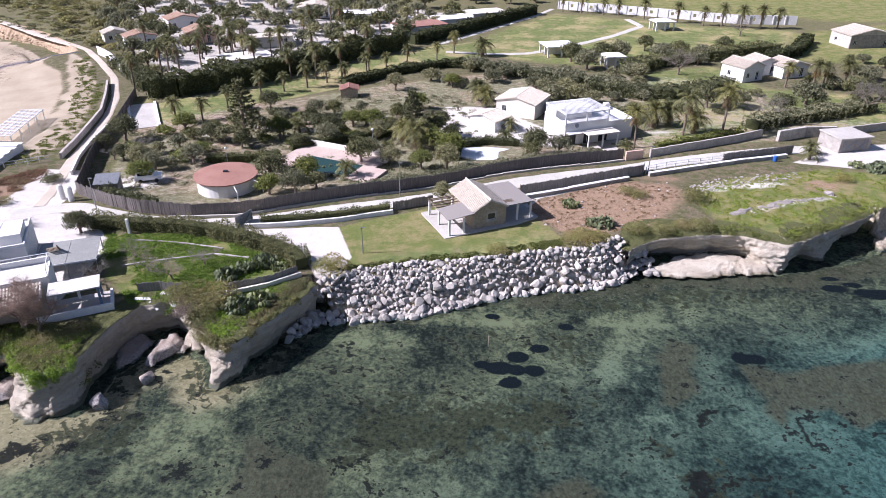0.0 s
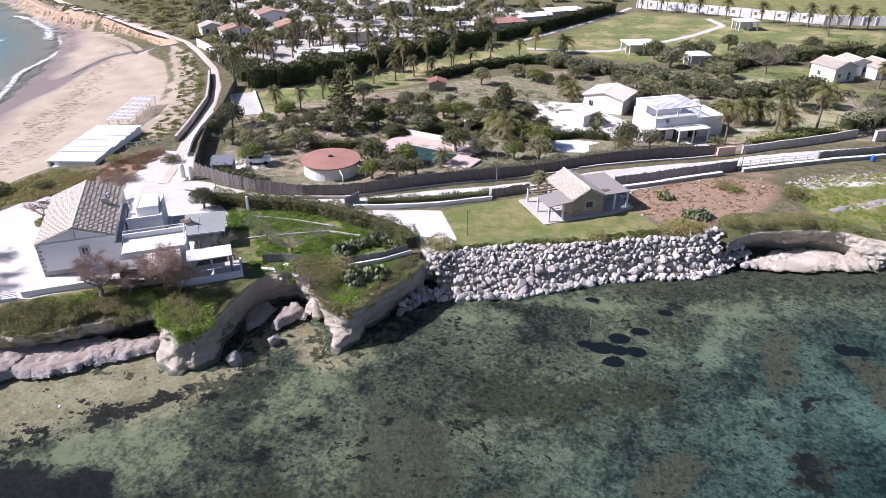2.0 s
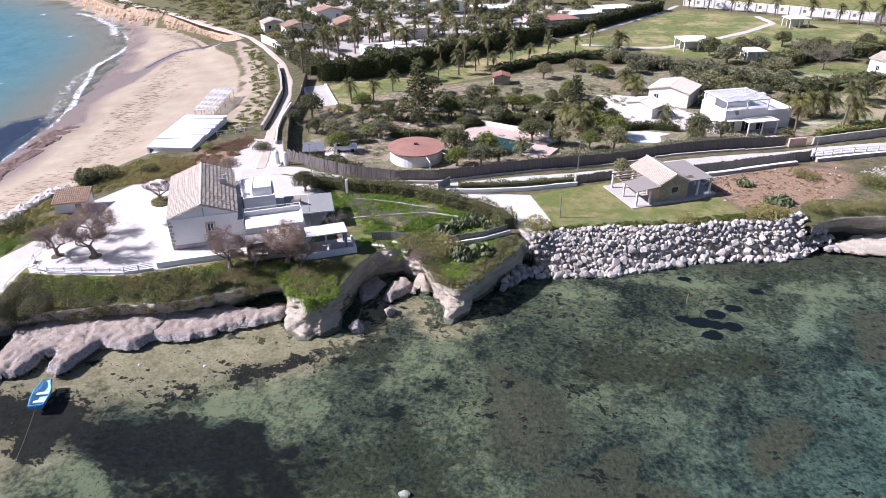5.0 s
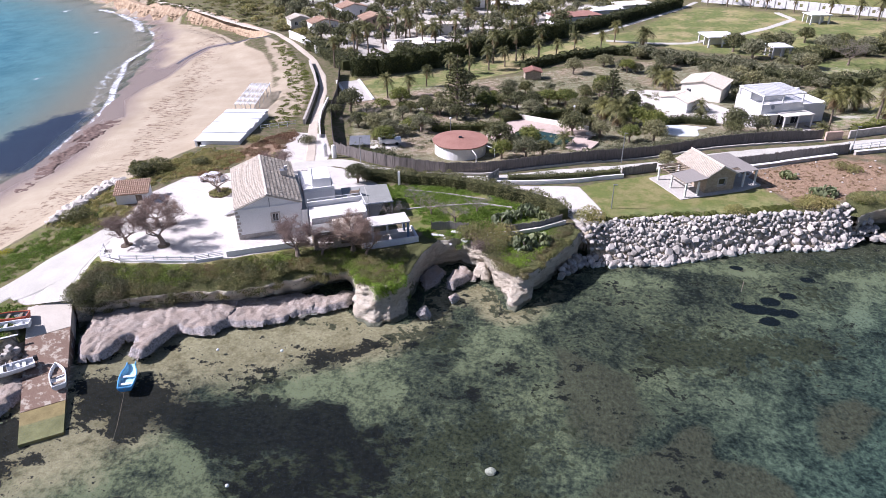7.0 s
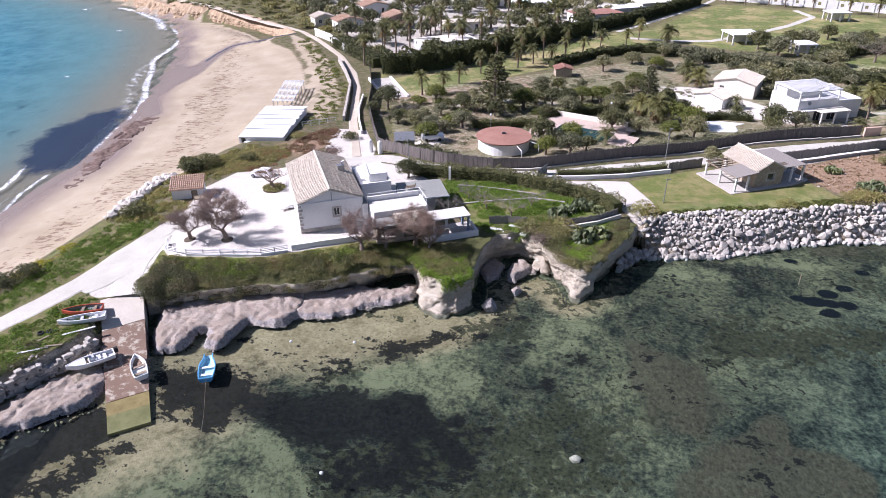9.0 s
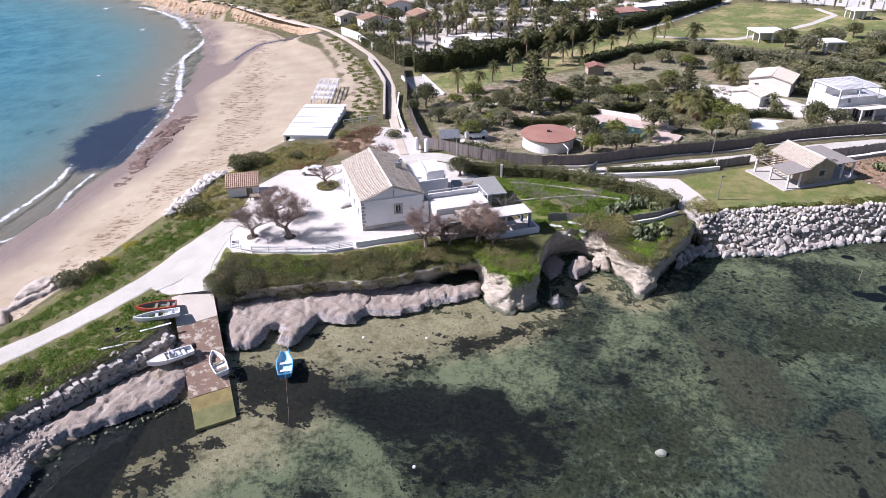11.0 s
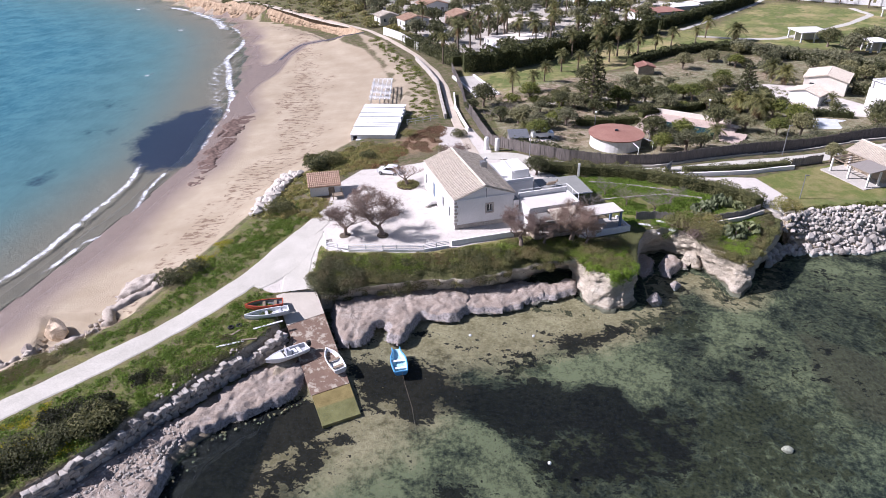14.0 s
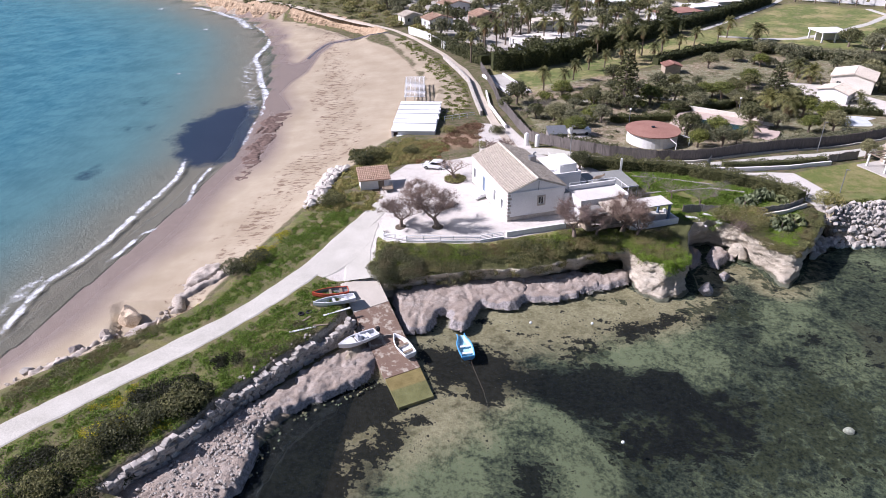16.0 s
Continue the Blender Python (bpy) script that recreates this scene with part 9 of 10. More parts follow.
tagged(part("upper_boulders", rest, STONE_WHITE, reef), kind="stuff")

# weathered shelf under the cliff
def shelf_material():
    """Grey pitted rock, with brown dry seaweed lying on what is level."""
    m, t, b = material("shelf_rock", 0.95, 0, 0.15)
    at = world_pos(t)
    big, fine, grit = tex_noise(t, at, 0.7, 6, 0.6), tex_noise(t, at, 4.0, 7, 0.7), tex_noise(t, at, 14.0, 4, 0.7)
    nor, sep = t.nodes.new("ShaderNodeNewGeometry"), t.nodes.new("ShaderNodeSeparateXYZ")
    link(t, nor.outputs["Normal"], sep.inputs[0])
    stone = mix(t, ramp(t, fine, (0.35, 0), (0.62, 1)), (0.16, 0.145, 0.14), (0.46, 0.425, 0.405))
    weed_ = mix(t, ramp(t, grit, (0.35, 0), (0.65, 1)), (0.195, 0.155, 0.125), (0.45, 0.38, 0.32))
    weed_ = mix(t, ramp(t, big, (0.42, 0), (0.62, 0.7)), weed_, mix(t, ramp(t, fine, (0.4, 0), (0.6, 1)), (0.27, 0.23, 0.195), (0.52, 0.465, 0.41)))
    c = mix(t, ramp(t, sums(t, "ADD", sep.outputs[2], sums(t, "MULTIPLY", sums(t, "SUBTRACT", fine, 0.5), 0.5)), (0.72, 0), (0.88, 1)), stone, weed_)
    link(t, c, b.inputs["Base Color"])
    bumped(t, b, sums(t, "ADD", fine, sums(t, "MULTIPLY", grit, 0.5)), 1.0, 0.14)
    return m


def cliff_material():
    """Cream limestone in soft layers, pitted, stained brown at the water."""
    m, t, b = material("cliff_rock", 0.95, 0, 0.15)
    at = world_pos(t)
    strata = tex_noise(t, stretched(t, at, 0.3, 0.3, 1.9), 1.0, 7, 0.62)
    pits, grit, big = tex_noise(t, at, 2.2, 9, 0.78), tex_noise(t, at, 9.0, 5, 0.7), tex_noise(t, at, 0.25, 4)
    c = mix(t, ramp(t, strata, (0.3, 0), (0.60, 1)), (0.58, 0.495, 0.37), (0.82, 0.745, 0.615))
    c = mix(t, ramp(t, big, (0.45, 0), (0.7, 0.5)), c, mix(t, grit, (0.42, 0.345, 0.255), (0.64, 0.565, 0.46)))
    c = mix(t, ramp(t, pits, (0.31, 0.8), (0.39, 0)), c, (0.24, 0.185, 0.13))
    c = mix(t, ramp(t, grit, (0.55, 0), (0.75, 0.5)), c, (0.72, 0.66, 0.56))
    holes = tex_noise(t, at, 4.6, 6, 0.72)
    c = mix(t, ramp(t, holes, (0.34, 0.75), (0.41, 0)), c, (0.30, 0.23, 0.155))
    spos = t.nodes.new("ShaderNodeSeparateXYZ")
    link(t, at, spos.inputs[0])
    c = mix(t, ramp(t, sums(t, "ADD", spos.outputs[2], sums(t, "MULTIPLY", pits, 0.9)), (0.45, 0.75), (0.66, 0)), c, (0.16, 0.12, 0.06))
    nor, sep = t.nodes.new("ShaderNodeNewGeometry"), t.nodes.new("ShaderNodeSeparateXYZ")
    link(t, nor.outputs["Normal"], sep.inputs[0])
    turf = mix(t, ramp(t, grit, (0.35, 0), (0.65, 1)), (0.07, 0.08, 0.03), (0.21, 0.215, 0.09))
    c = mix(t, sums(t, "MULTIPLY", ramp(t, sums(t, "ADD", sep.outputs[2], sums(t, "MULTIPLY", sums(t, "SUBTRACT", pits, 0.5), 0.6)), (0.62, 0), (0.8, 1)), ramp(t, sums(t, "MULTIPLY", spos.outputs[2], 0.2), (0.38, 0), (0.48, 1))), c, turf)
    link(t, c, b.inputs["Base Color"])
    bumped(t, b, sums(t, "ADD", pits, sums(t, "ADD", sums(t, "MULTIPLY", strata, 0.7), sums(t, "ADD", sums(t, "MULTIPLY", holes, 0.9), sums(t, "MULTIPLY", grit, 0.35)))), 1.0, 0.5)
    return m


SHELF, CLIFF = shelf_material(), cliff_material()


def cliff(label, lips, feet, tops, cuts, seed, mat=None):
    """A rock face from a lip down to its foot in the water, hollowed above the foot."""
    L, F = np.array(lips, float), np.array(feet, float)
    run = np.concatenate([[0], np.cumsum(np.hypot(*np.diff((L + F) / 2, axis=0).T))])
    at = np.arange(0, run[-1], 0.24)

    def along(col):
        fine_ = np.interp(at, run, np.array(col, float))
        pad = np.pad(fine_, 3, "edge")
        return sum(pad[k:k + len(at)] for k in range(7)) / 7
    lx, ly, fx, fy, zt, cut = (along(c) for c in (L[:, 0], L[:, 1], F[:, 0], F[:, 1], tops, cuts))
    mx, my = np.gradient((lx + fx) / 2), np.gradient((ly + fy) / 2)
    size = np.hypot(mx, my) + 1e-9
    nx, ny = -my / size, mx / size
    V, Q, inland, n = [], [], [], 26
    for k in range(len(at)):
        deep_in = cut[k] + 1.9 + max(0.0, nx[k] * (lx[k] - fx[k]) + ny[k] * (ly[k] - fy[k]))
        for r in range(-6, n):
            u = max(r, 0) / (n - 1)
            z = zt[k] * (1 - u) - 0.5 * u
            x, y = lx[k] + (fx[k] - lx[k]) * u, ly[k] + (fy[k] - ly[k]) * u
            p = Vector((x, y, z * 1.2 + seed))
            q = Vector((x, y, z * 0.55 + seed))
            out = 0.45 * noise.noise(q * 0.4) + 0.42 * noise.noise(q * 0.95) + 0.30 * noise.noise(p * 2.1) + 0.22 * abs(noise.noise(p * 4.3))
            out += 0.13 * noise.noise(Vector((x * 0.25, y * 0.25, z * 2.2 + seed)))
            out = out * min(1.0, 0.45 + u * 2.0) + 0.15 * math.exp(-((u - 0.12) / 0.12) ** 2)
            out -= cut[k] * math.exp(-((u - 0.74) / 0.2) ** 2) + (cut[k] * 0.55 if u > 0.8 else 0) * min(1, (u - 0.8) * 6)
            if r < 0:
                out = out * (1 + r / 6) + r / 6 * deep_in
                inland.append((len(V), zt[k], min(1, -r / 4), 0.10 * noise.noise(p * 1.7)))
            V.append((x + nx[k] * out, y + ny[k] * out, z))
    here = relief(*np.array([V[i][:2] for i, *_ in inland]).T)[0]
    for (i, top, far, wob), h in zip(inland, here):
        V[i] = (*V[i][:2], top + (max(h, top - 0.2) + 0.03 - top) * far + wob)
    m_ = n + 6
    for k in range(len(at) - 1):
        for r in range(m_ - 1):
            a = k * m_ + r
            Q.append((a, a + 1, a + m_ + 1, a + m_))
    return alone("sea_cliff", Shape().add(V, Q), mat or CLIFF, label, "cliff", "sea cliffs", "structure", smooth=True)


cliff("cream limestone pillars and walls of the small inlet", *INLET, 3.0)
cliff("layered cream cliff under the green slope, hollowed at its foot", *LAYERED, 7.0)
cliff("pale eastern cliff with hollows over a ledge", *EASTERN, 12.0)


def shelf(name, label, poly, top, seed, mat=SHELF, edge=0.32, lump=0.5, cell=0.22, ragged=1.0, pitted=1.0, on_ground=False):
    """A lumpy, pitted ledge of rock over an area, with lobed edges that fall off steeply."""
    p = np.array(poly)
    gx_ = np.arange(p[:, 0].min() - 0.9, p[:, 0].max() + 0.9, cell)
    gy_ = np.arange(p[:, 1].min() - 0.9, p[:, 1].max() + 0.9, cell)
    A, B = np.meshgrid(gx_, gy_)
    d, within = far_from(poly, A, B)
    sd = np.where(within, d, -d) + 0.8 * ragged * soft_noise(A, B, 2.4, seed) + 0.45 * soft_noise(A, B, 1.1, seed + 3) + 0.15 * soft_noise(A, B, 0.5, seed + 4)
    up = np.clip(sd / edge, 0, 1)
    body = np.clip(sd / (edge * 4), 0, 1)
    h = top * (0.80 * up ** 0.5 + 0.20 * body) + lump * 0.4 * soft_noise(A, B, 3.0, seed + 1) * up + 0.38 * (0.5 - np.abs(soft_noise(A, B, 1.1, seed + 2))) * up + 0.20 * (0.4 - np.abs(soft_noise(A, B, 0.5, seed + 5))) * up
    pit = soft_noise(A, B, 2.4, seed + 6)
    h -= pitted * np.where(pit > 0.48, (pit - 0.48) * 1.4, 0) * up + 0.5 * np.clip(0.10 - np.abs(soft_noise(A, B, 3.2, seed + 8)), 0, 0.1) / 0.1 * up * np.clip(soft_noise(A, B, 4, seed + 9) + 0.2, 0, 1)
    if on_ground:
        h = h - 0.2 + relief(A, B)[0]
    Zs = np.where(sd > -0.35, np.maximum(h, -0.35), -9)
    idx, V, F = {}, [], []
    for r_ in range(A.shape[0] - 1):
        for c_ in range(A.shape[1] - 1):
            q = [(r_, c_), (r_, c_ + 1), (r_ + 1, c_ + 1), (r_ + 1, c_)]
            if min(Zs[k] for k in q) > -5:
                f = []
                for k in q:
                    if k not in idx:
                        idx[k] = len(V)
                        V.append((A[k], B[k], Zs[k]))
                    f.append(idx[k])
                F.append(tuple(f))
    return alone(name, Shape().add(V, F), mat, label, "rock", "shore rocks", "structure", smooth=True)


shelf("rock_shelf", "pitted grey rock ledge with lobes in the water", [(-73.4, 45.2), (-72.6, 40), (-70.8, 37.2), (-68.4, 37.5), (-67.8, 40.6), (-66.6, 41.4), (-65.8, 39.0), (-63.8, 38.6), (-63.2, 41.2), (-62.7, 43.6), (-60, 43.1), (-58.2, 43.7), (-57.3, 45.6), (-57.2, 50.4), (-62, 49.6), (-68, 48)], 0.85, 1, ragged=0.35)
shelf("rock_shelf", "low grey rock ledge along the foot of the cliff", [(-58.2, 50.6), (-58.0, 45.2), (-53.2, 46.0), (-49.8, 47.9), (-48.0, 49.2), (-47.8, 52.4), (-51.4, 52.2), (-53, 51.4)], 0.6, 2, lump=0.35, ragged=0.35)
shelf("rock_shelf", "rounded grey rocks at the mouth of the hollow", [(-49.8, 52.4), (-49.4, 48.7), (-46.6, 49.6), (-44.2, 51.6), (-44.2, 53.6), (-47, 52.8)], 0.6, 14, lump=0.5, ragged=0.9)
shelf("rock_shelf", "broad seaweed-covered rock ledge below a stone wall", [(-73.4, 33.6), (-72.6, 31.2), (-73.2, 28.2), (-75.6, 26), (-78.4, 24), (-80.4, 22.0), (-81.5, 19.8), (-80.5, 16.6), (-81.2, 13.3), (-82.2, 8), (-84, 0), (-92, 2), (-90.2, 12), (-87.4, 16.6), (-85.6, 20.6), (-83.6, 23.6), (-82.0, 24.4), (-80.4, 26.4), (-80.4, 28.6), (-78.4, 31.4), (-75.4, 33.2)], 0.8, 3, lump=0.35, cell=0.17, ragged=0.4, pitted=0.0)
shelf("rock_shelf", "fallen grey rocks in the small inlet", [(-33.2, 56.8), (-32.2, 56.2), (-31.0, 57.6), (-29.8, 58.6), (-29.6, 60.2), (-31.4, 61.2), (-32.8, 59.8)], 0.9, 4, lump=1.1, ragged=0.6)
shelf("rock_shelf", "dark low rocks under the wall of the inlet", [(-36.6, 57.8), (-35.2, 55.4), (-34.4, 56.6), (-33.6, 60.4), (-35.2, 61.4), (-36.4, 59.6)], 0.45, 15, lump=0.8, ragged=0.6)
shelf("rock_shelf", "pale tan slab leaning on the pillar", [(-29.8, 59.8), (-28.6, 58.8), (-27.6, 59.4), (-28.2, 60.8), (-29.4, 61.2)], 1.7, 16, CLIFF, 0.5, 0.5, ragged=0.4)
shelf("rock_shelf", "pale flat ledge under the eastern cliff", [(26.2, 77.2), (28, 75.8), (33.4, 75.8), (38, 76.6), (42.2, 76.8), (41.6, 79.6), (39, 81.4), (34, 81.6), (31, 80.8), (29, 79)], 0.5, 5, CLIFF, 0.3, 0.2, ragged=0.5, pitted=0.4)
for x, y, a, b, c, mt, lb in ((-31.8, 54.2, 1.0, 0.7, 0.7, SHELF, "single grey rock in the inlet"), (-103.0, 35.2, 2.1, 1.6, 1.8, plain("orange_rock", (0.46, 0.33, 0.21), (0.76, 0.63, 0.48), 0.7, 0.95, 0.6, 8), "large orange-tan boulder on the sand"), (-99.0, 34.6, 0.7, 0.6, 0.7, ROCK_TAN, "tan rock on the beach"),
                            (-103.2, 30.6, 1.0, 0.6, 0.5, SHELF, "dark rock at the edge of the beach"), (-105, 28.0, 0.9, 0.7, 0.5, SHELF, "dark rock at the edge of the beach"), (-101.4, 32.4, 0.8, 0.6, 0.4, SHELF, "dark rock at the edge of the beach"), (-107.4, 23.8, 0.8, 0.7, 0.5, STONE_WHITE, "white rock by the beach"),
                            (-35.0, 50.2, 0.9, 0.8, 1.0, SHELF, "dark rock beside the pillar"), (57, 93.4, 0.8, 0.6, 0.5, SHELF, "brown stone in the grass")):
    alone("rock", Shape().blob((a, b, c), 3, 0.38, int(x * 7) % 50, 1), mt, lb, "rock", "shore rocks", at=(x, y, max(ground_at(x, y), -0.2) + c * 0.3), turn=int(x * 37) % 360)


def rubble(name, label, poly, n, r, mat, seed, sink=0.25, level=None):
    """Loose stones over an area."""
    rg = random.Random(seed)
    p = np.array(poly)
    s = Shape()
    for _ in range(n):
        x, y = rg.uniform(p[:, 0].min(), p[:, 0].max()), rg.uniform(p[:, 1].min(), p[:, 1].max())
        if far_from(poly, np.array([x]), np.array([y]))[1][0]:
            q = rg.uniform(*r)
            s.blob((q, q * rg.uniform(0.6, 1), q * 0.6), 1, 0.5, rg.random() * 20, 1, Matrix.Translation((x, y, (ground_at(x, y) if level is None else level + rg.uniform(-0.12, 0.08)) + q * sink)) @ pose(0, 0, 0, 0, 0, rg.uniform(0, 360)))
    return tagged(new(name, s.mesh(name, mat)), label, "stones", kind="stuff")


PALE_SLAB = plain("pale_slab", (0.26, 0.22, 0.18), (0.50, 0.45, 0.39), 0.9, 0.95, 0.6, 7)
rubble("beach_stones", "pale broken rock along the beach edge", [(-109, 21), (-107.7, 23.4), (-104.8, 27), (-102.9, 31.8), (-100.8, 35.6), (-99.4, 39), (-99.6, 43.4), (-97, 45.4), (-94, 45.4), (-94.6, 42.6), (-97.8, 38.9), (-99.2, 36.2), (-102.4, 29), (-105.2, 23.8), (-107, 20.6)], 900, (0.12, 0.45), PALE_SLAB, 1)
shelf("pale_ledge", "cracked pale limestone slab at the beach edge", [(-99.8, 43.5), (-98.4, 46.1), (-95.8, 45.9), (-95.4, 44.2), (-97.4, 41.6), (-98.8, 40.6)], 0.8, 8, PALE_SLAB, 0.3, 0.25, 0.2, 0.4, 0.3, True)
shelf("pale_ledge", "long flat limestone slab above the beach", [(-98.6, 39.4), (-96.6, 42.4), (-94, 46.4), (-92.9, 45.4), (-95.2, 41.2), (-97.8, 37.8), (-99.2, 37)], 0.6, 9, PALE_SLAB, 0.25, 0.15, 0.2, 0.3, 0.2, True)
shelf("pale_ledge", "broken limestone slabs along the beach edge", [(-107.2, 23.4), (-104.6, 26.6), (-103, 30.6), (-101, 34.6), (-99.4, 36.8), (-98.6, 36.4), (-100.2, 32.9), (-102.2, 29.4), (-103.4, 26.2), (-106, 22.2)], 0.55, 10, PALE_SLAB, 0.25, 0.3, 0.2, 0.9, 1.0, True)
rubble("beach_stones", "big white stones below the house scrub", [(-89.8, 60.6), (-90.6, 66.2), (-90.4, 70), (-90.1, 75.5), (-89.2, 77.6), (-87.2, 77), (-88.6, 72.8), (-88, 68), (-87.8, 62)], 230, (0.35, 1.05), plain("white_block", (0.38, 0.345, 0.30), (0.62, 0.58, 0.52), 0.8, 0.95, 0.5, 7), 2, 0.45)
rubble("ledge_stones", "pale rubble strewn over the rock ledge", [(-88.6, 13), (-86.6, 17), (-84.4, 21), (-82.4, 23.4), (-80.6, 22), (-81.6, 19), (-81, 14), (-83, 8), (-90, 8)], 1500, (0.06, 0.24), STONE_WHITE, 9, 0.2, 0.92)
rubble("field_stones", "heap of white stones in the grass", [(36, 96), (40, 99.6), (48, 101.6), (56, 103), (56, 100), (47, 97.6), (40, 95)], 420, (0.10, 0.34), STONE_WHITE, 3)
rubble("earth_clods", "red-brown clods of turned earth", TURNED, 420, (0.08, 0.32), plain("clod", (0.16, 0.10, 0.065), (0.36, 0.25, 0.165), 1.0, 0.95, 0.4), 11, 0.05)
rubble("earth_stones", "pale stones on turned earth", TURNED, 70, (0.08, 0.28), STONE_WHITE, 7)
shelf("rock_outcrop", "flat grey rock outcrop in the grass", [(40, 86.4), (50, 90), (57, 91.8), (59, 93.6), (50, 91.6), (41, 87.8)], 0.22, 31, plain("outcrop_rock", (0.15, 0.135, 0.12), (0.34, 0.31, 0.275), 1.6, 0.95, 0.7, 8), 0.25, 0.3, 0.2, 1.4, 0.8, True)
rubble("outcrop_stones", "loose grey stones round the outcrop", [(40, 85.8), (50, 89.6), (57, 91.4), (59, 93.6), (50, 91.8), (41, 88)], 160, (0.1, 0.3), STONE_GREY, 8, 0.05)
# boulders heaped where the slope meets the eastern cliff
for poly_, n_, up_ in (([(21.5, 74.6), (27.4, 76.2), (27.4, 77.6), (22, 77)], 60, 0.25), ([(21.4, 76), (26.6, 77), (26.8, 78.6), (22, 78.4)], 60, 1.0), ([(21.2, 77), (26, 78), (26, 79.6), (22, 79.4)], 50, 1.9), ([(20.8, 77.6), (25, 78.8), (25, 80), (21.6, 79.8)], 40, 2.7)):
    rubble("heaped_stones", "pale boulders heaped at the end of the slope", poly_, n_, (0.4, 0.85), STONE_WHITE, 20 + n_ + int(up_ * 10), 0.1, up_)
rubble("shore_pebbles", "yellowish pebbles at the water's edge", [(-73, 29.6), (-75, 26.4), (-78, 23.8), (-80.4, 19.6), (-81, 15), (-80, 15), (-79.4, 19.6), (-77, 23), (-74, 25.8), (-72, 28.4)], 320, (0.08, 0.22), plain("pebble", (0.16, 0.14, 0.07), (0.30, 0.27, 0.16), 2, 0.9, 0.2), 4, 0.9)

# dry-stone wall above the ledge: every stone a piece
dry = thing("dry_stone_wall", "old dry-stone wall of pale grey blocks", "wall", (0, 0, 0), 0, "", "structure")
BLOCKS = []
for k in range(9):
    q = [(x * rng.uniform(0.72, 1.12), y * rng.uniform(0.8, 1.15), z * rng.uniform(0.72, 1.15)) for z in (-0.36, 0.36) for x, y in ((-0.42, -0.4), (0.42, -0.4), (0.42, 0.4), (-0.42, 0.4))]
    top = [(x * rng.uniform(0.6, 0.85), y * rng.uniform(0.6, 0.85), z + 0.08) for x, y, z in q[4:]]
    BLOCKS.append((q + top, [(3, 2, 1, 0), (8, 9, 10, 11), (0, 1, 5, 4), (1, 2, 6, 5), (2, 3, 7, 6), (3, 0, 4, 7), (4, 5, 9, 8), (5, 6, 10, 9), (6, 7, 11, 10), (7, 4, 8, 11)]))
BLOCK_MESHES = [Shape().add(*q).mesh("wall_stone", STONE_WHITE) for q in BLOCKS]
line = [(-76.6, 36.0), (-78.0, 33.2), (-79.8, 30.9), (-81.5, 28.2), (-82.9, 25.6), (-84.1, 23.5), (-85.2, 21.6), (-86.8, 18), (-88.2, 15.1), (-90.2, 12.4), (-94.2, 3)]
count, core = 0, Shape()
for (ax, ay), (bx, by) in zip(line, line[1:]):
    ln = math.hypot(bx - ax, by - ay)
    n = max(1, int(ln / 0.50))
    for k in range(n):
        rows_here = 6 + round(1.6 * noise.noise(Vector((ax + (bx - ax) * k / n, ay + (by - ay) * k / n, 0)) * 0.35))
        for row in range(rows_here):
            if row == rows_here - 1 and rng.random() < 0.2:
                continue
            u = (k + 0.5 * (row % 2) + rng.uniform(-0.2, 0.2)) / n
            x, y = ax + (bx - ax) * u, ay + (by - ay) * u
            m = pose(x + rng.uniform(-0.10, 0.10), y + rng.uniform(-0.10, 0.10), 0.55 + row * 0.33 + rng.uniform(-0.05, 0.05), rng.uniform(-10, 10), rng.uniform(-10, 10), math.degrees(math.atan2(by - ay, bx - ax)) + rng.uniform(-16, 16)) @ Matrix.Diagonal((rng.uniform(0.5, 0.95), rng.uniform(0.7, 1.0), rng.uniform(0.40, 0.55), 1))
            if count < 300 and row > 0:
                ob = new("wall_stone", BLOCK_MESHES[rng.randrange(9)])
                ob.parent = dry
                ob.matrix_basis = m
                count += 1
            else:
                q, f = BLOCKS[rng.randrange(9)]
                core.add([m @ Vector(v) for v in q], f)
tagged(part("footing_stones", core, STONE_WHITE, dry), kind="stuff")
rubble("wall_rubble", "pale rubble heaped along the top of the stone wall", [(-79.4, 33.6), (-82.2, 29.2), (-84.2, 26), (-85.0, 24.2), (-84.2, 23.8), (-81.8, 28.2), (-79, 32.6)], 260, (0.10, 0.34), PALE_SLAB, 10, 0.3)

# surf on the beach
def surf(name, line, wide, seed, much=1.0):
    pts = [Vector((*p, 0)) for p in line]
    path = []
    for a, b in zip(pts, pts[1:]):
        n = max(1, int((b - a).length / 1.2))
        path += [a.lerp(b, k / n) for k in range(n)]
    V, F, soft = [], [], []
    rg = random.Random(seed)
    for k, q in enumerate(path):
        d = (path[min(k + 1, len(path) - 1)] - path[max(k - 1, 0)]).normalized()
        side = Vector((-d.y, d.x, 0))
        end = min(1, k / 4, (len(path) - 1 - k) / 4)
        wob = 0.9 * math.sin(k * 0.11 + seed) + 0.3 * math.sin(k * 0.29)
        for j in range(7):
            p = q + side * (wide * (j / 6 - 0.5) + wob)
            V.append((p.x, p.y, 0.035))
            soft.append(much * end * math.sin(math.pi * j / 6))
        if k:
            F += [((k - 1) * 7 + j, (k - 1) * 7 + j + 1, k * 7 + j + 1, k * 7 + j) for j in range(6)]
    me = Shape().add(V, F).mesh(name, FOAM)
    layer = me.attributes.new("soft", "FLOAT_COLOR", "POINT")
    layer.data.foreach_set("color", np.array([(v, v, v, 1) for v in soft], np.float32).ravel())
    return tagged(new(name, me), "white surf foam on the shore", "surf", kind="structure")


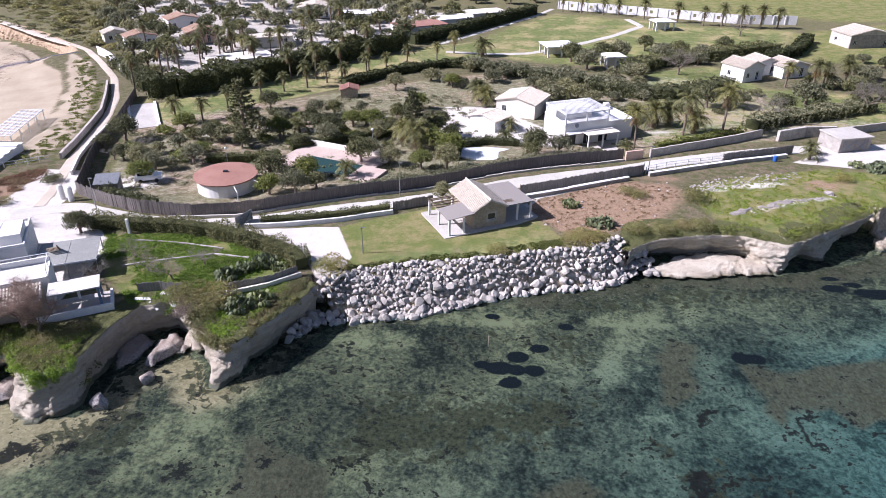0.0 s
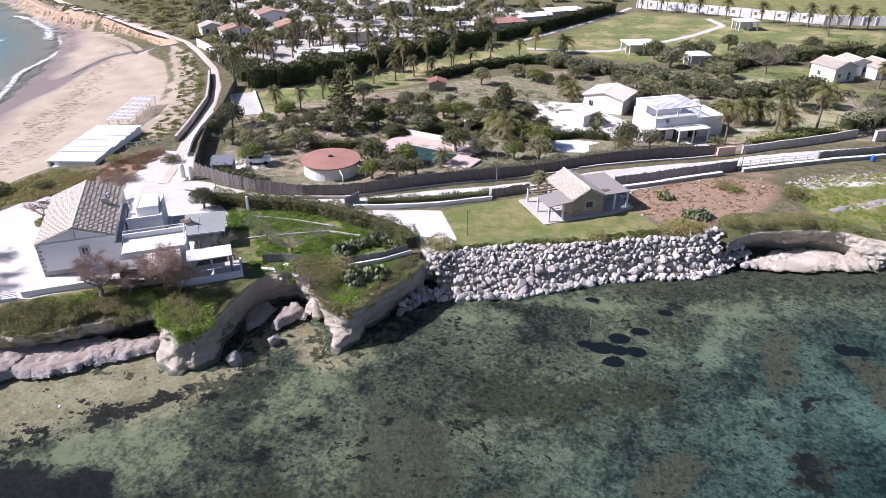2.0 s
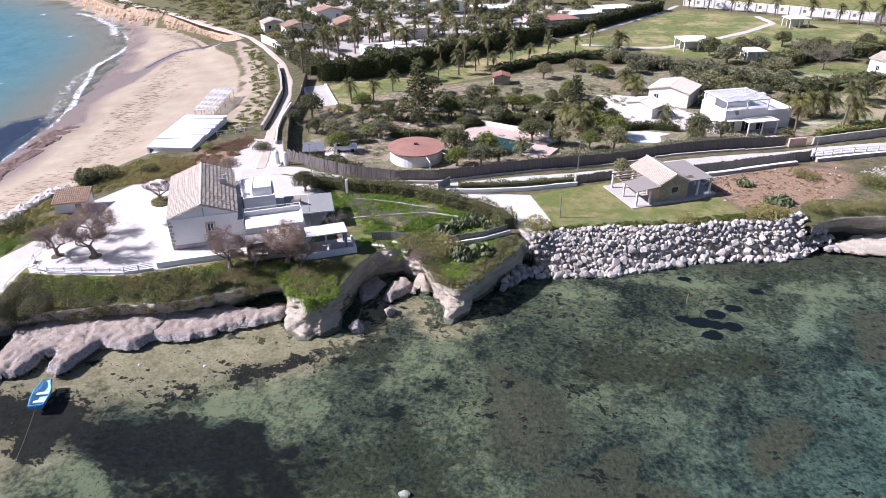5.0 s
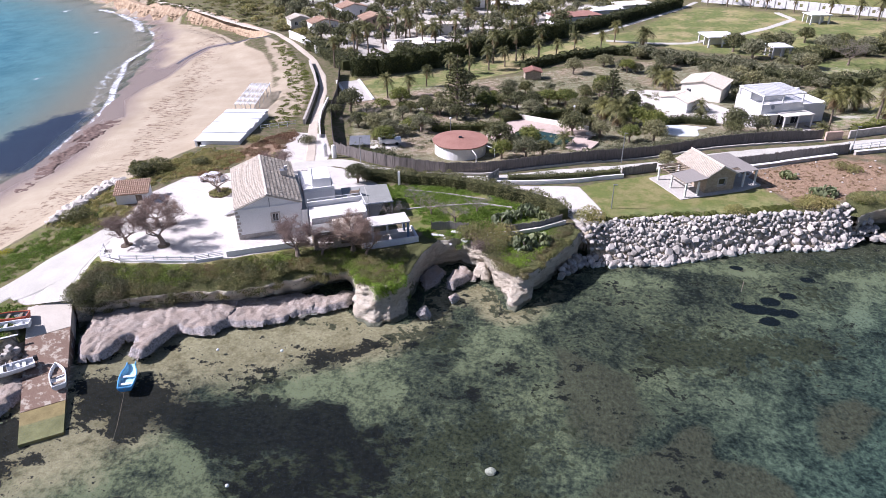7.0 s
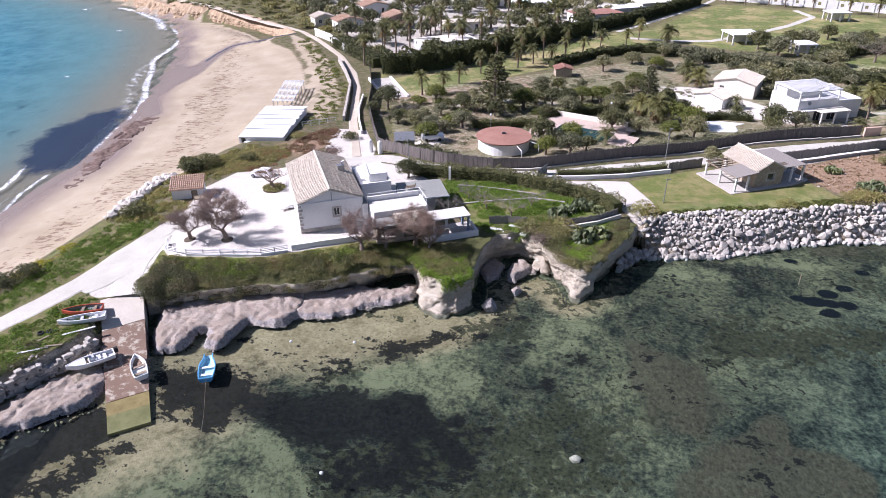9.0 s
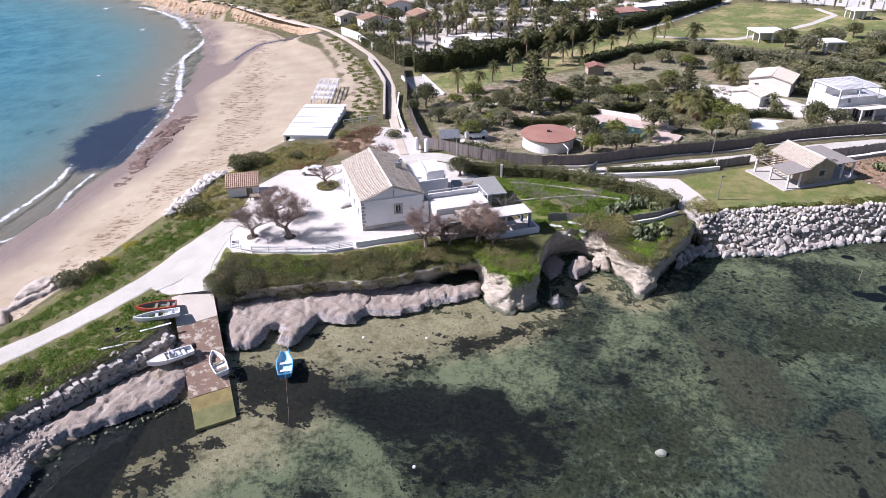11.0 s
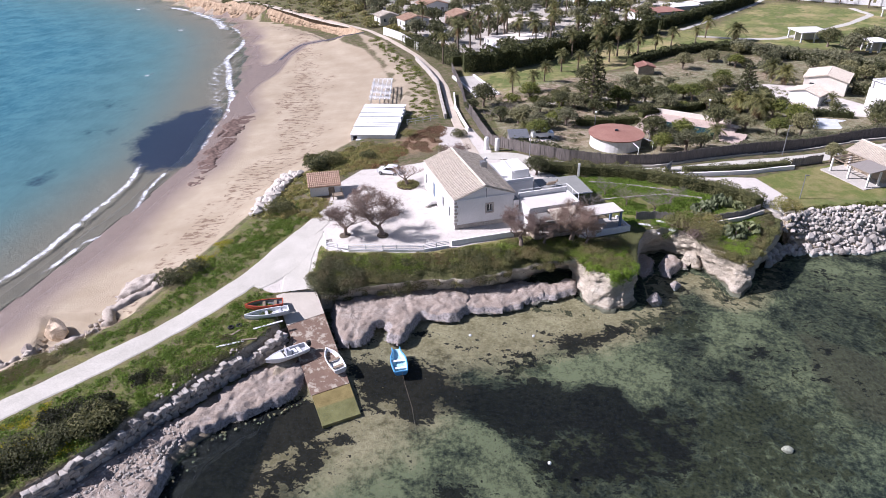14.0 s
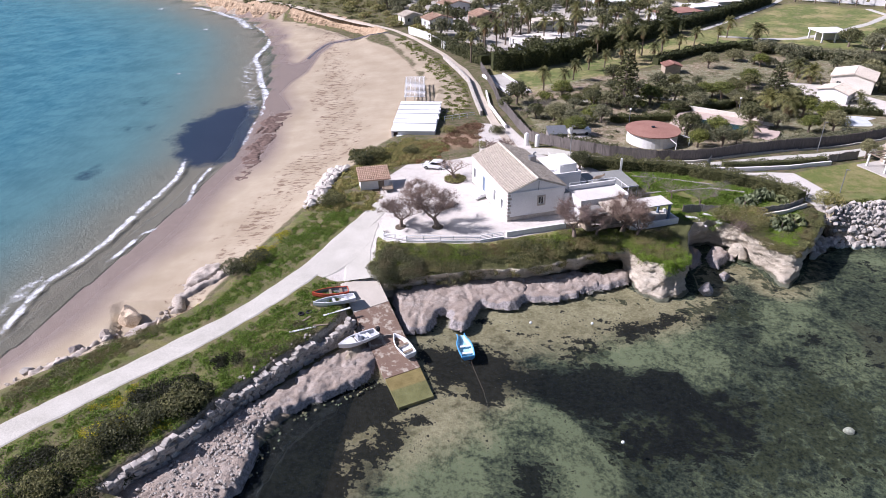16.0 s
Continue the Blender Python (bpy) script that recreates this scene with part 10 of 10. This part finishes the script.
surf("surf", [(-115.4, 28), (-116.4, 35), (-118.2, 42.4), (-117.6, 48), (-117.6, 55), (-118.2, 64.4), (-119.2, 75.5), (-121.8, 89)], 1.7, 1, 0.9)
surf("surf", [(-118.6, 26), (-119.4, 34), (-120.6, 42), (-119.8, 49)], 3.2, 2, 0.6)
surf("surf", [(-114.6, 45), (-113.6, 49.7), (-113.9, 56.4), (-112.4, 60), (-112.6, 66), (-114, 73.8), (-114, 81.3), (-112.6, 88)], 1.3, 3, 0.8)
surf("surf", [(-112.8, 90), (-114.2, 98), (-115.6, 106), (-116.6, 113)], 2.0, 11, 0.72)
surf("surf", [(-115.8, 108), (-117.4, 116), (-122, 128), (-128.4, 146), (-136, 161), (-139.5, 174.6), (-143.5, 192)], 2.8, 4, 0.95)
surf("surf", [(-118.6, 112), (-121, 120), (-126, 132), (-133, 148), (-140, 164)], 6.0, 12, 0.50)
surf("surf", [(-144, 192), (-152, 204), (-158, 214)], 2.6, 5, 0.8)
surf("surf", [(-152.6, 200), (-166, 218), (-180, 233), (-196, 245)], 5.0, 9, 0.9)
surf("surf", [(-158, 213), (-172, 228), (-186, 240)], 4.0, 14, 0.8)
surf("surf", [(-176, 216), (-182, 220)], 3.0, 6, 1.0)
surf("surf", [(-167, 196), (-171, 206)], 3.0, 15, 1.0)
surf("surf", [(-155, 175), (-153, 182)], 3.0, 16, 1.0)
surf("surf", [(-206, 232), (-204, 243)], 3.4, 17, 1.0)
surf("surf", [(-151, 140), (-148, 148)], 2.4, 8)
# dark seaweed bank on the beach
shelf("seaweed_bank", "dark red-brown bank of seaweed on the shore", [(-109.0, 84), (-111, 92), (-114.0, 103), (-114, 111), (-110.6, 114.4), (-108.4, 112), (-108.6, 103), (-107.4, 94), (-106.2, 85.4), (-105.2, 78.9), (-104, 70.7), (-105.4, 70.6), (-107.2, 78.6)], 0.3, 12, seaweed_mat, 0.3, 0.5, 0.22, 2.2)
shelf("seaweed_bank", "brown seaweed heaped beside the slipway", [(-75.6, 33.6), (-74, 34.6), (-72.4, 32.4), (-72, 30.6), (-73.6, 31)], 0.9, 13, seaweed_mat, 0.6, 0.12, 0.25)

cliff("crumbling orange-tan cliff behind the far end of the beach", FAR_LIPS, FAR_FEET, [1.6, 1.8, 2.2, 2.5, 2.9, 3.2, 3.6, 4.0, 4.2, 4.2], [0.1, 0.1, 0.2, 0.2, 0.3, 0.2, 0.4, 0.3, 0.4, 0.2], 21.0,
      plain("tan_cliff_rock", (0.24, 0.165, 0.10), (0.47, 0.355, 0.24), 0.7, 0.95, 0.9, 3, stretch=(1, 1, 0.35)))
scrub("far_cliff_scrub", "dark scrub on top of the far cliff", [(x - 0.2, y + 0.6) for x, y in FAR_LIPS[1:]] + [(x + 3, y + 6) for x, y in FAR_LIPS[:0:-1]], 200, (0.6, 1.6), (0.4, 1.0), LEAF_DARK, 0.20, 71, 70)


def hanging(name, label, line, tops, drop, n, r, leaf_mat, size, seed):
    """Bushes that hang from the lip of a cliff down over its face."""
    nr = np.random.default_rng(seed)
    L = np.array(line, float)
    run = np.concatenate([[0], np.cumsum(np.hypot(*np.diff(L, axis=0).T))])
    s = Shape()
    patch = nr.uniform(0, run[-1], 9)
    for k in range(n):
        a = patch[nr.integers(9)] + nr.normal() * 1.3 if nr.random() < 0.7 else nr.uniform(0, run[-1])
        a = min(max(a, 0), run[-1])
        x, y, top, low = (np.interp(a, run, c) for c in (L[:, 0], L[:, 1], tops, drop))
        f = nr.random() ** 1.4
        rr = nr.uniform(*r)
        d = nr.normal(size=(120, 3))
        d /= np.linalg.norm(d, axis=1, keepdims=True)
        at_ = np.array([x + nr.normal() * 0.2, y + 0.3 - 0.55 * f, top + 0.15 - low * f])
        s.leaves(at_ + d * np.array([rr, rr * 0.8, rr * 0.75]) * nr.uniform(0.6, 1.1, (120, 1)), size, d, 0.5, seed + k)
    return tagged(new(name, s.mesh(name, leaf_mat)), label, "scrub", kind="stuff")


LIP, LIP_Z, FALL = [(-46, 53.3), (-50.4, 52.3), (-54, 50.1), (-58.2, 48.7), (-62.6, 47.9), (-66.6, 46.9), (-70, 46), (-73, 45), (-75, 43.6)], [2.9, 2.8, 2.8, 2.8, 2.75, 2.6, 2.4, 2.2, 2.0], [0.4, 0.7, 0.9, 1.0, 1.3, 1.6, 1.8, 1.8, 1.4]
hanging("hanging_scrub", "olive scrub hanging over the layered cliff", LIP, LIP_Z, FALL, 55, (0.4, 0.8), LEAF_SCRUB, 0.085, 5)
hanging("hanging_bushes", "dark bushes hanging over the layered cliff", LIP, LIP_Z, FALL, 40, (0.5, 0.95), LEAF_HEATH, 0.085, 6)
hanging("hanging_scrub", "dry scrub hanging over the pillar edge", [(-18, 63.2), (-20, 59.7), (-22, 56.5), (-23.6, 54.9), (-25.2, 55.6), (-26.9, 56.8)], [3.9] * 6, [0.6, 0.7, 0.8, 0.9, 0.6, 0.5], 60, (0.35, 0.7), LEAF_SCRUB, 0.08, 7)
hanging("hanging_grass", "bright grass hanging over the pillar edge", [(-37.5, 52), (-37.8, 50.5), (-40.2, 49.2), (-42.5, 50.4), (-43.8, 52.6)], [4.0] * 5, [0.4, 0.9, 1.1, 0.8, 0.5], 50, (0.35, 0.65), LEAF_VIVID, 0.075, 8)
